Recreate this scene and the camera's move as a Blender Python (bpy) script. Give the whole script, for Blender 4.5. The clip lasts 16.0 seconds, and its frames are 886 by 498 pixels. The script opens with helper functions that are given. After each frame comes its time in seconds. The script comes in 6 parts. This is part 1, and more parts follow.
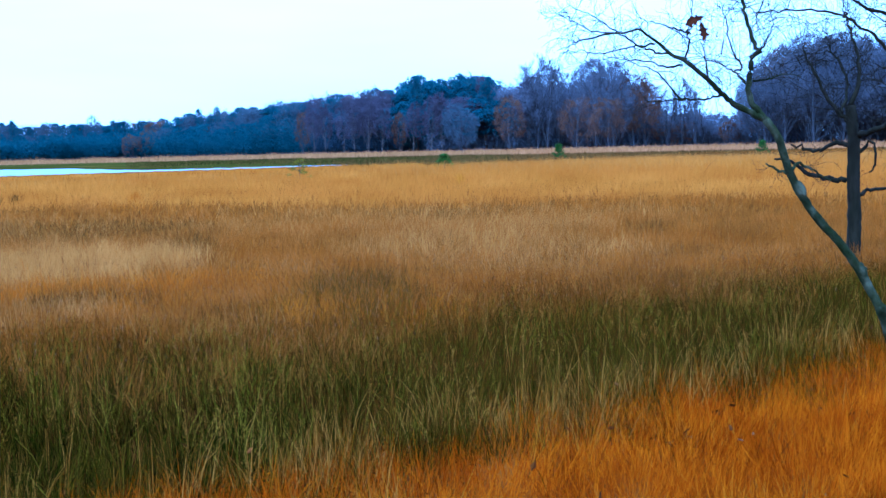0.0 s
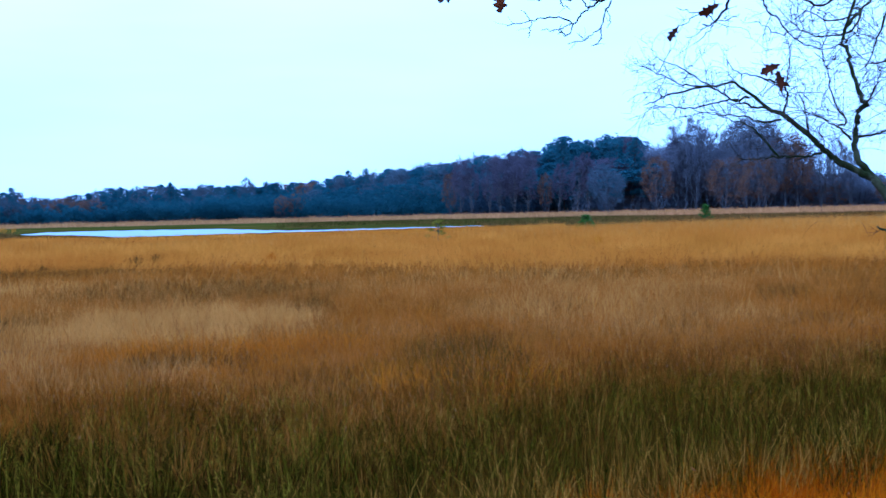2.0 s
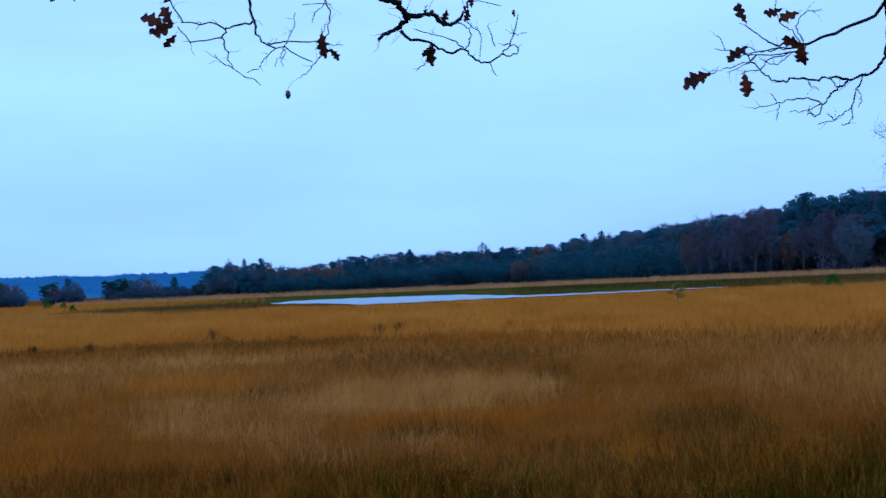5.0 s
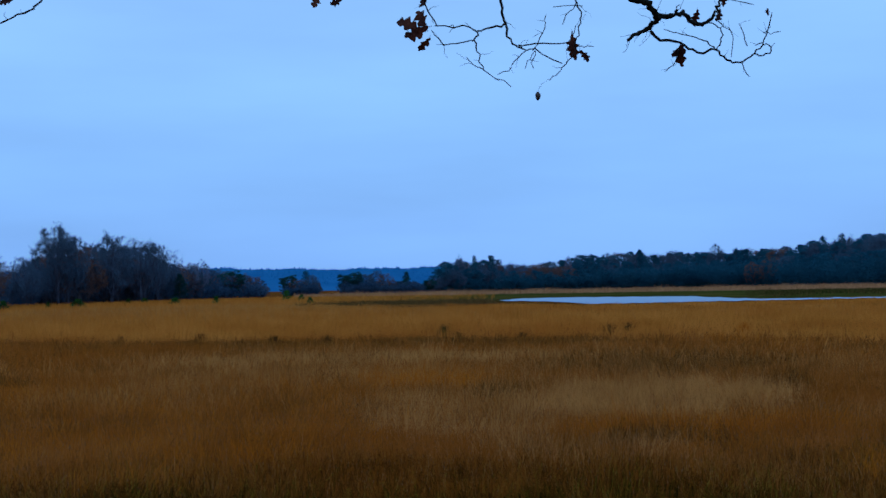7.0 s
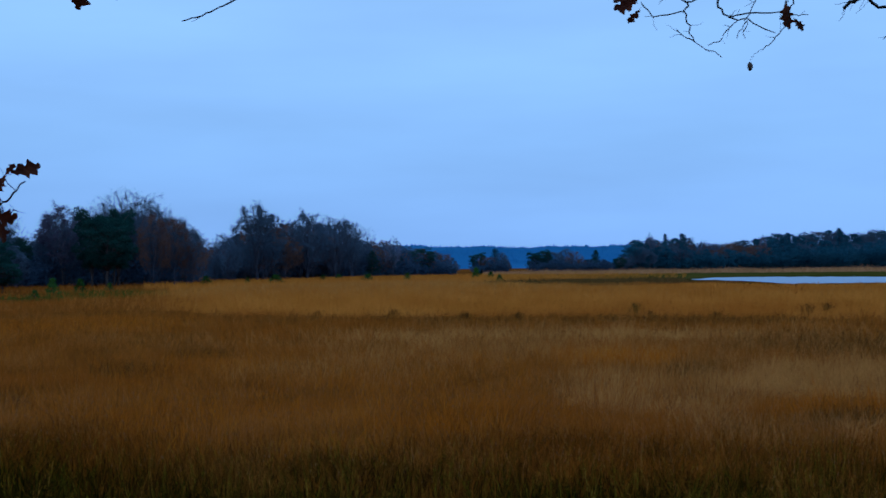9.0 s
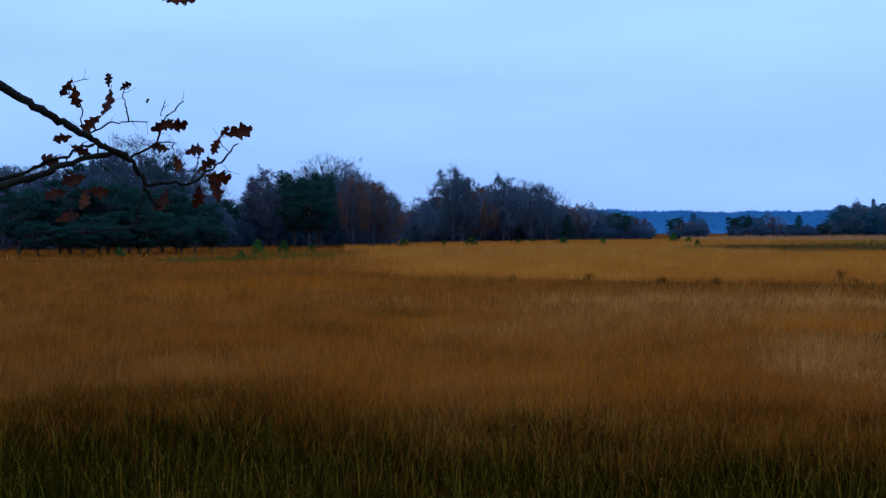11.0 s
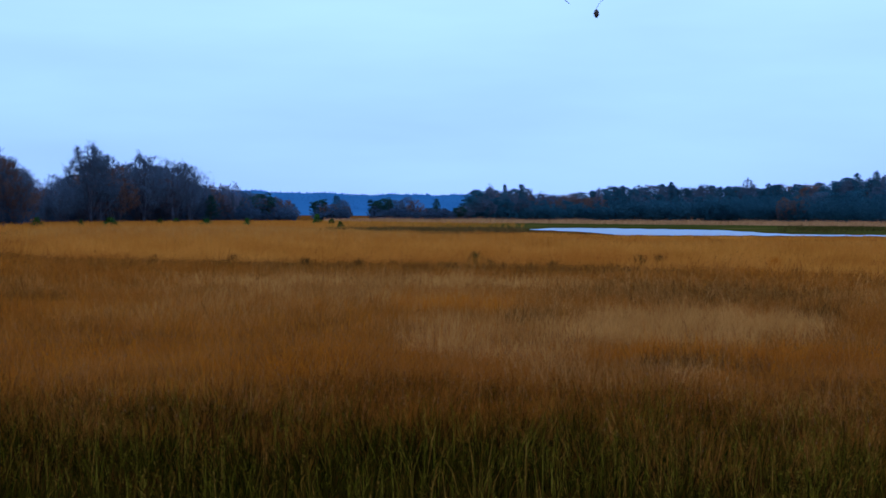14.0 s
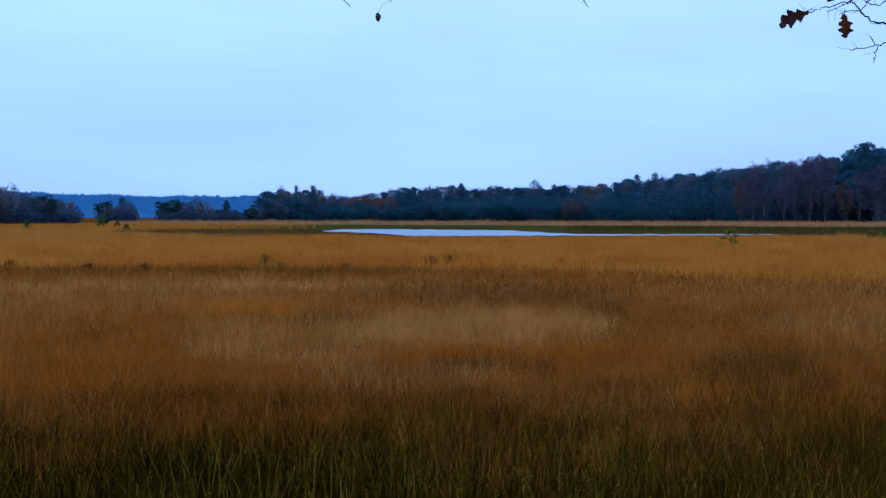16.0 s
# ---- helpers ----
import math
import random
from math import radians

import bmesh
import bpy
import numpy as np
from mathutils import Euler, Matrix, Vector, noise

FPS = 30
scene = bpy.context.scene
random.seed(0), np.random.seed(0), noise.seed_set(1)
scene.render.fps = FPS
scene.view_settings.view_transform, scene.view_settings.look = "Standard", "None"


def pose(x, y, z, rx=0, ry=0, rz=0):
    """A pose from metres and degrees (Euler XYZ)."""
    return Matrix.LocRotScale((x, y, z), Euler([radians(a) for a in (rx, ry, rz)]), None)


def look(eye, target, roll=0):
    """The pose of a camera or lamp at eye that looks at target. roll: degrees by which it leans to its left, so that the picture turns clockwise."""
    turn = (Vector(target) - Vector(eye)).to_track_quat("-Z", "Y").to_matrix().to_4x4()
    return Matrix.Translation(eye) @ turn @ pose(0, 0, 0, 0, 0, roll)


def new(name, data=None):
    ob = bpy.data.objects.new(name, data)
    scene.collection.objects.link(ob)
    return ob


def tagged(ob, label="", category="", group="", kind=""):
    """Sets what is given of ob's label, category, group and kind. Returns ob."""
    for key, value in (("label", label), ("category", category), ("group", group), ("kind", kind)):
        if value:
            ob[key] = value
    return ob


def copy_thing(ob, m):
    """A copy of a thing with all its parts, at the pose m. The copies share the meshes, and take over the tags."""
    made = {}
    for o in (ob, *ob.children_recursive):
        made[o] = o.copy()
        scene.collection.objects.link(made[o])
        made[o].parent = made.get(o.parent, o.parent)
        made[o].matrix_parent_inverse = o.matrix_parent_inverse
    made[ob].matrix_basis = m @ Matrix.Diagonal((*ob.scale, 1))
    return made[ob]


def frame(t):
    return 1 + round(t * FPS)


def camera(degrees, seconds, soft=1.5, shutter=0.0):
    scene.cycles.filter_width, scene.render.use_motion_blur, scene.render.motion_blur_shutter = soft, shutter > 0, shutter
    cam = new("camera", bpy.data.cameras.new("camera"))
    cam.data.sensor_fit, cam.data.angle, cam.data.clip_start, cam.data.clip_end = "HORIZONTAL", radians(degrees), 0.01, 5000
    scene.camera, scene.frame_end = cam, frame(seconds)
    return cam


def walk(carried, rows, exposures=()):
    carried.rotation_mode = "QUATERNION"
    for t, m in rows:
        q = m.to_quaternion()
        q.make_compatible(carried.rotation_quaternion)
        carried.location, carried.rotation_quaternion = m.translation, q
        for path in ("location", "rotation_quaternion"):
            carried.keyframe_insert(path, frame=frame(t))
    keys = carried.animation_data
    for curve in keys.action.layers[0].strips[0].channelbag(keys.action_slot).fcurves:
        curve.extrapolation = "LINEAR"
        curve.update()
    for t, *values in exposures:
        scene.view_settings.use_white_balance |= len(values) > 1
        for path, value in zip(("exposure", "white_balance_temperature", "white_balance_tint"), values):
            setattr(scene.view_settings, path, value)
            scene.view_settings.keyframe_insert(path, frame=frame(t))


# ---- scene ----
cam = camera(38.29, 16.0, soft=1.5, shutter=0.2)
# seconds, place, turn to the left, tilt upwards, lean
ROWS = [
    (0, -0.000, 0.000, 1.560, 0.00, -4.60, 1.31),
    (0.5, 0.089, 0.240, 1.543, -0.62, -4.60, 1.56),
    (1, 0.165, 0.468, 1.545, -2.65, -4.48, 1.72),
    (1.5, 0.338, 0.528, 1.530, 0.79, -3.27, 0.77),
    (2, 0.435, 0.498, 1.553, 6.56, -1.73, 1.31),
    (2.5, 0.444, 0.474, 1.582, 8.09, -1.93, 1.26),
    (3, 0.451, 0.454, 1.601, 8.75, -1.19, 1.03),
    (3.2, 0.451, 0.454, 1.601, 9.22, -0.65, 1.03),
    (5.3, 0.405, 0.390, 1.637, 18.97, 1.65, 2.46),
    (5.5, 0.405, 0.390, 1.637, 20.37, 1.65, 2.41),
    (6, 0.389, 0.376, 1.638, 23.50, 1.74, 1.94),
    (6.5, 0.374, 0.361, 1.642, 25.91, 1.61, 1.29),
    (7, 0.368, 0.346, 1.642, 27.29, 1.69, 1.08),
    (7.5, 0.361, 0.336, 1.640, 28.43, 1.58, 0.90),
    (8, 0.357, 0.323, 1.639, 30.58, 1.30, 1.02),
    (8.5, 0.350, 0.301, 1.632, 32.92, 1.00, 0.98),
    (9, 0.340, 0.271, 1.623, 35.77, 0.83, 0.69),
    (9.5, 0.330, 0.263, 1.622, 39.08, 0.47, 0.89),
    (10, 0.325, 0.257, 1.614, 41.71, -0.06, 0.66),
    (10.2, 0.325, 0.257, 1.614, 42.61, -0.24, 0.66),
    (11.2, 0.337, 0.245, 1.613, 44.60, -0.75, 0.20),
    (12.3, 0.349, 0.233, 1.611, 42.60, -1.22, -0.30),
    (12.5, 0.349, 0.233, 1.611, 41.40, -1.37, -0.30),
    (13, 0.305, 0.262, 1.594, 37.12, -1.52, -0.37),
    (13.5, 0.330, 0.211, 1.598, 32.41, -1.70, -0.32),
    (14, 0.326, 0.261, 1.599, 28.64, -1.55, -0.37),
    (14.5, 0.313, 0.315, 1.606, 25.65, -1.82, -0.07),
    (15, 0.306, 0.363, 1.612, 23.22, -1.82, 0.01),
    (15.5, 0.304, 0.385, 1.618, 21.11, -1.62, 0.06),
    (16, 0.299, 0.395, 1.624, 19.33, -1.46, -0.09),
]
# seconds, stops, kelvin, tint
EXPOSURES = [(0, .90, 5020, 6), (.5, .80, 5020, 6), (1.2, .65, 5120, 7), (2, .33, 5500, 10), (3.2, -.20, 6020, 15), (5.5, -.88, 6000, 7), (7, -1.25, 5850, 6),
             (9, -1.25, 6000, 6), (10.2, -1.10, 6430, 10), (12.5, -.71, 6400, 17), (16, -.71, 6400, 16)]
SKY_LOW, SKY_MID, SKY_HIGH, SKY_TOP = (0.63, 1.17, 2.35), (0.73, 1.34, 2.45), (0.95, 1.62, 2.75), (1.8, 2.8, 4.7)
SUN = 0.35
walk(cam, [(t, pose(x, y, z, 90 + tilt, 0, turn) @ pose(0, 0, 0, 0, 0, -lean)) for t, x, y, z, turn, tilt, lean in ROWS],
     exposures=EXPOSURES)

# ---- light: an overcast late-autumn sky ----
world = bpy.data.worlds.new("overcast_sky")
scene.world = world
world.use_nodes = True
wn, wl = world.node_tree.nodes, world.node_tree.links
wn.clear()
w_out = wn.new("ShaderNodeOutputWorld")
w_bg = wn.new("ShaderNodeBackground")
w_sky = wn.new("ShaderNodeTexSky")
w_sky.sky_type = "NISHITA"
w_sky.sun_disc = False
w_sky.sun_elevation = radians(14)
w_sky.sun_rotation = radians(200)
w_co = wn.new("ShaderNodeTexCoord")
w_sep = wn.new("ShaderNodeSeparateXYZ")
w_ramp = wn.new("ShaderNodeValToRGB")
w_map = wn.new("ShaderNodeMapping")
w_noise = wn.new("ShaderNodeTexNoise")
w_mr = wn.new("ShaderNodeMapRange")
w_mul = wn.new("ShaderNodeMixRGB")
w_mix = wn.new("ShaderNodeMixRGB")
w_scl = wn.new("ShaderNodeMixRGB")
# cloud deck: dimmer and bluer towards the horizon, brightest overhead
stops = [(0.0, SKY_LOW), (0.10, SKY_MID), (0.28, SKY_HIGH), (1.0, SKY_TOP)]
el = w_ramp.color_ramp.elements
while len(el) < len(stops):
    el.new(0.5)
for e, (p, c) in zip(el, stops):
    e.position, e.color = p, (*c, 1)
w_map.inputs["Scale"].default_value = (1.6, 1.6, 9.0)
w_noise.inputs["Scale"].default_value = 1.7
w_noise.inputs["Detail"].default_value = 4.0
w_mr.inputs["From Min"].default_value, w_mr.inputs["From Max"].default_value = 0.3, 0.7
w_mr.inputs["To Min"].default_value, w_mr.inputs["To Max"].default_value = 0.92, 1.08
w_mul.blend_type, w_mul.inputs[0].default_value = "MULTIPLY", 1.0
w_scl.blend_type, w_scl.inputs[0].default_value = "MULTIPLY", 1.0
w_scl.inputs[2].default_value = (0.08, 0.08, 0.08, 1)
w_mix.blend_type, w_mix.inputs[0].default_value = "MIX", 0.12
wl.new(w_co.outputs["Generated"], w_sep.inputs[0])
wl.new(w_sep.outputs["Z"], w_ramp.inputs[0])
wl.new(w_co.outputs["Generated"], w_map.inputs[0])
wl.new(w_map.outputs[0], w_noise.inputs["Vector"])
wl.new(w_noise.outputs[0], w_mr.inputs[0])
wl.new(w_ramp.outputs[0], w_mul.inputs[1])
wl.new(w_mr.outputs[0], w_mul.inputs[2])
wl.new(w_sky.outputs[0], w_scl.inputs[1])
wl.new(w_mul.outputs[0], w_mix.inputs[1])
wl.new(w_scl.outputs[0], w_mix.inputs[2])
wl.new(w_mix.outputs[0], w_bg.inputs[0])
w_bg.inputs[1].default_value = 1.0
wl.new(w_bg.outputs[0], w_out.inputs[0])

sun_data = bpy.data.lights.new("sun", "SUN")
sun_data.energy, sun_data.angle, sun_data.color = SUN, radians(25), (1.0, 0.93, 0.84)
sun = new("sun", sun_data)
sun.matrix_world = look((-40, -90, 60), (0, 0, 0))

# ---- materials ----


def mat(name, colours, scale=3.0, rough=0.8, bump=0.0, bump_scale=40.0, island=0.0, spread=0.0, stretch=(1, 1, 1),
        detail=3.0, metal=0.0, spec=0.3, big=0.0, big_scale=0.05, big_colour=(0, 0, 0), thin=0.0, tip=None, tip_z=(0.16, 0.36), span=(0.3, 0.7)):
    """Procedural surface: a noise ramp over colours, large patches towards big_colour, and value spread per piece."""
    m = bpy.data.materials.new(name)
    m.use_nodes = True
    nt = m.node_tree
    n, l = nt.nodes, nt.links
    p = n["Principled BSDF"]
    geo = n.new("ShaderNodeNewGeometry")
    mp = n.new("ShaderNodeMapping")
    mp.inputs["Scale"].default_value = stretch
    l.new(geo.outputs["Position"], mp.inputs[0])
    tex = n.new("ShaderNodeTexNoise")
    tex.inputs["Scale"].default_value, tex.inputs["Detail"].default_value = scale, detail
    l.new(mp.outputs[0], tex.inputs["Vector"])
    ramp = n.new("ShaderNodeValToRGB")
    e = ramp.color_ramp.elements
    while len(e) < len(colours):
        e.new(0.5)
    for i, c in enumerate(colours):
        e[i].position = span[0] + (span[1] - span[0]) * i / max(1, len(colours) - 1)
        e[i].color = (*c, 1)
    fac = tex.outputs[0]
    if island > 0:
        mixf = n.new("ShaderNodeMix")
        mixf.inputs[0].default_value = island
        l.new(fac, mixf.inputs[2])
        l.new(geo.outputs["Random Per Island"], mixf.inputs[3])
        fac = mixf.outputs[0]
    l.new(fac, ramp.inputs[0])
    col = ramp.outputs[0]
    if big > 0:
        bt = n.new("ShaderNodeTexNoise")
        bt.inputs["Scale"].default_value, bt.inputs["Detail"].default_value = big_scale, 3.0
        l.new(geo.outputs["Position"], bt.inputs["Vector"])
        mr = n.new("ShaderNodeMapRange")
        mr.inputs["From Min"].default_value, mr.inputs["From Max"].default_value = 0.42, 0.62
        mr.inputs["To Max"].default_value = big
        l.new(bt.outputs[0], mr.inputs[0])
        mx = n.new("ShaderNodeMixRGB")
        mx.inputs[2].default_value = (*big_colour, 1)
        l.new(mr.outputs[0], mx.inputs[0])
        l.new(col, mx.inputs[1])
        col = mx.outputs[0]
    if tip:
        # withered ends of the blades; the dim lower growth is painted by the darker ramp
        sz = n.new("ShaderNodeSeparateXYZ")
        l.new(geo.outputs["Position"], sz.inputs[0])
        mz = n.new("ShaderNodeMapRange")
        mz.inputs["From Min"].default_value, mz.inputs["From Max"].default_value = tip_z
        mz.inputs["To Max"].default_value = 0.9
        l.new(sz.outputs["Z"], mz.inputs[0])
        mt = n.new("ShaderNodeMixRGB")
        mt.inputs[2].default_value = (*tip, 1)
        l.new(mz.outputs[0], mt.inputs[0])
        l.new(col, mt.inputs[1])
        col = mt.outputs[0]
    if spread > 0:
        info = n.new("ShaderNodeObjectInfo")
        hsv = n.new("ShaderNodeHueSaturation")
        mr2 = n.new("ShaderNodeMapRange")
        mr2.inputs["To Min"].default_value, mr2.inputs["To Max"].default_value = 1 - spread, 1 + spread
        l.new(info.outputs["Random"], mr2.inputs[0])
        l.new(mr2.outputs[0], hsv.inputs["Value"])
        l.new(col, hsv.inputs["Color"])
        col = hsv.outputs[0]
    l.new(col, p.inputs["Base Color"])
    p.inputs["Roughness"].default_value = rough
    p.inputs["Metallic"].default_value = metal
    p.inputs["Specular IOR Level"].default_value = spec
    if bump > 0:
        bn = n.new("ShaderNodeTexNoise")
        bn.inputs["Scale"].default_value, bn.inputs["Detail"].default_value = bump_scale, 6.0
        l.new(mp.outputs[0], bn.inputs["Vector"])
        b = n.new("ShaderNodeBump")
        b.inputs["Strength"].default_value, b.inputs["Distance"].default_value = bump, 0.02
        l.new(bn.outputs[0], b.inputs["Height"])
        l.new(b.outputs[0], p.inputs["Normal"])
    if thin > 0:
        tr = n.new("ShaderNodeBsdfTranslucent")
        ms = n.new("ShaderNodeMixShader")
        ms.inputs[0].default_value = thin
        l.new(col, tr.inputs[0])
        l.new(p.outputs[0], ms.inputs[1])
        l.new(tr.outputs[0], ms.inputs[2])
        l.new(ms.outputs[0], n["Material Output"].inputs[0])
    return m


M_SOIL = mat("moor_soil", [(0.05, 0.0155, 0.003), (0.11, 0.035, 0.0065), (0.17, 0.058, 0.011)], 1.3, 1.0, 0.6, 14, spec=0.0, big=0.6, big_scale=0.07, big_colour=(0.08, 0.024, 0.005))
M_ORANGE = mat("orange_grass", [(0.13, 0.018, 0.0003), (0.4, 0.066, 0.00066), (0.64, 0.17, 0.0036)], 2.6, 1.0, island=0.35, spec=0.0, thin=0.3, detail=5.0, span=(0.36, 0.64), big=0.65, big_scale=1.6, big_colour=(0.28, 0.036, 0.0006))
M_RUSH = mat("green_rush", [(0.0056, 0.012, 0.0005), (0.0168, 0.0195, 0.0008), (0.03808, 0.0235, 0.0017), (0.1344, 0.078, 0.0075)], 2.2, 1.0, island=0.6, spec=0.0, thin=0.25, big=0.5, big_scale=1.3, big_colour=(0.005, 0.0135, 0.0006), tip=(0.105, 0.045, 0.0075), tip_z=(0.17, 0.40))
# Browner, blackened copy of the rush, with the belt's shade in its colour.
M_SHADED_SEDGE = mat("shaded_sedge", [(0.0008, 0.0018, 0.0002), (0.0027, 0.0028, 0.0002), (0.0090, 0.0042, 0.0003), (0.05, 0.032, 0.0022)], 1.6, 1.0, island=0.65, spec=0.0, thin=0.1, big=0.5, big_scale=0.9, big_colour=(0.0060, 0.0027, 0.0002), tip=(0.026, 0.0098, 0.0010), tip_z=(0.14, 0.36))
M_BELT = mat("withered_belt_grass", [(0.02117, 0.00559, 0.0006), (0.06048, 0.01664, 0.00204), (0.1891, 0.0559, 0.00936)], 0.9, 1.0, island=0.4, spec=0.0, thin=0.3, big=0.5, big_scale=0.5, big_colour=(0.046, 0.0116, 0.0009))
M_STEM = mat("yellow_green_stem", [(0.044, 0.0437, 0.00225), (0.143, 0.1092, 0.0081), (0.33, 0.2137, 0.0252)], 3.0, 1.0, island=0.5, spec=0.0, thin=0.3)
M_STRAW = mat("dry_rush_stem", [(0.17, 0.06056, 0.007378), (0.34, 0.1373, 0.02108), (0.51, 0.2261, 0.04216)], 3.0, 1.0, island=0.8, spec=0.0, thin=0.25)
M_WISP = mat("yellow_bent", [(0.34, 0.095, 0.004), (0.48, 0.165, 0.009), (0.60, 0.25, 0.02)], 3.0, 1.0, island=0.8, spec=0.0, thin=0.3)
M_BROWN = mat("brown_moor_grass", [(0.1248, 0.0396, 0.007296), (0.2347, 0.07821, 0.01414), (0.3097, 0.09207, 0.009576), (0.4296, 0.1564, 0.03283)], 0.75, 1.0, island=0.26, spec=0.0, thin=0.5, detail=5.0, span=(0.35, 0.65), big=0.6, big_scale=0.28, big_colour=(0.29, 0.072, 0.0058))
M_PALE = mat("pale_moor_grass", [(0.2968, 0.1141, 0.02435), (0.4353, 0.1777, 0.04149), (0.564, 0.2454, 0.06314)], 1.1, 1.0, island=0.16, spec=0.0, thin=0.5, detail=5.0, span=(0.35, 0.65))
M_GOLD = mat("golden_moor_grass", [(0.3197, 0.09984, 0.01161), (0.5295, 0.181, 0.02494), (0.6594, 0.2496, 0.04472)], 0.3, 1.0, island=0.14, spec=0.0, thin=0.45, big=0.6, big_scale=0.09, big_colour=(0.41, 0.110, 0.013))
M_RUSTY = mat("rusty_moor_grass", [(0.285, 0.0672, 0.004), (0.4275, 0.112, 0.007), (0.532, 0.1736, 0.014)], 1.2, 1.0, island=0.3, spec=0.0, thin=0.4)
M_MARSH = mat("marsh_grass", [(0.06375, 0.0315, 0.0099), (0.1105, 0.0546, 0.0162), (0.1615, 0.084, 0.0261)], 0.2, 1.0, island=0.5, spec=0.0, thin=0.2)
M_SWARD = mat("green_sward", [(0.045, 0.060, 0.008), (0.075, 0.085, 0.012), (0.13, 0.090, 0.016)], 0.2, 1.0, island=0.4, spec=0.0, thin=0.2)
M_HEATH = mat("dark_heather", [(0.04784, 0.019, 0.004675), (0.0966, 0.038, 0.008925), (0.1518, 0.061, 0.01403)], 1.0, 1.0, island=0.5, spec=0.0, thin=0.2)
M_REED = mat("pale_reed", [(0.28, 0.122, 0.050), (0.41, 0.182, 0.078), (0.53, 0.24, 0.105)], 0.08, 1.0, island=0.4, spec=0.0, thin=0.3)
M_SHORE = mat("shore_sward", [(0.026, 0.028, 0.0055), (0.050, 0.041, 0.0085), (0.110, 0.062, 0.018)], 0.08, 1.0, island=0.4, spec=0.0, span=(0.38, 0.62))
M_SEED = mat("grass_seed_head", [(0.112, 0.051, 0.018), (0.196, 0.09, 0.034), (0.266, 0.126, 0.052)], 2.0, 1.0, island=0.8, spec=0.0, thin=0.2)
M_DRY = mat("dry_moor_stalk", [(0.06, 0.020, 0.004), (0.20, 0.072, 0.016), (0.42, 0.17, 0.048)], 2.0, 1.0, island=0.8, spec=0.0, thin=0.3)
M_HEADS = mat("withered_heads", [(0.03, 0.0072, 0.0014), (0.075, 0.0204, 0.0042), (0.165, 0.06, 0.01575)], 5.0, 1.0, island=0.7, spec=0.0)
M_LITTER = mat("fallen_oak_leaf", [(0.048, 0.0112, 0.002), (0.104, 0.028, 0.005), (0.152, 0.049, 0.011)], 6.0, 0.9, island=0.8, spec=0.05)
M_BIRCHB = mat("birch_bark", [(0.00576, 0.00814, 0.0033), (0.0216, 0.02664, 0.01386), (0.09, 0.0962, 0.06468)], 9.0, 0.9, 0.6, 60, stretch=(1, 1, 1.0), big=0.65, big_scale=4.0, big_colour=(0.013, 0.021, 0.005), spec=0.02)
M_WHITEB = mat("white_birch_bark", [(0.025, 0.022, 0.022), (0.10, 0.088, 0.086), (0.21, 0.185, 0.18)], 6.0, 0.9, 0.4, 40, stretch=(1, 1, 2.0), big=0.6, big_scale=2.5, big_colour=(0.02, 0.016, 0.013), spec=0.1)
M_OAKB = mat("oak_bark", [(0.0044, 0.00385, 0.00275), (0.011, 0.00935, 0.0066), (0.0231, 0.0198, 0.0143)], 12.0, 0.9, 0.6, 50, stretch=(1, 1, 0.3), big=0.2, big_scale=3.0, big_colour=(0.0165, 0.0187, 0.0077), spec=0.08)
M_TWIG = mat("dark_twig", [(0.005, 0.003, 0.002), (0.013, 0.009, 0.0055)], 20.0, 0.8, spec=0.1)
M_BTWIG = mat("birch_twig", [(0.009, 0.006, 0.005), (0.024, 0.016, 0.012)], 20.0, 0.7, spec=0.1)
M_LEAF = mat("withered_oak_leaf", [(0.01712, 0.002962, 0.0009846), (0.04279, 0.007704, 0.00197), (0.09333, 0.02014, 0.004925)], 18.0, 0.65, 0.3, 90, spread=0.35, spec=0.15, thin=0.2)
M_ACORN = mat("oak_gall", [(0.018, 0.010, 0.007), (0.045, 0.024, 0.014)], 60.0, 0.6)
# Needles of the far wood pushed to blue-teal to carry the haze of distance.
M_PINE = mat("hazed_pine_needles", [(0.01265, 0.05819, 0.087), (0.02277, 0.08855, 0.129), (0.03795, 0.124, 0.162)], 0.5, 1.0, island=0.12, spread=0.10, spec=0.0, thin=0.45)
M_DPINE = mat("dark_pine_needles", [(0.008, 0.033, 0.029), (0.014, 0.050, 0.042), (0.023, 0.071, 0.054)], 0.5, 1.0, island=0.15, spread=0.1, spec=0.0, thin=0.45)
M_PINEB = mat("pine_bark", [(0.028, 0.0252, 0.0264), (0.07, 0.0495, 0.042)], 2.0, 0.9, 0.4, 9)
M_YPINE = mat("young_pine_needles", [(0.01296, 0.0476, 0.006), (0.02592, 0.085, 0.011), (0.0468, 0.119, 0.018)], 3.0, 0.8, island=0.5, spread=0.2, spec=0.1, thin=0.3)
M_SAPLING = mat("sapling_needles", [(0.09, 0.085, 0.010), (0.15, 0.13, 0.018), (0.22, 0.17, 0.028)], 3.0, 0.8, island=0.5, spec=0.0, thin=0.4)
# Far bark lightened and blued for the same painted haze.
M_FTRUNK = mat("hazed_far_bark", [(0.0364, 0.0406, 0.056), (0.0728, 0.0784, 0.1008)], 1.5, 1.0, spec=0.0)
M_FBIRCH = mat("far_birch_bark", [(0.0675, 0.0612, 0.06435), (0.1485, 0.1377, 0.1485)], 1.0, 0.85, spec=0.1)
# The blue-grey of these bare twigs and the grey brush is painted haze.
M_BARE = mat("hazed_bare_twigs", [(0.1006, 0.1148, 0.162), (0.131, 0.1463, 0.2003), (0.1638, 0.1778, 0.2363)], 0.4, 1.0, island=0.08, spread=0.06, spec=0.0, thin=0.5)
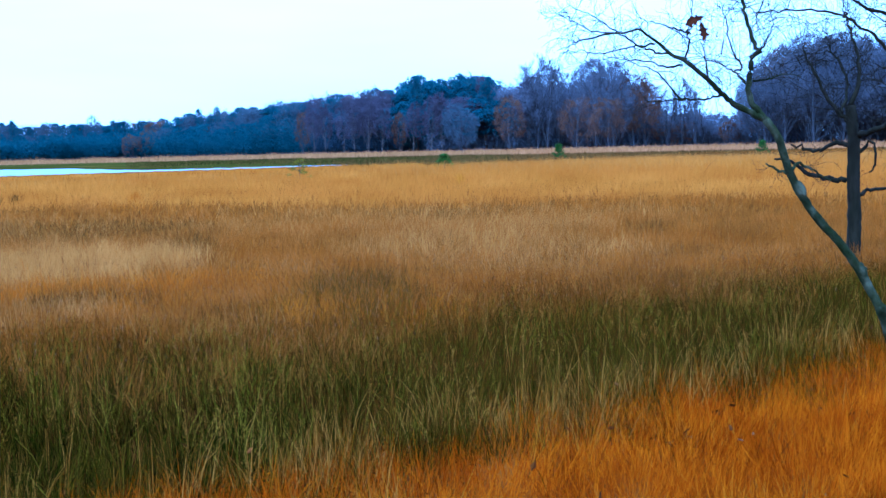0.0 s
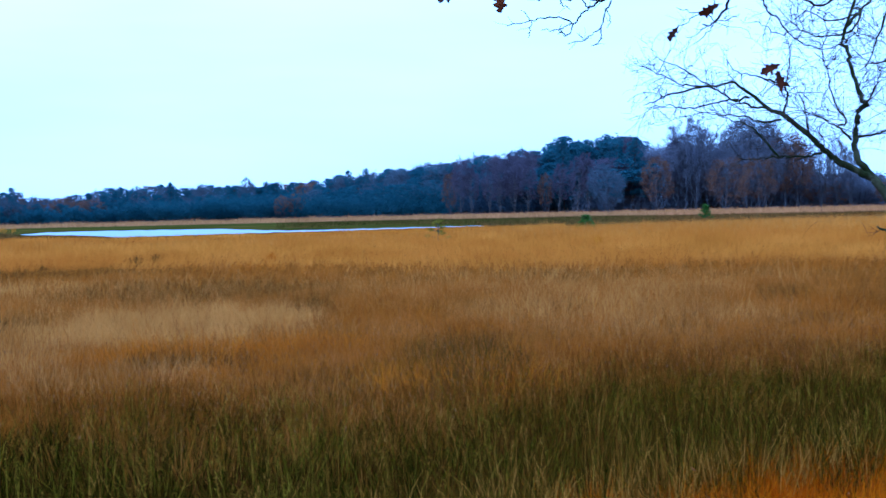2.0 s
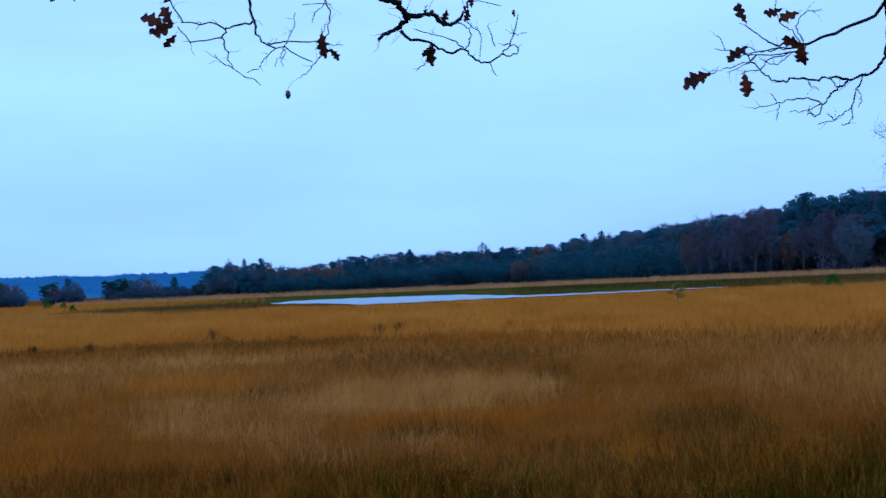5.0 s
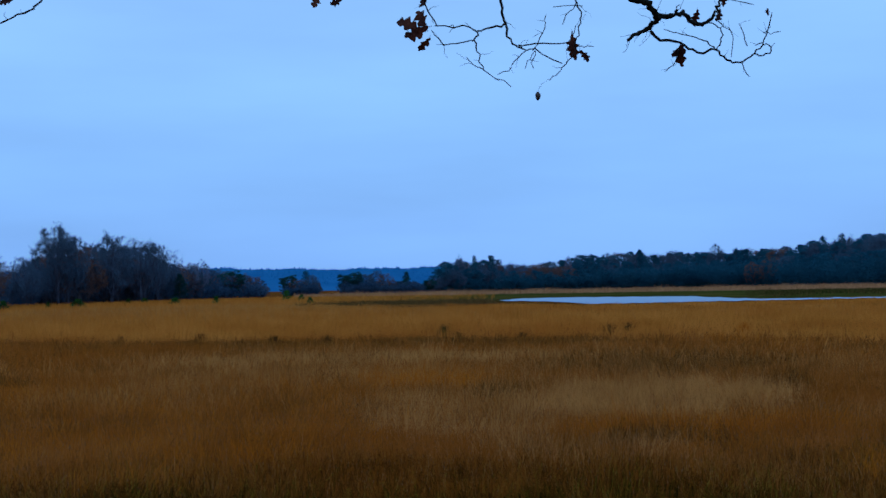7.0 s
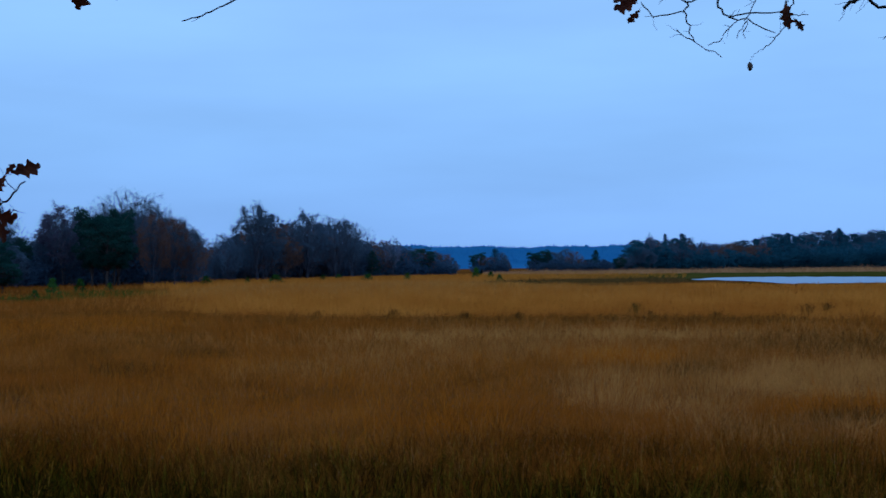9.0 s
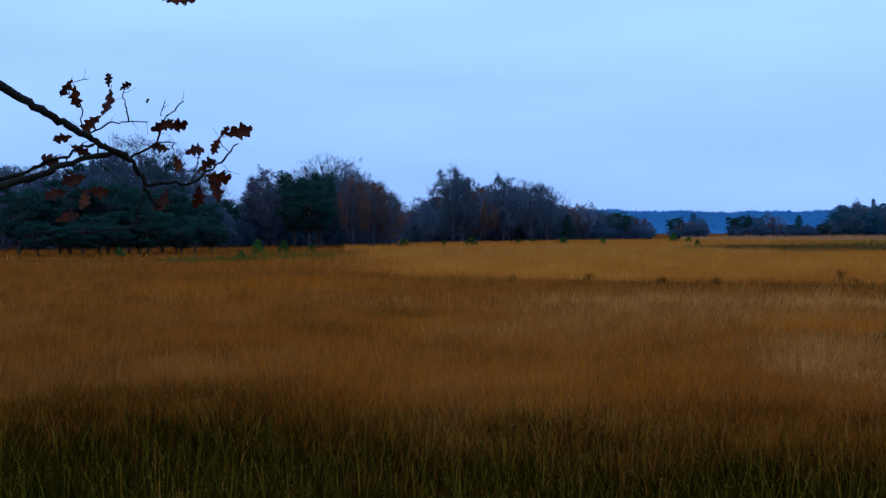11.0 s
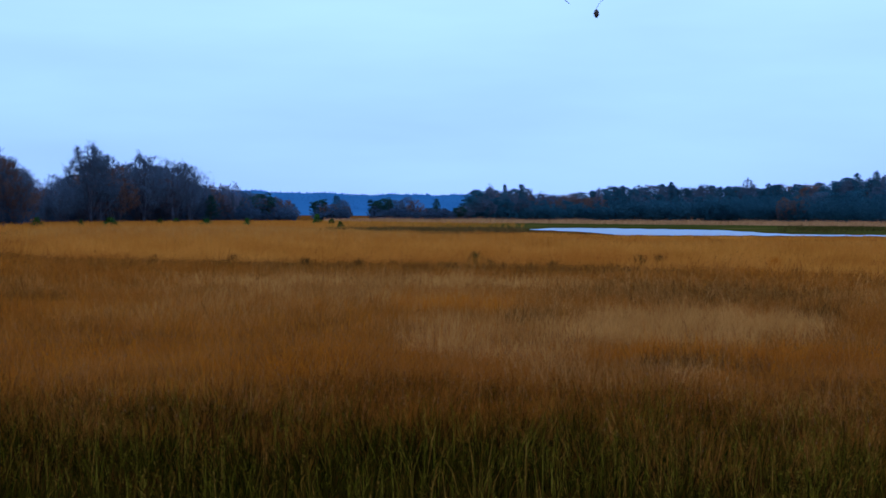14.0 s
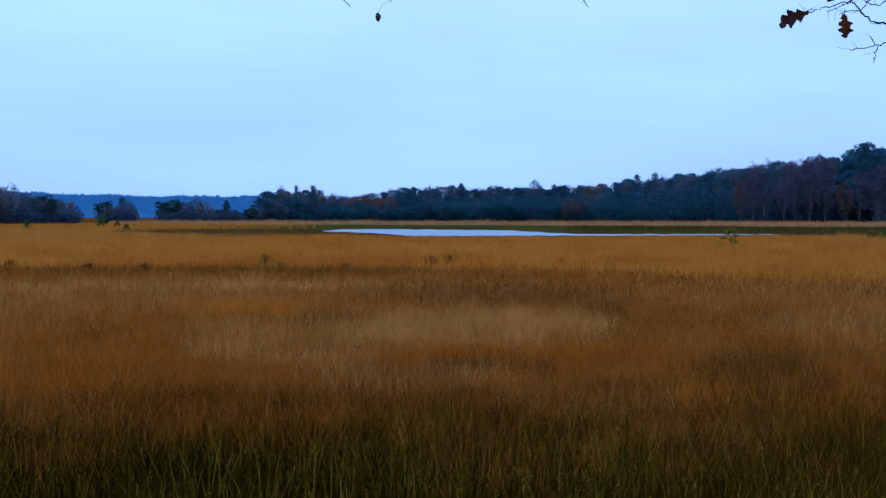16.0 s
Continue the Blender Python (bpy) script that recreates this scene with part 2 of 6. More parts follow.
M_GREYBRUSH = mat("hazed_grey_brush", [(0.08534, 0.1129, 0.168), (0.1074, 0.1363, 0.1955), (0.1295, 0.1597, 0.223)], 0.3, 1.0, island=0.15, spec=0.0, thin=0.5)
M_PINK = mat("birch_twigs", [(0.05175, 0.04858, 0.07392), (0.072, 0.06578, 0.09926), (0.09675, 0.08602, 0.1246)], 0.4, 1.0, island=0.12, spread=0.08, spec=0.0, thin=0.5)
# Copse twigs, woodland brush and thicket also have haze mixed into their colour.
M_COPSE = mat("hazed_copse_twigs", [(0.04464, 0.0686, 0.098), (0.06624, 0.09996, 0.138), (0.0936, 0.1372, 0.184)], 0.4, 1.0, island=0.12, spread=0.08, spec=0.0, thin=0.5)
M_BRUSH = mat("hazed_woodland_brush", [(0.0289, 0.055, 0.0902), (0.0391, 0.0704, 0.11), (0.0493, 0.0858, 0.1298)], 0.3, 1.0, island=0.15, spec=0.0, thin=0.5)
M_THICKET = mat("hazed_conifer_thicket", [(0.0099, 0.04785, 0.0702), (0.0165, 0.06859, 0.0975), (0.0297, 0.09251, 0.1209)], 0.3, 1.0, island=0.15, spec=0.0, thin=0.5)
M_RUSSET = mat("russet_leaves", [(0.09, 0.04854, 0.04061), (0.1381, 0.07111, 0.05302), (0.1981, 0.1004, 0.06431)], 0.5, 1.0, island=0.2, spread=0.12, spec=0.0, thin=0.45)
# Saturated blue stands in for the haze in front of the ridge.
M_RIDGE = mat("hazed_wood", [(0.0299, 0.1584, 0.3367), (0.0414, 0.1944, 0.3913)], 0.02, 1.0, island=0.15, spec=0.0, thin=0.5)

m = bpy.data.materials.new("mere_water")
m.use_nodes = True
p = m.node_tree.nodes["Principled BSDF"]
p.inputs["Base Color"].default_value = (0.09, 0.14, 0.20, 1)
p.inputs["Roughness"].default_value = 0.36
p.inputs["IOR"].default_value = 1.33
wv = m.node_tree.nodes.new("ShaderNodeTexNoise")
wv.inputs["Scale"].default_value = 1.5
wb = m.node_tree.nodes.new("ShaderNodeBump")
wb.inputs["Strength"].default_value, wb.inputs["Distance"].default_value = 0.5, 0.10
wg = m.node_tree.nodes.new("ShaderNodeNewGeometry")
m.node_tree.links.new(wg.outputs["Position"], wv.inputs["Vector"])
m.node_tree.links.new(wv.outputs[0], wb.inputs["Height"])
m.node_tree.links.new(wb.outputs[0], p.inputs["Normal"])
M_WATER = m

# ---- tools for meshes ----
rng = np.random.default_rng(7)
HOME = (0.35, 0.40)     # where the walker stops


def polar(turn, dist):
    """The place dist metres from the walker's stand, turn degrees to the left of north."""
    a = radians(turn)
    return HOME[0] - math.sin(a) * dist, HOME[1] + math.cos(a) * dist


def mesh_np(name, verts, faces_flat, sizes, material, smooth=False):
    """A mesh from numpy arrays: corners, one run of indices, and the corner count of each face."""
    me = bpy.data.meshes.new(name)
    me.vertices.add(len(verts))
    me.vertices.foreach_set("co", np.asarray(verts, np.float32).ravel())
    me.loops.add(len(faces_flat))
    me.loops.foreach_set("vertex_index", np.asarray(faces_flat, np.int32))
    me.polygons.add(len(sizes))
    starts = np.concatenate([[0], np.cumsum(sizes)[:-1]]).astype(np.int32)
    me.polygons.foreach_set("loop_start", starts)
    if smooth:
        me.polygons.foreach_set("use_smooth", np.ones(len(sizes), bool))
    me.update(calc_edges=True)
    me.materials.append(material)
    return me


def part(name, me, parent, label="", kind=""):
    ob = new(name, me)
    ob.parent = parent
    return tagged(ob, label=label, kind=kind)


def empty(name, m, **tags):
    ob = new(name)
    ob.empty_display_size = 0.3
    ob.matrix_world = m
    return tagged(ob, **tags)


class Soup:
    """Collects tubes and loose triangles for one mesh."""

    def __init__(self):
        self.v, self.f, self.s, self.n = [], [], [], 0

    def add(self, verts, faces):
        verts = np.asarray(verts, float)
        self.v.append(verts)
        for f in faces:
            self.f.extend(int(i) + self.n for i in f)
            self.s.append(len(f))
        self.n += len(verts)

    def tris(self, pts):
        """pts: (n, 3, 3) loose triangles."""
        n = len(pts)
        self.v.append(pts.reshape(-1, 3))
        self.f.extend((np.arange(3 * n) + self.n).tolist())
        self.s.extend([3] * n)
        self.n += 3 * n

    def tube(self, path, r0, r1, sides=6, power=1.0, knobs=0.0, caps=True):
        path = np.asarray(path, float)
        k = len(path)
        tan = np.gradient(path, axis=0)
        tan /= np.linalg.norm(tan, axis=1)[:, None] + 1e-9
        ref = np.array([0.31, 0.17, 0.93]) if abs(tan[0][2]) < 0.8 else np.array([0.95, 0.2, 0.1])
        a = np.cross(tan, ref)
        a /= np.linalg.norm(a, axis=1)[:, None] + 1e-9
        b = np.cross(tan, a)
        rad = r0 + (r1 - r0) * np.linspace(0, 1, k) ** power
        if knobs:
            rad = rad * (1 + knobs * rng.normal(size=k))
        ang = np.arange(sides) * 2 * np.pi / sides
        ring = path[:, None] + rad[:, None, None] * (np.cos(ang)[None, :, None] * a[:, None] + np.sin(ang)[None, :, None] * b[:, None])
        v = ring.reshape(-1, 3)
        faces = []
        for i in range(k - 1):
            for j in range(sides):
                q = (j + 1) % sides
                faces.append((i * sides + j, i * sides + q, (i + 1) * sides + q, (i + 1) * sides + j))
        if caps:
            faces.append(tuple(range((k - 1) * sides, k * sides)))
            faces.append(tuple(reversed(range(sides))))
        self.add(v, faces)

    def mesh(self, name, material, smooth=False):
        return mesh_np(name, np.concatenate(self.v), self.f, self.s, material, smooth)


def curve(points, per=4, wobble=0.0):
    """A smooth line through the points (Catmull-Rom), with a little wobble."""
    p = np.asarray(points, float)
    q = np.vstack([2 * p[0] - p[1], p, 2 * p[-1] - p[-2]])
    out = []
    for i in range(1, len(q) - 2):
        for s in np.arange(per) / per:
            out.append(0.5 * (2 * q[i] + (q[i + 1] - q[i - 1]) * s + (2 * q[i - 1] - 5 * q[i] + 4 * q[i + 1] - q[i + 2]) * s * s
                              + (3 * q[i] - q[i - 1] - 3 * q[i + 1] + q[i + 2]) * s ** 3))
    out.append(p[-1])
    out = np.array(out)
    if wobble:
        out[1:-1] += rng.normal(size=out[1:-1].shape) * wobble
    return out


def unit(v):
    v = np.asarray(v, float)
    return v / (np.linalg.norm(v) + 1e-9)


def sprout(soup, path, count, length, r, droop=0.0, depth=1, start=0.15, spread=0.8, sides=3, steps=4, up=0.15):
    """Side twigs along a line, forking again depth times."""
    path = np.asarray(path, float)
    for _ in range(count):
        i = int(len(path) * (start + (1 - start) * rng.random()))
        i = min(max(i, 1), len(path) - 1)
        along = unit(path[i] - path[i - 1])
        d = unit(along * 0.7 + rng.normal(size=3) * spread + np.array([0, 0, up]))
        ln = length * rng.uniform(0.5, 1.2)
        p, pts = path[i].copy(), [path[i].copy()]
        for _k in range(steps):
            d = unit(d + rng.normal(size=3) * 0.28 + np.array([0, 0, -droop]))
            p = p + d * ln / steps
            pts.append(p)
        soup.tube(pts, r * rng.uniform(0.7, 1.1), r * 0.4, sides)
        if depth > 1:
            sprout(soup, pts, 3, length * 0.55, r * 0.6, droop, depth - 1, 0.2, spread, sides, 3, up)

# ---- ground, mere and distance ----


def wave(x, y, k, seed):
    """Soft numpy noise, about -1 to 1, with features 1 / k metres wide."""
    r = np.random.default_rng(seed)
    out = np.zeros_like(x)
    for i in range(6):
        a, ph = r.uniform(0, 2 * np.pi), r.uniform(0, 2 * np.pi)
        f = k * r.uniform(0.6, 1.9) * 2 * np.pi
        out += np.sin((np.cos(a) * x + np.sin(a) * y) * f + ph)
    return out / 3.0


def build_ground():
    radii = np.concatenate([[0.4], np.geomspace(1.0, 4500, 110)])
    sec = 180
    ang = np.arange(sec) * 2 * np.pi / sec
    R, A = np.meshgrid(radii, ang, indexing="ij")
    X, Y = HOME[0] - np.sin(A) * R, HOME[1] + np.cos(A) * R
    Z = 0.03 * wave(X, Y, 0.2, 3) * np.clip(1 - R / 90, 0, 1) - 0.02
    v = np.stack([X, Y, Z], -1).reshape(-1, 3)
    v = np.vstack([v, [[HOME[0], HOME[1], 0.0]]])
    f, s = [], []
    for i in range(len(radii) - 1):
        for j in range(sec):
            q = (j + 1) % sec
            f += [i * sec + j, (i + 1) * sec + j, (i + 1) * sec + q, i * sec + q]
            s.append(4)
    c = len(v) - 1
    for j in range(sec):
        f += [c, j, (j + 1) % sec]
        s.append(3)
    ob = new("ground", mesh_np("ground", v, f, s, M_SOIL, True))
    tagged(ob, "peaty brown moorland soil under autumn grasses", "ground", kind="structure")


build_ground()


def flat_patch(name, near, far, turns, z, material, label, category):
    """A low sheet between two edges given by their distance at each turn."""
    n = 60
    t = np.linspace(turns[0], turns[-1], n)
    dn, df = np.interp(t, turns, near), np.interp(t, turns, far)
    wob = 1.0 + 0.012 * np.sin(t * 5.1) + 0.009 * np.sin(t * 11.7 + 1)
    rows = []
    for k in range(5):
        d = (dn + (df - dn) * k / 4) * (wob if k in (0, 4) else 1)
        a = np.radians(t)
        rows.append(np.stack([HOME[0] - np.sin(a) * d, HOME[1] + np.cos(a) * d, np.full(n, z)], -1))
    v = np.concatenate(rows)
    f, s = [], []
    for k in range(4):
        for j in range(n - 1):
            f += [k * n + j, k * n + j + 1, (k + 1) * n + j + 1, (k + 1) * n + j]
            s.append(4)
    ob = new(name, mesh_np(name, v, f[::-1], s, material))
    return tagged(ob, label, category, kind="structure")


flat_patch("water", (119, 116, 112, 109, 108, 108, 107, 106, 104, 104, 113, 126, 131, 138), (121, 121, 119, 118, 118, 121, 133, 148, 153, 158, 159, 158, 154, 140), (4.3, 6.7, 8.9, 11.4, 13, 13.9, 15.2, 16.4, 18.9, 21, 21.5, 23, 24, 24.8), 0.03,
           M_WATER, "shallow grey-blue mere reflecting the overcast sky", "water")
flat_patch("shore", (114, 116, 120, 134, 142, 128, 104, 112), (210, 230, 260, 300, 300, 285, 250, 230), (-3, 4, 10, 18, 22, 25.5, 29, 34), 0.012,
           M_SHORE, "low green sward round the mere", "ground")


def build_ridge():
    """A wooded ridge on the horizon with a jagged line of conifer tops."""
    t = np.linspace(14, 52, 120)
    crest = np.interp(t, (14, 24, 27.4, 32, 36.2, 45, 52), (21, 23, 26.5, 25.5, 28.5, 29, 25)) + 0.8 * np.sin(t * 1.9) + 0.5 * np.sin(t * 4.3)
    soup = Soup()
    a = np.radians(t)
    rows = []
    for d, h in ((1150, 0.0), (1250, 0.45), (1420, 0.9), (1500, 1.0), (1650, 0.8), (1900, 0.0)):
        rows.append(np.stack([-np.sin(a) * d, np.cos(a) * d, crest * h * 0.93], -1))
    n = len(t)
    faces = [(k * n + j, k * n + j + 1, (k + 1) * n + j + 1, (k + 1) * n + j) for k in range(5) for j in range(n - 1)]
    soup.add(np.concatenate(rows), faces)
    for _ in range(3600):
        tt = rng.uniform(15, 51)
        d = rng.uniform(1200, 1500)
        h = float(np.interp(tt, t, crest)) * 0.93 * float(np.interp(d, (1150, 1250, 1420, 1500), (0, 0.45, 0.9, 1)))
        x, y = -math.sin(radians(tt)) * d, math.cos(radians(tt)) * d
        w, hh = rng.uniform(1.6, 3.2), rng.uniform(1.0, 3.0)
        ring = [(x + w * math.cos(q), y + w * math.sin(q), h - 3) for q in (0, 1.26, 2.51, 3.77, 5.03)]
        soup.add(ring + [(x, y, h + hh)], [(i, (i + 1) % 5, 5) for i in range(5)])
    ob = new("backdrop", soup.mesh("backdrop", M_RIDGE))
    tagged(ob, "distant ridge covered in conifer forest, haze painted into its blue", "ridge", kind="structure")


build_ridge()

# ---- grasses ----


def blades(name, xy, height, width, lean, material, label, category, segs=2, droop=0.3, base=-0.03, tuft=0.7, flow=0.0):
    """One mesh of tapered grass blades: rooted at xy, each leaning its own way."""
    n = len(xy)
    r = np.random.default_rng(n)
    h = height * r.uniform(0.5, 1.15, n) * (1 + 0.26 * wave(xy[:, 0], xy[:, 1], tuft, 91) + 0.20 * wave(xy[:, 0], xy[:, 1], tuft * 3.1, 92))
    az = r.uniform(0, 2 * np.pi, n)
    face = r.uniform(0, 2 * np.pi, n)
    ln = lean * np.abs(r.normal(size=n)) + 0.04
    # a light common lean, as of wind from the left
    dx, dy = np.cos(az) * ln + 0.03, np.sin(az) * ln
    if flow:
        # neighbours in one tuft lean the same way
        dx += flow * wave(xy[:, 0], xy[:, 1], tuft * 1.6, 93)
        dy += flow * wave(xy[:, 0], xy[:, 1], tuft * 1.6, 94)
    w = width * r.uniform(0.6, 1.3, n)
    wx, wy = np.cos(face) * w / 2, np.sin(face) * w / 2
    root = np.column_stack([xy, np.full(n, base)])
    tip = root + np.column_stack([dx * h * (1 + 0.4 * droop), dy * h * (1 + 0.4 * droop), h / np.sqrt(1 + 0.8 * ln * ln)])
    side = np.column_stack([wx, wy, np.zeros(n)])
    if segs == 1:
        v = np.stack([root - side, root + side, tip], 1).reshape(-1, 3)
        f = np.arange(3 * n)
        s = np.full(n, 3)
    else:
        mid = root + np.column_stack([dx * h * 0.5, dy * h * 0.5, h * 0.56])
        v = np.stack([root - side, root + side, mid + side * 0.75, mid - side * 0.75, tip], 1).reshape(-1, 3)
        o = np.arange(n)[:, None] * 5
        f = (o + np.array([0, 1, 2, 3, 3, 2, 4])).ravel()
        s = np.tile([4, 3], n)
    ob = new(name, mesh_np(name, v, f, s, material))
    return tagged(ob, label, category, kind="stuff")


def culms(name, xy, height, width, lean, material, label, category, seed, head=0.24, florets=7):
    """Flowering stems: a thin stalk in two lengths, and a narrow ragged head of florets along its top."""
    r = np.random.default_rng(seed)
    n = len(xy)
    h = height * r.uniform(0.6, 1.2, n)
    az, ln = r.uniform(0, 2 * np.pi, n), lean * np.abs(r.normal(size=n))
    d = np.column_stack([np.cos(az) * ln, np.sin(az) * ln, np.zeros(n)])
    root = np.column_stack([xy, np.full(n, -0.03)])
    up = np.column_stack([np.zeros((n, 2)), h])
    mid, top = root + up * 0.55 + d * h[:, None] * 0.4, root + up * 0.98 + d * h[:, None] * 1.05
    face = r.uniform(0, 2 * np.pi, n)
    side = np.column_stack([np.cos(face), np.sin(face), np.zeros(n)]) * width / 2
    soup = Soup()
    soup.tris(np.stack([root - side, root + side, mid + side * 0.8], 1))
    soup.tris(np.stack([root - side, mid + side * 0.8, mid - side * 0.8], 1))
    soup.tris(np.stack([mid - side * 0.8, mid + side * 0.8, top], 1))
    for k in range(florets):
        s = 1 - head * (k + r.uniform(0, 1, n)) / florets
        at = mid + (top - mid) * ((s - 0.55) / 0.45)[:, None]
        out = unit_rows(r.normal(size=(n, 3)) * 0.6 + np.array([0, 0, 1.0])) * (0.016 + 0.012 * r.uniform(0, 1, n))[:, None]
        wide = unit_rows(np.cross(out, r.normal(size=(n, 3)))) * width * 0.7
        soup.tris(np.stack([at, at + out * 0.6 + wide, at + out], 1))
    tagged(new(name, soup.mesh(name, material)), label, category, kind="stuff")


def unit_rows(a):
    return a / (np.linalg.norm(a, axis=1)[:, None] + 1e-9)


def scatter(n, t0, t1, d0, d1, seed, even=False):
    """n places in a sector, spread evenly over its area (or evenly by distance)."""
    r = np.random.default_rng(seed)
    t = np.radians(r.uniform(t0, t1, n))
    u = r.uniform(0, 1, n)
    d = d0 + (d1 - d0) * u if even else np.sqrt(d0 * d0 + (d1 * d1 - d0 * d0) * u)
    return np.column_stack([HOME[0] - np.sin(t) * d, HOME[1] + np.cos(t) * d])


def reach(p):
    return np.hypot(p[:, 0] - HOME[0], p[:, 1] - HOME[1])


def bearing(p):
    return np.degrees(np.arctan2(-(p[:, 0] - HOME[0]), p[:, 1] - HOME[1]))


def chance(p, seed):
    return np.random.default_rng(seed).uniform(0, 1, len(p))


def fuzz(p, seed):
    return np.random.default_rng(seed).normal(size=len(p))


def orange_edge(x):
    return 6.16 + 0.82 * x


def bank(p):
    """How far the places lie beyond the ragged edge of the orange bank."""
    return p[:, 1] - orange_edge(p[:, 0]) - 0.35 * wave(p[:, 0], p[:, 1], 0.5, 21) - 0.18 * wave(p[:, 0], p[:, 1], 1.5, 29)


def belt(p):
    """How far the places lie beyond the damp belt, in which the sedge and the rush stand."""
    top = np.interp(bearing(p), (-27, -18.4, -14.3, -9.1, -3.8, -1.2, 1.5, 4.5, 7, 12, 17, 22, 29, 39, 44, 49, 54, 61),
                    (15.0, 13.8, 12.5, 11.4, 10.5, 10.8, 10.2, 9.3, 9.1, 9.0, 9.0, 9.3, 9.7, 9.5, 9.5, 10.2, 11.0, 11.8))
    return reach(p) - top + 0.45 * wave(p[:, 0], p[:, 1], 0.28, 23) + 0.25 * wave(p[:, 0], p[:, 1], 0.9, 37)


def spot(p, turn, dist, half_turn, half_dist, seed, share=1.0):
    """A ragged patch of another growth round a place on the heath, holding a share of the places in it."""
    e = ((bearing(p) - turn) / half_turn) ** 2 + ((reach(p) - dist) / half_dist) ** 2
    e += 0.32 * wave(p[:, 0], p[:, 1], 0.22, seed) + 0.26 * wave(p[:, 0], p[:, 1], 0.8, seed + 9) + 0.20 * fuzz(p, seed + 300)
    return (e < 0.95) & (chance(p, seed + 400) < share)


def pale(p):
    return (spot(p, 17.3, 17.9, 6.0, 3.3, 1, 0.92) | spot(p, 25.8, 16.6, 6.0, 3.0, 3, 0.42) | spot(p, -1.4, 19.4, 6.6, 4.8, 2, 0.38)
            | spot(p, 31.0, 28.9, 8.5, 2.5, 4, 0.75) | spot(p, 30.0, 27.0, 15.0, 7.0, 41, 0.28) | spot(p, 2.0, 27.0, 12.0, 5.0, 42, 0.25) | spot(p, 40.0, 20.0, 6.0, 2.2, 17, 0.2) | spot(p, 21.0, 12.3, 5.0, 0.9, 18, 0.22))


def dusky(p):
    return (spot(p, 17.8, 26.0, 5.6, 4.0, 5, 0.50) | spot(p, 17.3, 13.2, 3.6, 0.45, 6, 0.6) | spot(p, 5.5, 13.0, 2.8, 2.0, 7, 0.20) | spot(p, -8.4, 22.0, 1.3, 1.6, 8, 0.28)
            | spot(p, 25.2, 19.2, 1.6, 1.2, 12, 0.6) | spot(p, 50.0, 20.5, 1.6, 1.4, 13, 0.35) | spot(p, 46.5, 24.0, 1.5, 1.5, 19, 0.35) | spot(p, 0.0, 28.0, 4.0, 1.6, 10, 0.35)
            | spot(p, 12.5, 20.5, 1.4, 2.0, 11, 0.5))


def rusty(p):
    return (spot(p, 28.3, 21.9, 3.4, 1.5, 14, 0.95) | spot(p, 18.5, 14.1, 5.5, 0.55, 28, 0.55) | spot(p, 12.5, 15.0, 3.0, 0.8, 30, 0.35) | spot(p, 42.0, 18.0, 12.0, 7.0, 31, 0.16) | spot(p, 52.5, 38.0, 6.0, 6.0, 15, 0.30) | spot(p, 14.6, 36.5, 1.5, 1.4, 16, 0.6) | spot(p, 7.5, 11.0, 2.4, 0.9, 20, 0.22)
            | spot(p, 14.5, 12.6, 3.0, 0.6, 25, 0.22) | spot(p, 36.0, 12.6, 3.0, 0.8, 26, 0.30) | spot(p, 2.5, 10.6, 2.2, 0.8, 27, 0.30))


def gold_line(p):
    """The near edge of the golden belt."""
    return np.interp(bearing(p), (-27, -10, 5, 10, 15, 20, 25, 30, 35, 40, 46, 49, 60), (34.5, 34, 33.6, 35.4, 37.3, 38.4, 37.4, 38.2, 39.8, 40.5, 45.0, 49.5, 52)) \
        + 0.9 * wave(p[:, 0], p[:, 1], 0.10, 52) + 0.5 * wave(p[:, 0], p[:, 1], 0.4, 53)


def thin_out(p, k, amount, seed):
    """Drop places where soft noise is low, to make clumps and gaps."""
    keep = np.random.default_rng(seed + 50).uniform(0, 1, len(p)) < 1 - amount * np.clip(0.5 - wave(p[:, 0], p[:, 1], k, seed), 0, 1)
    return p[keep]


SEE = (-27.0, 70.0)

p = np.vstack([scatter(300000, -30, 40, 2.5, 12, 11), scatter(60000, 0, 360, 0.3, 8, 12)])
p = p[-bank(p) + fuzz(p, 3) * 0.32 > 0]
blades("orange_grass", thin_out(p, 0.9, 0.35, 22), 0.23, 0.0036, 0.6, M_ORANGE,
       "bright orange-brown dried bent grass on the bank", "grass", segs=1, flow=0.3, tuft=1.2)
p = scatter(150000, 0, 360, 0.2, 7, 14)
p = p[-bank(p) > 0.3]
blades("orange_grass", p, 0.20, 0.0075, 0.6, M_ORANGE, "trodden orange-brown grass on the bank", "grass", segs=1, flow=0.25, tuft=1.2)
p = scatter(70000, -28, 40, 4.0, 13, 13)
p = p[(np.abs(bank(p) - 0.35 + 0.40 * fuzz(p, 15)) < 0.45) & (wave(p[:, 0], p[:, 1], 0.8, 25) > 0.0)]
blades("straw_tufts", p, 0.31, 0.0028, 0.30, M_STRAW, "straw-coloured dried tufts between orange bank and green rush", "grass", flow=0.22, tuft=1.3, droop=0.2)
p = scatter(50000, -30, 40, 3.5, 12, 17)
p = p[(bank(p) < -0.2) & (wave(p[:, 0], p[:, 1], 0.55, 30) + 0.5 * wave(p[:, 0], p[:, 1], 1.6, 31) > 0.75)]
blades("straw_tufts", p, 0.25, 0.0032, 0.5, M_WISP, "yellow wisps of bent grass in the orange bank", "grass", segs=1, flow=0.35, tuft=1.3)
p = scatter(40000, -30, 40, 3.5, 12, 18)
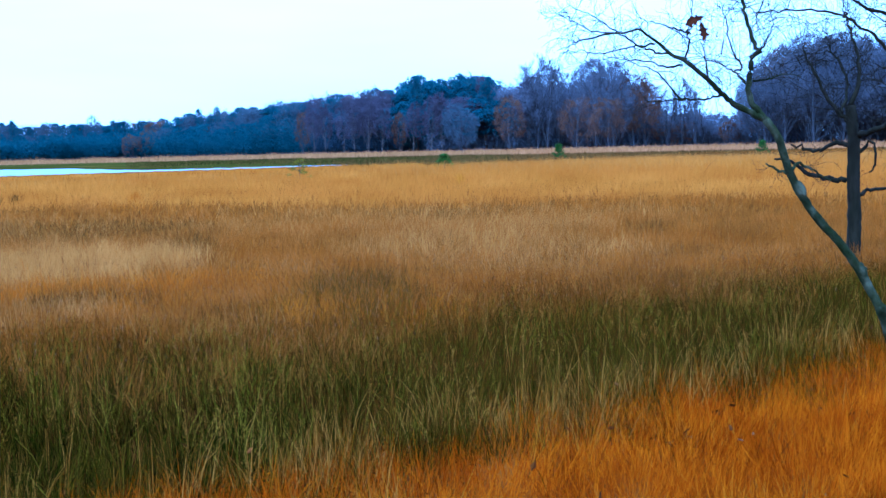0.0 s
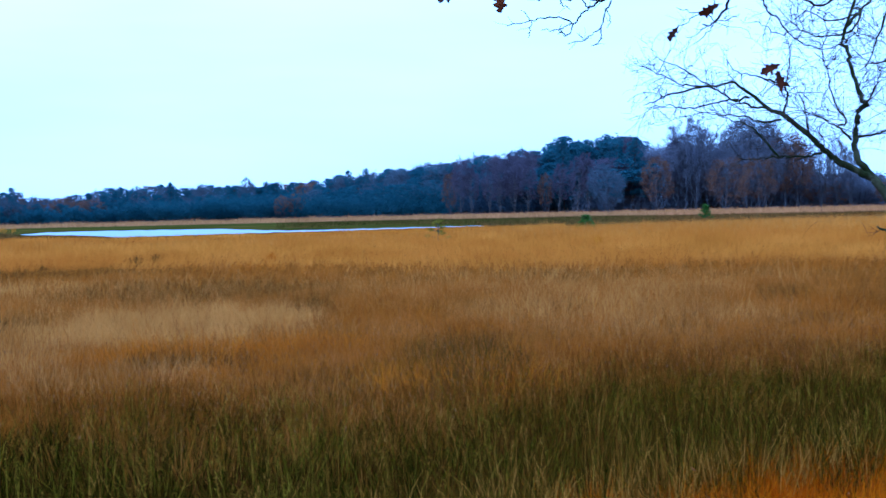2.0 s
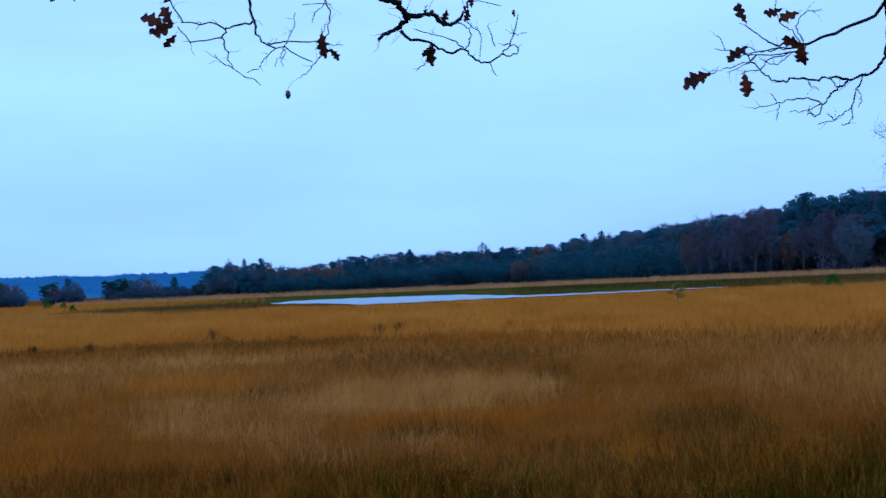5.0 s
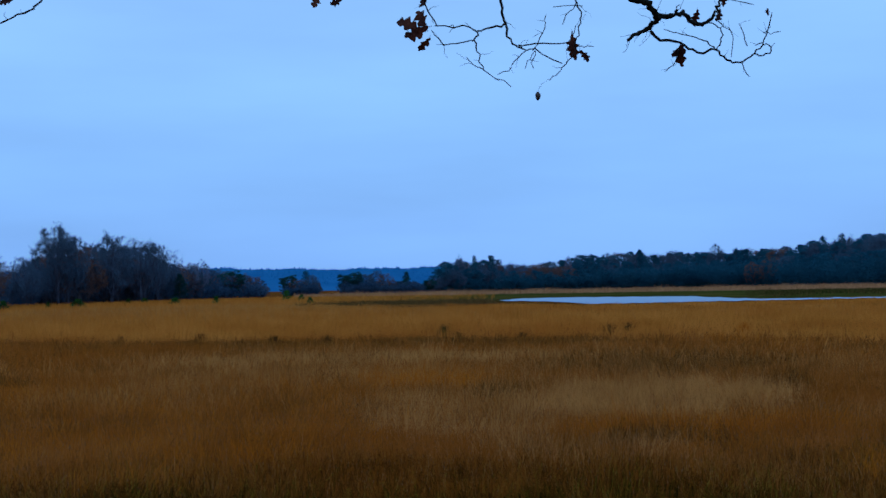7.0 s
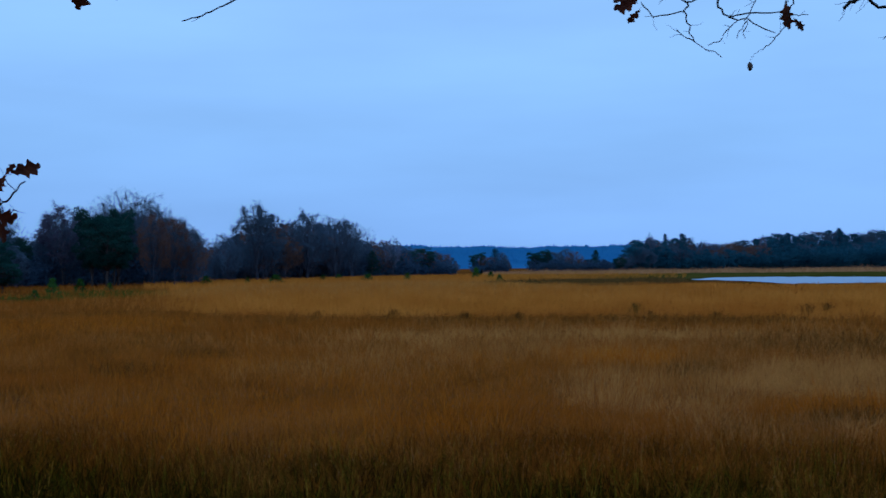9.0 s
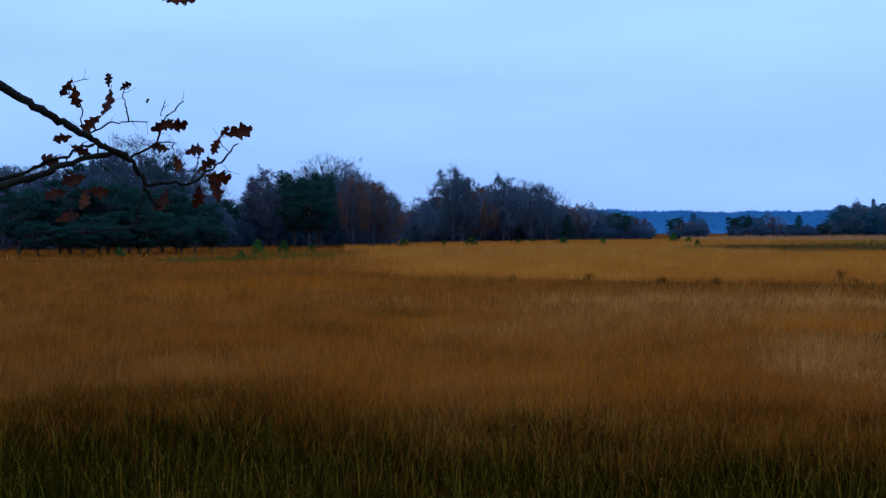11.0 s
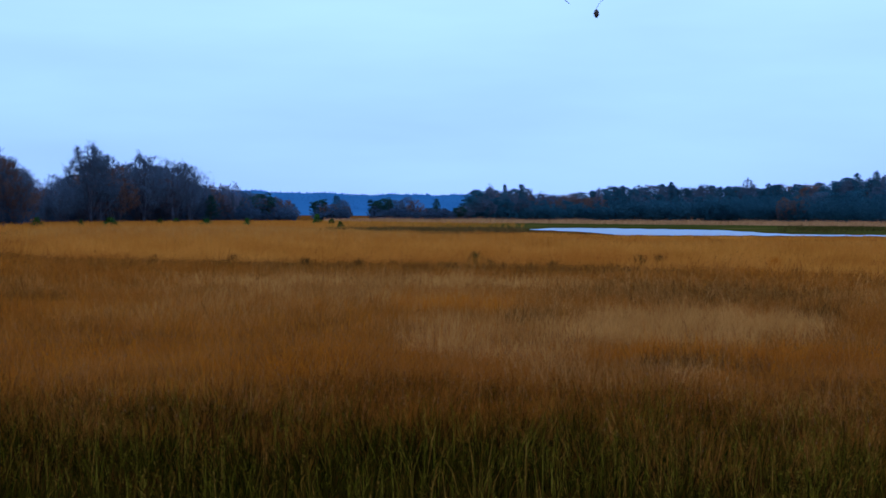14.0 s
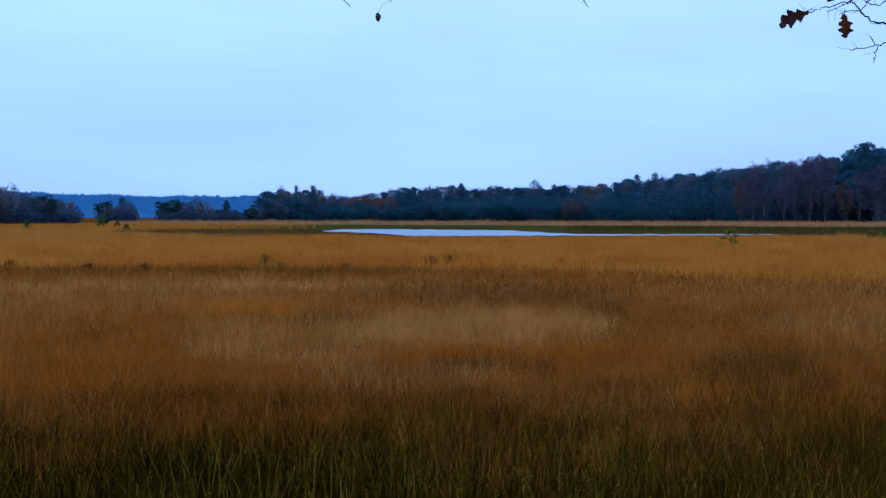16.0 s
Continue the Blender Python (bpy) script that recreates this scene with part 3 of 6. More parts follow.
p = p[(bank(p) < -0.25) & (wave(p[:, 0], p[:, 1], 0.5, 32) + 0.5 * wave(p[:, 0], p[:, 1], 1.4, 33) > 0.35)]
blades("russet_bent", p, 0.21, 0.0044, 0.7, M_HEATH, "dark russet matted bent in hollows of the bank", "grass", segs=1, flow=0.3, tuft=1.3)

# damp belt: matted sedge with shade in its colour, green rush with withered tips, brown grass that takes over towards
# the heath
p = np.vstack([scatter(880000, *SEE, 4.5, 15.5, 31), scatter(14000, 70, 110, 3, 12, 32)])
p = p[bank(p) + 0.45 * fuzz(p, 4) > 0]
g = belt(p)
p = p[g + 0.9 * fuzz(p, 34) < 1.2]
p = thin_out(p, 0.7, 0.45, 24)
t, g, u = bearing(p), belt(p), chance(p, 5)
brown_share = np.clip(0.07 + 0.78 * np.clip((g + 1.2) / 2.3, 0, 1) ** 1.5 + 0.14 * wave(p[:, 0], p[:, 1], 0.6, 26) + np.interp(t, (2, 15), (0.24, -0.05)), 0.02, 1)
# More blackened sedge leftwards, which paints that side of the belt darker.
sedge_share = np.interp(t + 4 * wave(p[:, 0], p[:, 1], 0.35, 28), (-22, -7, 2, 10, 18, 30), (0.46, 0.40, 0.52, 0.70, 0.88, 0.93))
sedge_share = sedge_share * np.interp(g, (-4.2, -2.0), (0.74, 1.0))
brown_share = brown_share * np.interp(t, (6, 18), (1.0, 0.72))
brown = u < brown_share
rest = (u - brown_share) / (1 - brown_share + 1e-6)
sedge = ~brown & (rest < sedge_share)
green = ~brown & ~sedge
blades("shaded_sedge", p[sedge], 0.21, 0.0040, 0.55, M_SHADED_SEDGE, "matted sedge with shade painted near-black and withered brown tips", "sedge", segs=1, tuft=1.1, flow=0.25)
blades("brown_moor_grass", p[brown], 0.26, 0.0036, 0.5, M_BELT, "brown dried grass mixed into the damp belt", "grass", segs=1, tuft=1.1, flow=0.25)
q, u = p[green], chance(p[green], 6)
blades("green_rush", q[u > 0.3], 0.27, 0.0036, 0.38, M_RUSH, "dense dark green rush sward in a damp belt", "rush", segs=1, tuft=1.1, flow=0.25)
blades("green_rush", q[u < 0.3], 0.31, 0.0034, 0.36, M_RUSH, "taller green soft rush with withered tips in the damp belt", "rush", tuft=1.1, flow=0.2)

p = np.vstack([scatter(3600, -24, 14, 5.5, 13.0, 27), scatter(3000, 10, 66, 5.0, 11.5, 38)])
p = thin_out(p[(bank(p) > 0.15) & (belt(p) < 0.6)], 0.8, 1.0, 28)
culms("flowering_stems", p, 0.31, 0.0028, 0.38, M_STEM, "thin yellow-green flowering stems standing in the sedge", "sedge", 41)
p = thin_out(scatter(760, 8, 66, 5.3, 8.2, 87), 0.9, 1.0, 88)
culms("flowering_stems", p[bank(p) > 0.3], 0.43, 0.0028, 0.32, M_STEM, "long yellow-green stems rising out of dark sedge", "sedge", 89, 0.3, 8)
p = np.vstack([scatter(2600, -24, 16, 5.5, 13.5, 33), scatter(600, 14, 66, 5.2, 12, 39)])
p = thin_out(p[(bank(p) > 0.1) & (belt(p) < 1.4)], 0.7, 0.9, 40)
culms("dry_rush_stems", p, 0.32, 0.0028, 0.36, M_STRAW, "straw-coloured dry stems with ragged heads above the rush", "grass", 42)
p = np.vstack([scatter(120, 14, 62, 5.4, 7.6, 35), scatter(40, -12, 16, 6.5, 9, 36)])
p = p[bank(p) > 0.5]
culms("dry_rush_stems", p, 0.42, 0.0028, 0.30, M_STRAW, "tall straw-coloured stems rising above rush", "grass", 43, 0.3, 9)

# the open heath
p = np.vstack([scatter(230000, *SEE, 7.5, 15, 41), scatter(230000, *SEE, 15, 26, 44)])
p = p[belt(p) + 0.8 * fuzz(p, 45) > -0.5]
is_pale = pale(p)
is_rust = rusty(p) & ~is_pale
is_dusk = dusky(p) & ~is_pale & ~is_rust
low = thin_out(p[~is_pale & ~is_rust & ~is_dusk], 0.25, 0.35, 42)
near_low = reach(low) < 15
r = np.random.default_rng(14)
heads = low[near_low & (r.uniform(0, 1, len(low)) < 0.16)]
c = np.column_stack([heads + r.normal(size=heads.shape) * 0.06, r.uniform(0.20, 0.35, len(heads))])
u, v = r.normal(size=c.shape) * 0.003, r.normal(size=c.shape) * 0.003
u[:, 2] += 0.011
soup = Soup()
soup.tris(np.stack([c - u, c + v, c + u], 1))
tagged(new("seed_heads", soup.mesh("seed_heads", M_SEED)), "tiny pale mauve seed heads on moor grass", "grass", kind="stuff")
blades("brown_moor_grass", low[near_low], 0.27, 0.0048, 0.75, M_BROWN, "mauve-brown dried moor grass with fine seed heads", "grass", segs=1, flow=0.35)
blades("brown_moor_grass", low[~near_low], 0.27, 0.0095, 0.85, M_BROWN, "mauve-brown dried moor grass stretching over the heath", "grass", segs=1, flow=0.35, tuft=0.5)
blades("pale_moor_grass", p[is_pale], 0.31, 0.0085, 0.75, M_PALE, "pale straw-coloured patches of dried moor grass", "grass", segs=1, flow=0.35, tuft=0.5)

blades("rusty_moor_grass", p[is_rust], 0.29, 0.009, 0.75, M_RUSTY, "rust-orange drifts among brown moor grass", "grass", segs=1, flow=0.35, tuft=0.5)
blades("dark_heather", p[is_dusk], 0.29, 0.010, 0.6, M_HEATH, "dark brown heather drifts in the moor grass", "heather", segs=1, flow=0.25, tuft=0.5)

p = scatter(7000, *SEE, 8.5, 21, 46)
p = thin_out(p[belt(p) > -0.4], 0.5, 0.8, 47)
culms("dry_moor_stems", p, 0.36, 0.0040, 0.3, M_DRY, "thin dry stalks standing over the moor grass", "grass", 48, 0.3, 5)

p = scatter(240000, *SEE, 25, 54, 51)
p = p[reach(p) < gold_line(p) + np.interp(bearing(p), (12, 22), (2.0, 0.6)) * fuzz(p, 25)]
is_pale = pale(p)
is_rust = rusty(p) & ~is_pale
is_dusk = dusky(p) & ~is_pale & ~is_rust
blades("rusty_moor_grass", p[is_rust], 0.30, 0.017, 0.8, M_RUSTY, "rust-orange drift far out on the heath", "grass", segs=1, flow=0.3, tuft=0.3)
blades("dark_heather", p[is_dusk], 0.30, 0.017, 0.6, M_HEATH, "grey-brown heather drift far out on the heath", "heather", segs=1, flow=0.25, tuft=0.3)
blades("brown_moor_grass", thin_out(p[~is_pale & ~is_rust & ~is_dusk], 0.15, 0.35, 54), 0.29, 0.017, 0.8, M_BROWN, "mauve-brown dried moor grass far out on the heath", "grass", segs=1, flow=0.3, tuft=0.3)
blades("pale_moor_grass", p[is_pale], 0.31, 0.017, 0.8, M_PALE, "pale straw-coloured strip of moor grass farther out", "grass", segs=1, flow=0.3, tuft=0.3)

p = scatter(90000, *SEE, 10, 46, 56)
p = p[((wave(p[:, 0], p[:, 1], 0.45, 57) + 0.7 * wave(p[:, 0], p[:, 1], 1.5, 58) + 0.3 * fuzz(p, 9) > 0.62) & (belt(p) > 1.5)) & (reach(p) < gold_line(p))]
blades("rusty_moor_grass", p, 0.29, 0.010, 0.75, M_RUSTY, "rust-orange tufts among brown moor grass", "grass", segs=1, flow=0.35)
p = scatter(90000, *SEE, 10, 46, 59)
p = p[((wave(p[:, 0], p[:, 1], 0.4, 60) + 0.7 * wave(p[:, 0], p[:, 1], 1.3, 65) + 0.3 * fuzz(p, 10) > 0.85) & (belt(p) > 1.5)) & (reach(p) < gold_line(p))]
blades("dark_heather", p, 0.29, 0.012, 0.6, M_HEATH, "dark brown heather sprigs mottling the moor grass", "heather", segs=1, flow=0.25)

p = scatter(70000, *SEE, 10, 40, 95)
p = p[((wave(p[:, 0], p[:, 1], 0.5, 96) + 0.7 * wave(p[:, 0], p[:, 1], 1.6, 97) + 0.3 * fuzz(p, 11) > 0.85) & (belt(p) > 1.2)) & (reach(p) < gold_line(p))]
blades("pale_moor_grass", p, 0.30, 0.009, 0.7, M_PALE, "small bleached tufts dotting the brown moor grass", "grass", segs=1, flow=0.35)

p = scatter(26000, -2, 13, 9.5, 16, 77)
p = p[spot(p, 5.6, 12.6, 3.4, 1.9, 78, 0.22) | spot(p, 9.0, 11.0, 3.0, 1.2, 90, 0.18)]
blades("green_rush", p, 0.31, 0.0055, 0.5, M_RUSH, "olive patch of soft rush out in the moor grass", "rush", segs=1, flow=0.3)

p = np.vstack([scatter(60000, *SEE, 30, 54, 55), scatter(16000, 20, 42, 32, 42, 74)])
gap = gold_line(p) - reach(p)
strip = (chance(p, 23) < np.interp(bearing(p), (-5, 8, 16, 22), (0.06, 0.12, 0.30, 0.8))) & (gap > -0.3 + 0.4 * fuzz(p, 18)) & (gap < 2.3 + 0.9 * fuzz(p, 19) + 1.0 * wave(p[:, 0], p[:, 1], 0.12, 75))
blades("dark_heather", p[strip], 0.26, 0.020, 0.6, M_HEATH, "dark brown heather in a strip before golden grass", "heather", segs=1)

p = scatter(380000, *SEE, 31, 135, 61, even=True)
end = np.interp(bearing(p), (-27, -10, -4, 0, 3, 8, 22, 30, 36, 45, 50, 56, 70), (120, 113, 106, 97, 88, 68, 68, 90, 135, 120, 78, 68, 68)) + 3 * wave(p[:, 0], p[:, 1], 0.06, 62)
p = p[(reach(p) > gold_line(p) + np.interp(bearing(p), (12, 22), (2.0, 0.5)) * fuzz(p, 22)) & (reach(p) < end)]
brown = bearing(p) + 1.5 * wave(p[:, 0], p[:, 1], 0.07, 68) + 1.8 * fuzz(p, 17) > 48.0
blades("brown_moor_grass", p[brown], 0.36, 0.030, 0.45, M_BROWN, "low brown grass between heath and copse", "grass", segs=1, tuft=0.12)
p = p[~brown]
# The share of paler grass grows with distance, from 55 to 110 m.
paler = chance(p, 24) < np.interp(reach(p), (55, 110), (0.0, 0.55))
blades("pale_moor_grass", p[paler], 0.54, 0.030, 0.45, M_PALE, "bleached tops in the far part of the golden grass", "grass", segs=1, tuft=0.12, flow=0.15)
p = p[~paler]
near = reach(p) < 50
blades("golden_moor_grass", p[near], 0.44, 0.021, 0.5, M_GOLD, "golden-orange tufted edge of tall dried moor grass", "grass", segs=1, tuft=0.35, flow=0.25)
blades("golden_moor_grass", p[~near], 0.52, 0.030, 0.4, M_GOLD, "golden-orange belt of tall dried moor grass", "grass", segs=1, tuft=0.12, flow=0.15)
p = scatter(42000, 1, 33, 66, 115, 66)
p = p[reach(p) < np.interp(bearing(p), (1, 5, 8, 11, 14, 17, 20, 25, 33), (113, 112, 108, 104, 102, 99, 97, 108, 115))]
blades("golden_moor_grass", p, 0.26, 0.05, 0.4, M_GOLD, "short golden grass running down to the mere", "grass", segs=1, tuft=0.1)
p = scatter(26000, 20.5, 34, 84, 152, 69)
p = p[(reach(p) > np.interp(bearing(p), (20, 24, 30, 34), (118, 112, 92, 96)) + 4 * wave(p[:, 0], p[:, 1], 0.05, 70)) & (chance(p, 70) < np.interp(bearing(p), (24.7, 25.6, 31, 34), (0, 1, 1, 0.1)))]
blades("dark_heather", p, 0.30, 0.055, 0.5, M_MARSH, "dull mauve-brown marsh grass beside the mere", "grass", segs=1)

p = scatter(66000, 25, 49, 66, 240, 63)
p = p[(reach(p) > np.interp(bearing(p), (26, 36, 45, 50, 70), (150, 135, 118, 95, 85))) & (chance(p, 20) < np.interp(bearing(p), (25, 30, 37), (0.05, 0.25, 1.0)))]
blades("golden_moor_grass", p, 0.5, 0.10, 0.35, M_GOLD, "golden-brown grass thinning out towards far trees", "grass", segs=1)

p = scatter(14000, 48, 70, 85, 150, 67)
blades("brown_moor_grass", p, 0.4, 0.09, 0.3, M_BROWN, "brown grass at the foot of the copse", "grass", segs=1, tuft=0.05)
p = scatter(7000, 47.5, 57, 60, 108, 64)
p = p[spot(p, 50.6, 92.0, 2.6, 14.0, 79, 0.9) | spot(p, 54.5, 80.0, 3.0, 9.0, 80, 0.35)]
blades("shore_sward", p, 0.36, 0.075, 0.4, M_SWARD, "patch of green grass before the copse", "grass", segs=1)

p = scatter(60000, -24, 34, 190, 300, 71)
p = p[reach(p) > np.interp(bearing(p), (-24, -8, 0, 6, 12, 30, 34), (190, 190, 200, 210, 225, 245, 270))]
blades("pale_reeds", p, 0.92, 0.11, 0.45, M_REED, "pale pinkish-beige reeds along the foot of the wood", "reed", segs=1, tuft=0.03)
p = scatter(22000, -24, 5, 112, 200, 72)
p = p[(wave(p[:, 0], p[:, 1], 0.02, 73) > -0.35) & (reach(p) < np.interp(bearing(p), (-24, -4, 4, 12), (185, 188, 195, 160)))]
blades("dark_heather", p, 0.36, 0.13, 0.4, M_MARSH, "dull mauve-brown heather beyond golden grass", "heather", segs=1)
p = scatter(17000, -3, 14, 124, 212, 76)
p = p[(wave(p[:, 0], p[:, 1], 0.03, 81) > -0.5) & (reach(p) > np.interp(bearing(p), (-3, 4, 14), (112, 126, 134))) & (chance(p, 84) < np.interp(bearing(p), (-3, 1, 12, 14), (0.2, 1, 1, 0.2)))]
blades("shore_rush", p, 0.38, 0.09, 0.4, M_SHORE, "dark green rush along the far shore", "rush", segs=1)

# fallen leaves on the bank
p = scatter(150, -30, 30, 3.0, 9.0, 81)
p = p[bank(p) < -0.2]
r = np.random.default_rng(8)
tri = []
for x, y in p:
    c = np.array([x, y, 0.22 + 0.10 * r.random()])
    u, v = unit(r.normal(size=3)) * 0.024, unit(r.normal(size=3)) * 0.014
    tri += [[c - u, c + v, c + u], [c - u, c + u, c - v]]
soup = Soup()
soup.tris(np.array(tri))
tagged(new("leaf_litter", soup.mesh("leaf_litter", M_LITTER)), "fallen brown oak leaves caught in orange grass", "leaf litter", kind="stuff")

# withered flower heads between the orange blades
p = scatter(520, -28, 32, 3.4, 9.5, 82)
p = p[(bank(p) < -0.1) & (wave(p[:, 0], p[:, 1], 0.6, 83) > 0.2)]
r = np.random.default_rng(21)
tri = []
for x, y in p:
    top = np.array([x, y, r.uniform(0.16, 0.27)])
    for _ in range(9):
        c = top + r.normal(size=3) * 0.014
        u, v = unit(r.normal(size=3)) * 0.010, unit(r.normal(size=3)) * 0.007
        tri.append([c - u, c + v, c + u])
soup = Soup()
soup.tris(np.array(tri))
tagged(new("withered_flower_heads", soup.mesh("withered_flower_heads", M_HEADS)), "withered mauve-brown flower heads standing in orange grass", "flower heads", kind="stuff")

# ---- far trees: prototypes, then copies ----


def clump(soup, c, size, n, leaf, flat=0.6):
    """A cloud of small leaf or needle triangles round c."""
    d = rng.normal(size=(n, 3))
    d /= np.linalg.norm(d, axis=1)[:, None]
    pos = np.asarray(c) + d * (rng.uniform(0.35, 1.0, n) ** 0.6)[:, None] * np.array([size, size, size * flat])
    a = rng.normal(size=(n, 3))
    a /= np.linalg.norm(a, axis=1)[:, None]
    b = np.cross(a, rng.normal(size=(n, 3)))
    b /= np.linalg.norm(b, axis=1)[:, None]
    ln = leaf * rng.uniform(0.6, 1.4, n)[:, None]
    soup.tris(np.stack([pos - a * ln * 0.5, pos + a * ln * 0.5, pos + b * ln * 0.8], 1))


def lobes():
    """A lumpy factor over directions, for crowns that bulge here and there."""
    waves = [(rng.normal(size=3) * 2.4, rng.uniform(0, 6.28)) for _ in range(5)]
    return lambda d: 1 + 0.075 * sum(np.sin(np.asarray(d) @ k + ph) for k, ph in waves)


def bare_tree(h=12.0, wide=0.32, base=0.16, limbs=16, subs=9, twigs=4200, mat_t=None, mat_c=None, name="bare_tree", label="", leaves=0, droop=0.0, up=0.25, r0=None, sliver=0.035):
    """A bare crown: limbs fan out from the trunk to a lumpy outline, branches fork off them, twigs bristle at their ends."""
    wood, crown = Soup(), Soup()
    r0 = r0 or h * 0.017
    lean = rng.normal(size=2) * 0.02 * h
    centre = np.array([lean[0], lean[1], (0.5 + 0.5 * base) * h])
    rad = np.array([wide, wide, 0.5 * (1 - base)]) * h
    bulge = lobes()
    path = curve([(0, 0, -0.1), (lean[0] * 0.4 + rng.normal() * 0.01 * h, lean[1] * 0.4, 0.25 * h), (lean[0] * 0.8, lean[1] * 0.8 + rng.normal() * 0.012 * h, 0.55 * h), (lean[0], lean[1], 0.85 * h)], 3)
    wood.tube(path, r0, r0 * 0.18, 6)
    starts, ways = [], []
    for i in range(limbs):
        z = -0.55 + 1.5 * (i + rng.random()) / limbs
        z = min(z, 0.96)
        a = i * 2.4 + rng.uniform(-0.4, 0.4)
        d = np.array([math.cos(a) * math.sqrt(1 - z * z), math.sin(a) * math.sqrt(1 - z * z), z])
        end = centre + d * rad * bulge(d) * rng.uniform(0.84, 0.98)
        foot = min(0.8, max(base * 0.6, end[2] / h - up - 0.42 * wide * math.sqrt(1 - z * z)))
        k = path[min(int(foot / 0.85 * len(path)), len(path) - 2)]
        mid = k * 0.45 + end * 0.55 + np.array([0, 0, 0.05 * h]) + d * rad * 0.08 + rng.normal(size=3) * 0.02 * h
        line = curve([tuple(k), tuple(mid), tuple(end)], 5, 0.006 * h)
        wood.tube(line, r0 * 0.34, r0 * 0.07, 4, caps=False)
        for _ in range(subs):
            s = line[rng.integers(3, len(line))]
            d2 = unit(d + rng.normal(size=3) * 0.36 + np.array([0, 0, 0.10]))
            tip = centre + d2 * rad * bulge(d2) * rng.uniform(0.78, 1.0)
            tip = s + (tip - s) * min(1.0, 0.34 * h / (np.linalg.norm(tip - s) + 1e-6))
            twig = curve([tuple(s), tuple((s + tip) / 2 + np.array([0, 0, 0.025 * h]) + rng.normal(size=3) * 0.012 * h), tuple(tip)], 3)
            wood.tube(twig, r0 * 0.10, r0 * 0.035, 3, caps=False)
            starts.extend(twig[2:])
            ways.extend([unit(tip - s) * 0.6 + d2 * 0.5] * (len(twig) - 2))
    starts, ways = np.array(starts), np.array(ways)
    n = twigs
    i = rng.integers(0, len(starts), n)
    d = ways[i] + rng.normal(size=(n, 3)) * 0.55 + np.array([0, 0, 0.15 - droop])
    d /= np.linalg.norm(d, axis=1)[:, None]
    s = starts[i] + rng.normal(size=(n, 3)) * 0.012 * h
    side = np.cross(d, rng.normal(size=(n, 3)))
    side *= sliver * h / 12 / (np.linalg.norm(side, axis=1)[:, None] + 1e-9)
    crown.tris(np.stack([s - side, s + side, s + d * (0.052 * h * rng.uniform(0.5, 1.3, n))[:, None]], 1))
    if leaves:
        for c in starts[rng.integers(0, len(starts), leaves)]:
            clump(crown, c, h * 0.042, 16, h * 0.014, 0.9)
    top = np.percentile(np.concatenate(crown.v)[:, 2], 98.5)
    for soup in (wood, crown):
        soup.v = [v * (h / top) for v in soup.v]
    t = empty(name, Matrix.Identity(4), label=label, category="tree", group="trees at the edge of the heath")
    part("trunk", wood.mesh("trunk", mat_t or M_FTRUNK, True), t)
    part("crown", crown.mesh("crown", mat_c or M_BARE), t)
    return t


def pine_tree(h=12.0, low=0.35, wide=0.24, puffs=46, per=130, label="", leaf=0.020, dome=False, needles=None):
    """A Scots pine: a bare stem, and flattened tiers of needles at the ends of its boughs."""
    wood, crown = Soup(), Soup()
    top = np.array([rng.normal() * 0.03 * h, rng.normal() * 0.03 * h, h * 0.86])
    path = curve([(0, 0, -0.1), tuple(top * 0.5 + rng.normal(size=3) * 0.02 * h), tuple(top)], 4)
    wood.tube(path, h * 0.017, h * 0.005, 6)
    bulge = lobes()
    for i in range(puffs):
        f = low + (0.98 - low) * ((i + rng.random()) / puffs) ** 0.85
        k = path[min(int(f / 0.86 * len(path)), len(path) - 1)]
        a = i * 2.4 + rng.random()
        rad = wide * h * (1.02 - f) ** 0.45 * 1.25 * rng.uniform(0.25, 1.0)
        c = np.array([k[0] + math.cos(a) * rad, k[1] + math.sin(a) * rad, f * h])
        if dome:
            d = unit(rng.normal(size=3))
            c = np.array([0, 0, 0.56 * h]) + d * np.array([wide, wide, 0.40]) * h * bulge(d) * rng.uniform(0.55, 1.0)
            k = path[min(int(max(0.15, c[2] / h - 0.1) * len(path)), len(path) - 1)]
            f = 0.5
        wood.tube([k, (k + c) / 2 + np.array([0, 0, 0.02 * h]), c], h * 0.005, h * 0.002, 3)
        clump(crown, c, h * rng.uniform(0.055, 0.105) * (1.25 - 0.6 * f), per, h * leaf * (1.15 - 0.4 * f), 0.62)
    peak = np.percentile(np.concatenate(crown.v)[:, 2], 98.5)
    for soup in (wood, crown):
        soup.v = [v * (h / peak) for v in soup.v]
    t = empty("pine_tree", Matrix.Identity(4), label=label, category="tree", group="trees at the edge of the heath")
    part("trunk", wood.mesh("trunk", M_PINEB, True), t)
    part("crown", crown.mesh("crown", needles or M_PINE), t)
    return t


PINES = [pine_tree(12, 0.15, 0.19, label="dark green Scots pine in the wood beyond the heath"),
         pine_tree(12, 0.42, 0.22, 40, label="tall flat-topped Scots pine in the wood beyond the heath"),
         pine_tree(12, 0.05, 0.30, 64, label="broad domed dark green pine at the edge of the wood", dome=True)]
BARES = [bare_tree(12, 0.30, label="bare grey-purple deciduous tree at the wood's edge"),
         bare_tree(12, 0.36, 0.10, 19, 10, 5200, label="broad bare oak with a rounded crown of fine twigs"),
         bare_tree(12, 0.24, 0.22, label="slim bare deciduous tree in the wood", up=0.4)]
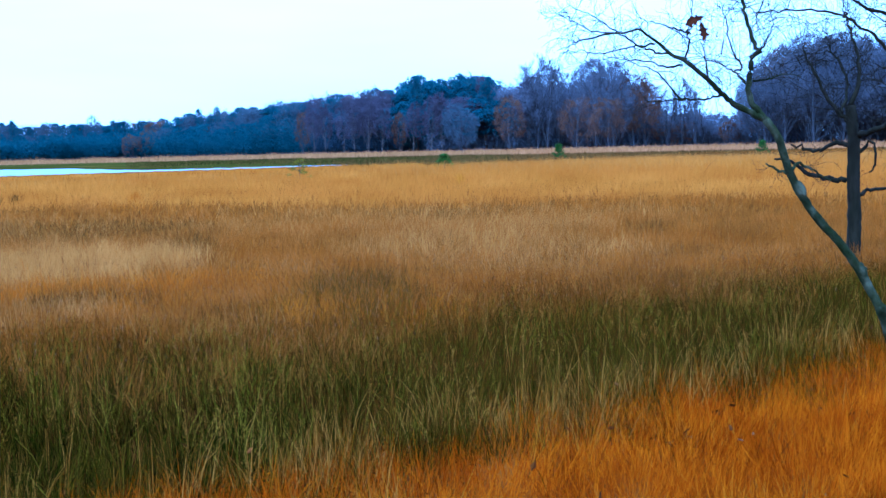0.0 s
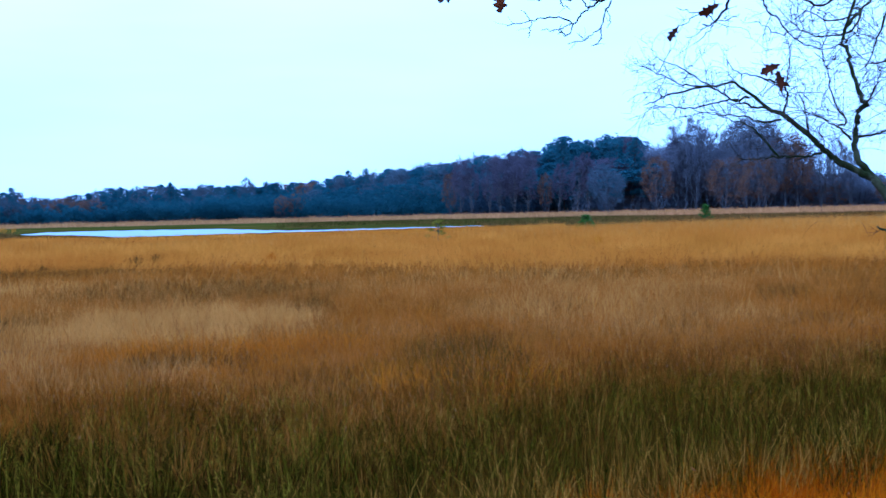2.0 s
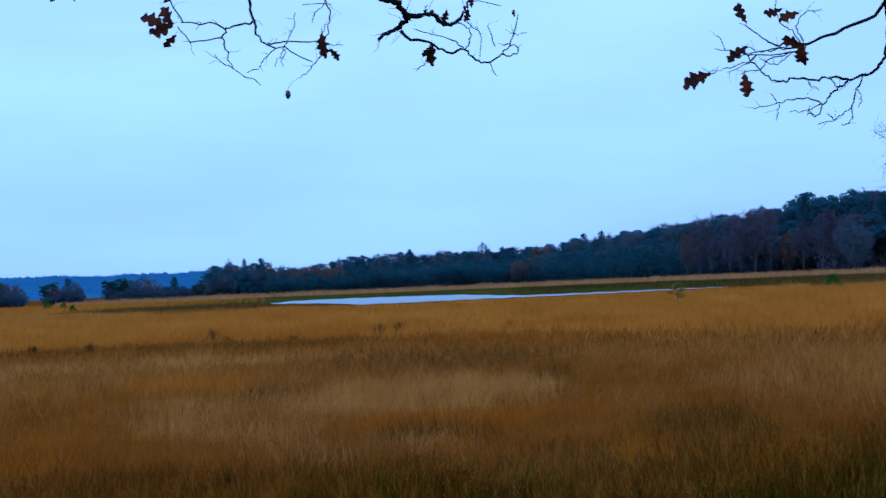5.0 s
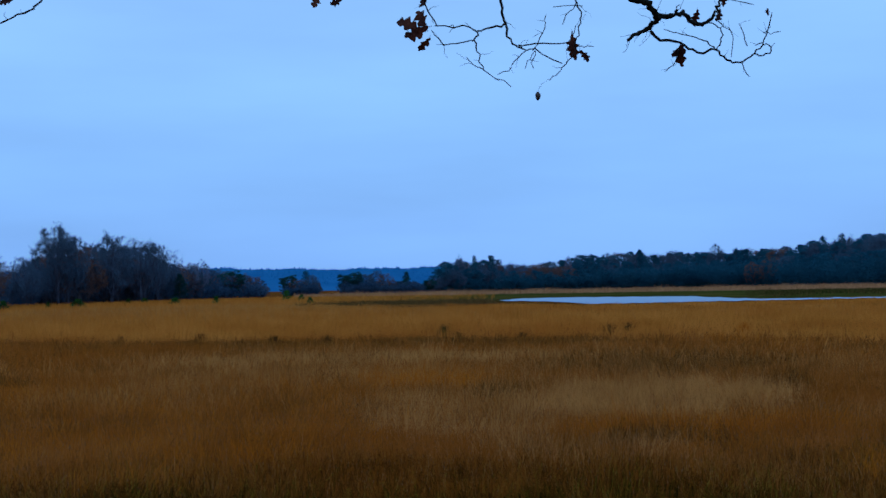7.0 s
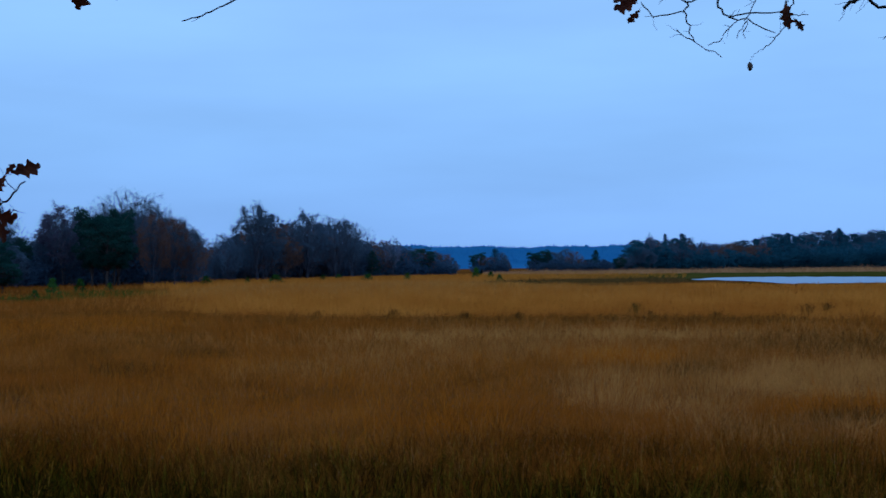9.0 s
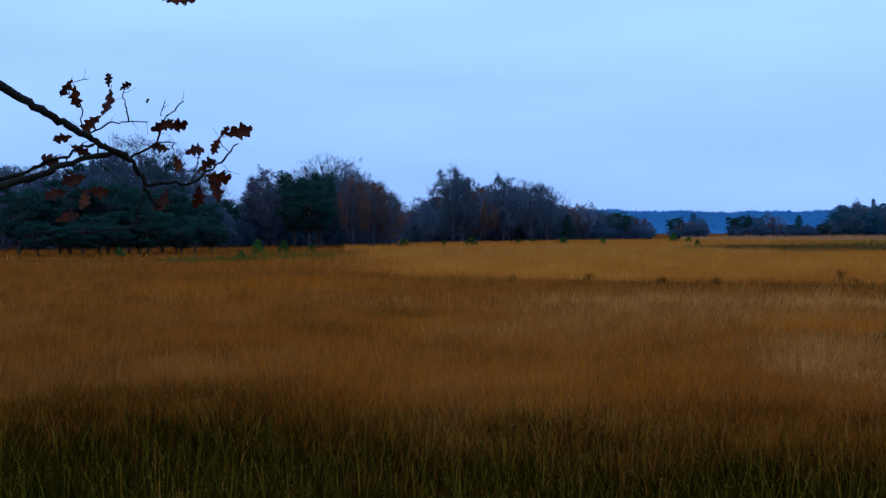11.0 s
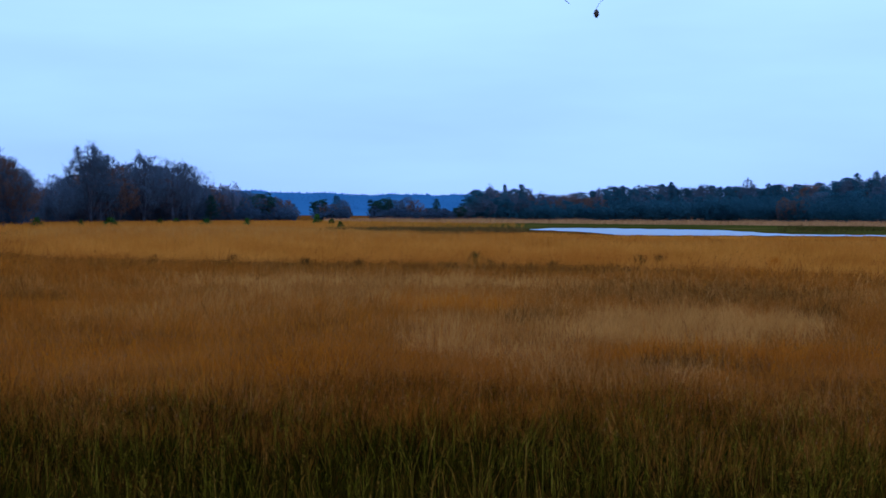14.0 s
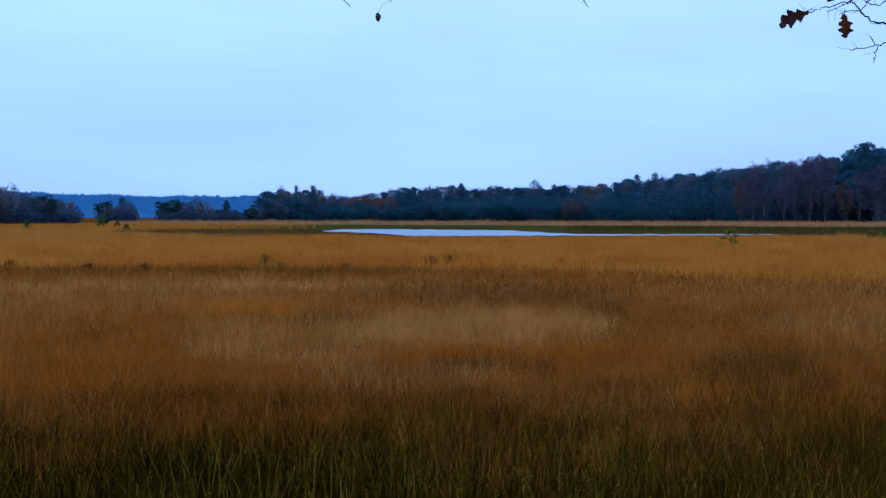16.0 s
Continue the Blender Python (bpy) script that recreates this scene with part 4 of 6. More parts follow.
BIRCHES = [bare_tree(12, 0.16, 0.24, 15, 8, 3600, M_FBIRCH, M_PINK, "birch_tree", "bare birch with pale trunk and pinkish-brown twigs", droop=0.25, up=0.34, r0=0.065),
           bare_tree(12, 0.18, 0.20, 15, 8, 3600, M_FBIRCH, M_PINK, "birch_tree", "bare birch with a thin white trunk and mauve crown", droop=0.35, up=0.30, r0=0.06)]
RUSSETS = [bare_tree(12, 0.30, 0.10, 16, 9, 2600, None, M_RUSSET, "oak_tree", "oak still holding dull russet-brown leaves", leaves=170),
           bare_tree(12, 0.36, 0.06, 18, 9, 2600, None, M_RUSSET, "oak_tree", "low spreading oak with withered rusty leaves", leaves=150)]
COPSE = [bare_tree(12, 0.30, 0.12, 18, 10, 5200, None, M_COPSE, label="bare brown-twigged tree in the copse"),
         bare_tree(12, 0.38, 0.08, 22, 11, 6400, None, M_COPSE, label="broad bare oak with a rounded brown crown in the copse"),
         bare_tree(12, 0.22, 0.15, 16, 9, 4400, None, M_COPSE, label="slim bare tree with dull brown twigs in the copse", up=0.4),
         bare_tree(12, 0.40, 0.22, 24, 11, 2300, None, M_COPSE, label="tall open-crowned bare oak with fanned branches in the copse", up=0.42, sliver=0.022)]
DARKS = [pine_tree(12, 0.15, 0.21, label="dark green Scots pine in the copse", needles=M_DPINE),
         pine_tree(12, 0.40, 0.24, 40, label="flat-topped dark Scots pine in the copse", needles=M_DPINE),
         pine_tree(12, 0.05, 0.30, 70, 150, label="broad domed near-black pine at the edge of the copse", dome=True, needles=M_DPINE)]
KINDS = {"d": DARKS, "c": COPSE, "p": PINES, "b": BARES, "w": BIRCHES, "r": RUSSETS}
FREE = [o for k in KINDS.values() for o in k]


def plant(proto, turn, dist, top_angle, wide=1.0):
    """Plant a tree so that its top reaches top_angle degrees above the eye's level."""
    h = dist * math.tan(radians(top_angle)) + 1.6
    x, y = polar(turn, dist)
    s = h / 12.0
    m4 = Matrix.LocRotScale((x, y, -0.05), Euler((0, 0, rng.uniform(0, 6.28))), (s * wide, s * wide, s))
    if proto in FREE:
        FREE.remove(proto)
        proto.matrix_world = m4
        return proto
    return copy_thing(proto, m4 @ Matrix.Diagonal((*(1 / k for k in proto.scale), 1)))


def some(kinds):
    k = kinds[rng.integers(0, len(kinds))]
    return KINDS[k][rng.integers(0, len(KINDS[k]))]


def wood(turns, tops, places, dists, kinds_at, step, wide=(1.0, 1.45), back=10.0, rows=(0.68, 0.93, 0.99)):
    """A wood along a stretch of the horizon: low trees in front, the tallest behind; tops and distances follow the turn."""
    t = turns[0]
    while t < turns[-1]:
        for row, share in enumerate(rows):
            a = min(max(t + rng.uniform(-0.5, 0.5) * step, turns[0]), turns[-1])
            dist = float(np.interp(a, places, dists))
            # a crown keeps below the outline over its whole width
            top = min(float(np.interp(a + k, turns, tops)) for k in (-0.22, 0, 0.22))
            kinds = next((k for lo, hi, k in kinds_at if lo <= a <= hi), "pb")
            plant(some(kinds), a, dist + row * back + rng.uniform(-3, 3), max(0.12, top * share * rng.uniform(0.93, 1.03)), rng.uniform(*wide) * (1.35 if row == 0 else 1.0))
        t += step


def trees(rows):
    for kind, turn, dist, top, wide in rows:
        plant(KINDS[kind[0]][int(kind[1])], turn, dist, top, wide)


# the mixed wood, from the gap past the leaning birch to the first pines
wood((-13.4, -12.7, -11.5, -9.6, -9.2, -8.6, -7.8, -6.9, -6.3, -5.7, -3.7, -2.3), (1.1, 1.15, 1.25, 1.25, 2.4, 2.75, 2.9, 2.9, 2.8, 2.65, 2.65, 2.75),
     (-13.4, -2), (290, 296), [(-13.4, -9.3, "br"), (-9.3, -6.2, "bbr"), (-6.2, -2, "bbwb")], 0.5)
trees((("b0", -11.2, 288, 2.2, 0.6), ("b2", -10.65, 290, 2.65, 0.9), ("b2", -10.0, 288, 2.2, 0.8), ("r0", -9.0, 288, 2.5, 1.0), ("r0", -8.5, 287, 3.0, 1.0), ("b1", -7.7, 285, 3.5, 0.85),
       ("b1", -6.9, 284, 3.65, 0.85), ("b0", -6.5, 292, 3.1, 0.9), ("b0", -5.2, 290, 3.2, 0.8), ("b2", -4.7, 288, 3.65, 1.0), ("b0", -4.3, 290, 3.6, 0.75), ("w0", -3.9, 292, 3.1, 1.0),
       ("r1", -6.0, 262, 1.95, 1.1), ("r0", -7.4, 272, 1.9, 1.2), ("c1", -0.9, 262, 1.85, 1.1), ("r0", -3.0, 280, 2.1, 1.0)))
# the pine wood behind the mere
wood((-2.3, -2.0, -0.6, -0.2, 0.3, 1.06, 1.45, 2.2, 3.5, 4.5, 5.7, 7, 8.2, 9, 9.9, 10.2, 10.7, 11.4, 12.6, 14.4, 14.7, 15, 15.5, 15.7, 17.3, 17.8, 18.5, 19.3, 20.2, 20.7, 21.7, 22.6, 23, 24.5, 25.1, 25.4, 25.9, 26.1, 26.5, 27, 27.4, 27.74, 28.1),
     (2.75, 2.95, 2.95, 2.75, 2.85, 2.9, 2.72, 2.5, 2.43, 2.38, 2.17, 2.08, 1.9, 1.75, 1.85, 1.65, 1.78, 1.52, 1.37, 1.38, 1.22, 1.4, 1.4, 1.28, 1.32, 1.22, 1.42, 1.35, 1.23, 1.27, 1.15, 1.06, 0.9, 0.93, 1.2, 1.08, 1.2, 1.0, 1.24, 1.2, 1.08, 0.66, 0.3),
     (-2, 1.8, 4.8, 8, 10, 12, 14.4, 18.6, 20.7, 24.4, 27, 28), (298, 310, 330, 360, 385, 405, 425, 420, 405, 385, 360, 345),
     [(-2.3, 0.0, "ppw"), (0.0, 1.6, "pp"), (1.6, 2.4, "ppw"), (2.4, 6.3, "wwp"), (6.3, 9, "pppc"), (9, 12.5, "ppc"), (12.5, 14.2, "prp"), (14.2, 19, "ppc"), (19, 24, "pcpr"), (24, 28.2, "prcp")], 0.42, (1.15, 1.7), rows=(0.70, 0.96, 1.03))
trees((("p1", 1.06, 306, 3.02, 0.7), ("p1", -2.1, 300, 3.0, 0.8), ("p1", -1.2, 303, 2.98, 0.9), ("p0", 9.94, 384, 1.92, 0.6), ("p0", 10.7, 390, 1.84, 0.7), ("c1", 15.25, 428, 1.58, 0.75),
       ("p0", 14.4, 424, 1.42, 0.7), ("p1", 18.5, 418, 1.48, 0.7), ("p1", 20.7, 404, 1.32, 0.7), ("p1", 25.1, 376, 1.36, 0.75), ("p0", 25.87, 372, 1.35, 0.55), ("b0", 26.5, 370, 1.3, 0.7), ("b2", 21.7, 398, 1.2, 0.6),
       ("w0", 3.3, 298, 1.95, 1.0), ("w1", 4.4, 304, 2.0, 1.0), ("w0", 5.2, 310, 1.9, 1.0), ("w1", 2.7, 296, 2.1, 0.9), ("w1", 3.9, 300, 2.1, 0.9), ("w0", 5.7, 314, 1.8, 1.0), ("w1", 0.5, 286, 2.2, 1.0), ("w0", 0.0, 288, 2.3, 0.9), ("w1", 1.3, 290, 1.9, 0.9),
       ("r1", 13.6, 396, 0.80, 1.3), ("r1", 13.1, 394, 0.72, 1.2), ("r0", 1.9, 297, 1.5, 0.6), ("r0", 6.2, 318, 1.6, 0.6), ("r0", 22.2, 392, 0.7, 1.0)))
# clumps on the open ground between wood and copse
trees((("d2", 34.15, 338, 0.62, 1.35), ("p0", 33.4, 340, 0.80, 1.2), ("c1", 33.25, 336, 0.62, 1.3), ("r1", 33.8, 334, 0.45, 1.4), ("r0", 33.0, 338, 0.34, 1.3),
       ("d2", 31.7, 338, 0.60, 1.4), ("d2", 31.3, 340, 0.70, 1.3), ("d0", 31.1, 336, 0.66, 1.3), ("c1", 30.4, 340, 0.76, 1.25), ("r1", 30.0, 338, 0.62, 1.3), ("c0", 30.7, 342, 0.62, 1.3), ("r0", 29.6, 336, 0.32, 1.4),
       ("d1", 28.95, 338, 0.70, 1.0), ("d2", 29.2, 341, 0.32, 1.6), ("r0", 28.6, 342, 0.24, 1.5), ("d2", 28.3, 343, 0.12, 1.6), ("d2", 27.9, 340, 0.36, 1.3)))
# the copse on the far side of the heath
wood((35.25, 35.5, 36.3, 37.0, 37.7, 38.0, 38.7, 39.4, 39.6, 39.8, 41.0, 41.4, 43.0, 43.6, 43.9, 44.4, 44.7, 44.85, 45.6, 46.0, 46.25),
     (0.2, 0.5, 0.83, 0.96, 1.08, 1.2, 1.2, 1.33, 1.6, 2.05, 2.12, 2.08, 2.15, 2.2, 2.5, 2.55, 2.1, 1.7, 1.45, 1.15, 0.75),
     (35.2, 37.6, 39.3, 41.7, 43.6, 46.3), (255, 235, 218, 202, 190, 178), [(35, 36.6, "rcr"), (36.6, 39.2, "dcr"), (39.2, 46.5, "cccr")], 0.5, (0.85, 1.2), 8)
trees((("c2", 44.1, 182, 2.85, 1.3), ("c0", 43.7, 184, 2.45, 0.9), ("c2", 41.9, 196, 2.47, 1.4), ("c3", 40.6, 202, 2.3, 0.9), ("c0", 39.9, 205, 2.12, 0.7), ("b0", 38.05, 225, 1.28, 0.8), ("c1", 45.4, 176, 1.55, 0.9), ("r0", 35.8, 250, 0.62, 1.5), ("d2", 36.7, 240, 0.85, 1.5)))
wood((46.7, 46.9, 47.45, 48.1, 48.7, 50.8, 51.2, 51.8, 52.2, 52.65, 53.3, 53.6), (1.5, 1.95, 2.3, 2.45, 2.6, 2.6, 2.5, 2.3, 2.45, 2.4, 1.9, 1.4),
     (46, 49, 54), (162, 152, 146), [(46, 49.3, "rcr"), (49.3, 51.8, "dc"), (51.8, 54, "cwc")], 0.55, (0.85, 1.15), 7)
trees((("c3", 49.6, 151, 3.5, 0.95), ("c3", 49.0, 153, 3.2, 0.9), ("c1", 48.4, 149, 2.75, 0.85), ("r0", 48.6, 144, 2.4, 0.85), ("r0", 47.7, 145, 2.25, 0.8), ("c1", 47.2, 147, 2.25, 0.8), ("c3", 50.6, 150, 3.0, 0.9),
       ("d2", 50.1, 139, 2.5, 0.95), ("d2", 51.2, 138, 2.62, 0.9), ("d2", 50.6, 136, 2.2, 1.15), ("d1", 50.3, 141, 2.7, 0.8), ("w1", 52.4, 143, 2.8, 1.5), ("c0", 52.9, 145, 2.4, 0.9), ("r1", 47.0, 146, 1.2, 1.1)))
wood((53.95, 54.7, 55.0, 56.4, 56.7, 58.5, 59.6, 60.5, 66), (1.2, 2.25, 2.5, 2.8, 3.3, 3.4, 3.1, 3.0, 3.0), (53, 60, 66), (140, 132, 128), [(53, 67, "cccd")], 0.8, (0.85, 1.2), 7)
trees((("c3", 57.3, 130, 4.2, 0.85), ("c3", 58.5, 132, 4.2, 0.8), ("c0", 59.6, 132, 3.4, 1.0), ("c0", 55.6, 136, 2.9, 0.95),
       ("d2", 55.6, 112, 1.5, 1.5), ("d2", 57.0, 108, 2.0, 1.5), ("d0", 58.4, 106, 2.0, 1.5), ("d2", 59.3, 104, 2.15, 1.5), ("d2", 60.9, 104, 2.0, 1.6), ("d2", 63.0, 104, 2.1, 1.6), ("d2", 58.0, 100, 1.2, 1.9)))
# tall bare wood past the leaning birch
wood((-27, -19.2, -17.6, -16.5, -15.5, -14.6, -13.8, -13.5), (4.2, 3.9, 4.15, 4.2, 3.95, 3.75, 3.2, 2.6), (-27, -13), (262, 278),
     [(-27, -13, "bbwbrb")], 0.6, (0.8, 1.1), 9)
trees((("b1", -17.4, 268, 4.35, 0.8), ("b1", -16.2, 266, 4.35, 0.8), ("b0", -15.0, 270, 4.0, 0.9), ("b2", -14.2, 272, 3.6, 0.9)))


trees((("d2", 56.2, 101, 0.35, 2.2), ("d2", 57.6, 98, 0.45, 2.2), ("d2", 59.0, 98, 0.5, 2.2), ("d2", 60.4, 97, 0.5, 2.2), ("d2", 62.2, 98, 0.5, 2.2), ("d2", 54.9, 108, 0.5, 1.8), ("d2", 61.3, 104, 1.1, 2.0), ("d2", 56.4, 106, 0.9, 2.0), ("d2", 59.7, 101, 0.9, 2.0)))


def understory():
    """Brush and young growth that close the foot of the woods."""
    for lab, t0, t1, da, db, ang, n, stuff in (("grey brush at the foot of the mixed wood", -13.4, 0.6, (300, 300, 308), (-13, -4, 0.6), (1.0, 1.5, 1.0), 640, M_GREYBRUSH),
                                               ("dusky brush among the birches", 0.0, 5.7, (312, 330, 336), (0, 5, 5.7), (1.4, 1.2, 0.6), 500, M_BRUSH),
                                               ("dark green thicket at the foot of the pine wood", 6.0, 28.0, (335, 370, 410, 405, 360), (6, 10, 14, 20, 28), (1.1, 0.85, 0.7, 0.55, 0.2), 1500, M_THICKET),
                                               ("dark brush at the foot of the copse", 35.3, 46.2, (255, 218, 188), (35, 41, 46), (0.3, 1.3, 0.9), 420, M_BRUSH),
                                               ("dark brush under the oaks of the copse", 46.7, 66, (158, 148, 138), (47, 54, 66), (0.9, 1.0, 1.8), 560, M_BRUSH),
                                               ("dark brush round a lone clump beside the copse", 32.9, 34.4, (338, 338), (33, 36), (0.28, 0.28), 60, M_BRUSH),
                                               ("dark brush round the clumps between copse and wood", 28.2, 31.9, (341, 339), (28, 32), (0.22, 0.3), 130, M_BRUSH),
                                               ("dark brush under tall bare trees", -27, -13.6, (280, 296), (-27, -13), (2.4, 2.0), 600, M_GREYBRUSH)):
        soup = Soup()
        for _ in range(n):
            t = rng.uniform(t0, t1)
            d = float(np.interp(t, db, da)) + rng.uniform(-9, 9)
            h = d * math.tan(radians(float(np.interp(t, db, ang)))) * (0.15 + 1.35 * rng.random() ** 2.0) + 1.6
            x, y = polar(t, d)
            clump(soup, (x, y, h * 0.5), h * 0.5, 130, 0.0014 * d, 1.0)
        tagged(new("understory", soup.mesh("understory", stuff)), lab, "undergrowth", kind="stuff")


understory()

# ---- young pines on the heath ----


def young_pine(h, w, material, label, sparse=False):
    wood_, crown = Soup(), Soup()
    wood_.tube([(0, 0, -0.05), (0.01 * h, 0, h * 0.5), (0, 0.01 * h, h)], (0.011 if sparse else 0.03) * h, 0.006 * h, 5)
    n = 9 if sparse else 16
    for i in range(n):
        f = 0.1 + 0.85 * i / n
        a = i * 2.4 + rng.random()
        end = np.array([math.cos(a) * w * 0.5 * (1.05 - f), math.sin(a) * w * 0.5 * (1.05 - f), h * f + 0.10 * h])
        wood_.tube([(0, 0, h * f), end], 0.012 * h, 0.006 * h, 3)
        clump(crown, end * np.array([0.75, 0.75, 1]), (0.10 if sparse else 0.15) * h, 50, (0.05 if sparse else 0.08) * h, 0.8)
    clump(crown, (0, 0, h * 0.95), 0.08 * h, 24, 0.07 * h, 1.3)
    t = empty("young_pine", Matrix.Identity(4), label=label, category="shrub", group="young pines on the heath")
    part("trunk", wood_.mesh("trunk", M_PINEB), t)
    part("crown", crown.mesh("crown", material), t)
    return t


YP = young_pine(1.0, 1.1, M_YPINE, "small bushy green pine seedling standing in golden grass")
first = True
for x, y, h, w in ((0.2, 90.0, 1.0, 1.5), (11.9, 129.0, 1.5, 1.1), (34.2, 136.0, 1.4, 1.2), (-72.8, 55.8, 1.15, 1.0), (-77.7, 62.0, 1.05, 1.0), (-81.0, 67.5, 0.7, 1.2), (-65.3, 48.8, 0.55, 1.2), (-77.8, 47.7, 0.7, 1.5),
                   (-110.5, 102.9, 1.2, 1.2), (-101.1, 97.2, 1.0, 1.4), (-99.2, 101.6, 0.8, 0.9), (-97.9, 104.7, 1.0, 2.0), (-108.7, 125.0, 0.8, 1.2), (-118.0, 139.0, 0.8, 1.6), (-97.3, 120.2, 0.9, 2.0), (-91.2, 120.1, 1.0, 1.1),
                   (-104.5, 154.0, 1.5, 1.1), (-102.6, 155.0, 0.9, 1.3), (-77.5, 119.0, 0.75, 1.2)):
    m4 = Matrix.LocRotScale((x, y, -0.03), Euler((0, 0, x * 3.1)), (h * w, h * w, h))
    if first:
        YP.matrix_world, first = m4, False
    else:
        copy_thing(YP, m4 @ Matrix.Diagonal((*(1 / k for k in YP.scale), 1)))
SAP = young_pine(1.1, 0.9, M_SAPLING, "thin sparse pine sapling with olive needles in moor grass", True)
SAP.matrix_world = pose(-6.97, 62.9, 0) @ Matrix.Diagonal((1.7, 1.7, 1.0, 1))


def tussock(x, y, h, material, label, category):
    soup = Soup()
    n = 130
    a, d = rng.uniform(0, 6.28, n), np.abs(rng.normal(size=n)) * h * 0.5
    root = np.column_stack([np.cos(a) * d * 0.4, np.sin(a) * d * 0.4, np.zeros(n) - 0.03])
    tip = np.column_stack([np.cos(a) * d * 1.2, np.sin(a) * d * 1.2, h * rng.uniform(0.5, 1.1, n)])
    side = np.column_stack([-np.sin(a), np.cos(a), np.zeros(n)]) * 0.02
    soup.tris(np.stack([root - side, root + side, tip], 1))
    ob = new("heather_tussock" if category == "heather" else "grass_tussock", soup.mesh("tussock", material))
    ob.location = (x, y, 0)
    tagged(ob, label, category, group="tussocks on the heath")


for x, y, h in ((-13.6, 38.9, 0.50), (-13.9, 41.6, 0.42), (-17.6, 36.0, 0.32), (-20.2, 32.6, 0.36), (-22.0, 32.4, 0.34), (-25.6, 33.5, 0.36), (-28.2, 32.6, 0.30), (-15.2, 35.6, 0.30)):
    tussock(x, y, h * 0.8, M_HEATH, "dark brown heather tussock standing at the edge of golden grass", "heather")
tussock(-18.9, 37.6, 0.42, M_SHORE, "olive tussock of grass among dried moor grass", "grass")
tussock(0.8, 52.0, 0.45, M_WISP, "bright yellow grass tussock in the golden belt", "grass")
tussock(-9.6, 40.0, 0.36, M_RUSTY, "rust-orange grass tussock at the edge of golden grass", "grass")

# ---- near trees ----


class Tree:
    """An Empty at the foot; every limb is a part of its own, fine twigs gather in one crown."""

    def __init__(self, name, foot, bark, twig_material, **tags):
        self.root = empty(name, pose(*foot), **tags)
        self.foot, self.bark, self.twig_material = np.array(foot), bark, twig_material
        self.fine, self.twigs = Soup(), []

    def limb(self, points, r0, r1, name="limb", twigs=0, length=0.3, droop=0.0, depth=1, sides=8, wobble=0.004, knobs=0.05, twig_r=0.0016, label=""):
        path = curve(points, 5, wobble * (0.3 if name == "trunk" else 1)) - self.foot
        soup = Soup()
        soup.tube(path, r0, r1, sides, 1.0, knobs)
        part(name, soup.mesh(name, self.bark, True), self.root, label)
        if twigs:
            sprout(self.fine, path, twigs, length, twig_r, droop, depth, 0.2)
        return path

    def twig(self, points, r0, r1, buds=2, length=0.05):
        path = curve(points, 4, 0.003) - self.foot
        soup = Soup()
        soup.tube(path, r0, r1, 5, 1.0, 0.08)
        if buds:
            sprout(soup, path, buds, length, max(0.0009, r1 * 0.7), 0.0, 2 if length > 0.08 else 1, 0.3, 0.9)
        end, d = path[-1], unit(path[-1] - path[-2])
        soup.tube([end - d * 0.002, end + d * 0.003, end + d * 0.008], r1 * 1.0, r1 * 0.6, 4)
        self.twigs.append((path + self.foot, part("twig", soup.mesh("twig", self.twig_material, True), self.root)))

    def finish(self):
        if self.fine.v:
            part("crown", self.fine.mesh("crown", self.twig_material, True), self.root, "bare fine twigs", kind="stuff")


# leaning birch on the edge of the bank
birch = Tree("leaning_birch", (3.01, 8.48, 0.0), M_BIRCHB, M_BTWIG, label="slender leaning birch with grey mossy bark, bare of leaves", category="tree")


def birch_limb(points, r0, r1, twigs=9, length=0.42, name="limb", depth=3):
    birch.limb(points, r0, r1, name, twigs, length, 0.05, depth, 8, 0.005, 0.035, 0.0029)


birch_limb([(3.01, 8.48, -0.1), (3.01, 8.48, 0.06), (2.98, 8.46, 0.18), (2.92, 8.45, 0.38), (2.78, 8.47, 0.66), (2.66, 8.48, 0.84), (2.50, 8.50, 1.03), (2.38, 8.50, 1.21), (2.30, 8.49, 1.38), (2.24, 8.48, 1.56), (2.15, 8.48, 1.69)], 0.034, 0.0265, 0, 0, "trunk")
birch_limb([(2.15, 8.48, 1.69), (2.09, 8.47, 1.72), (1.94, 8.49, 1.80), (1.86, 8.48, 1.87), (1.77, 8.48, 1.97), (1.63, 8.49, 2.08), (1.54, 8.49, 2.13), (1.43, 8.49, 2.22), (1.33, 8.48, 2.30)], 0.024, 0.0085, 20)
birch_limb([(2.15, 8.48, 1.69), (2.07, 8.50, 1.80), (2.05, 8.51, 1.92), (2.06, 8.51, 2.02), (2.08, 8.52, 2.11), (2.12, 8.51, 2.14), (2.07, 8.53, 2.24), (2.04, 8.54, 2.37), (2.02, 8.55, 2.48), (2.01, 8.56, 2.61), (2.2, 8.3, 3.4), (2.0, 8.4, 4.2)], 0.022, 0.007, 20)
birch_limb([(1.34, 8.53, 2.30), (1.21, 8.51, 2.28), (1.04, 8.50, 2.29), (0.94, 8.47, 2.33), (0.83, 8.44, 2.38)], 0.0080, 0.0020, 10, 0.25)
birch_limb([(1.43, 8.52, 2.20), (1.32, 8.50, 2.19), (1.26, 8.48, 2.23), (1.09, 8.47, 2.34), (0.95, 8.46, 2.42), (0.86, 8.44, 2.46)], 0.0080, 0.0020, 10, 0.25)
birch_limb([(1.63, 8.49, 2.08), (1.64, 8.45, 2.20), (1.63, 8.41, 2.29), (1.65, 8.37, 2.39), (1.65, 8.33, 2.49)], 0.0080, 0.0020, 10, 0.25)
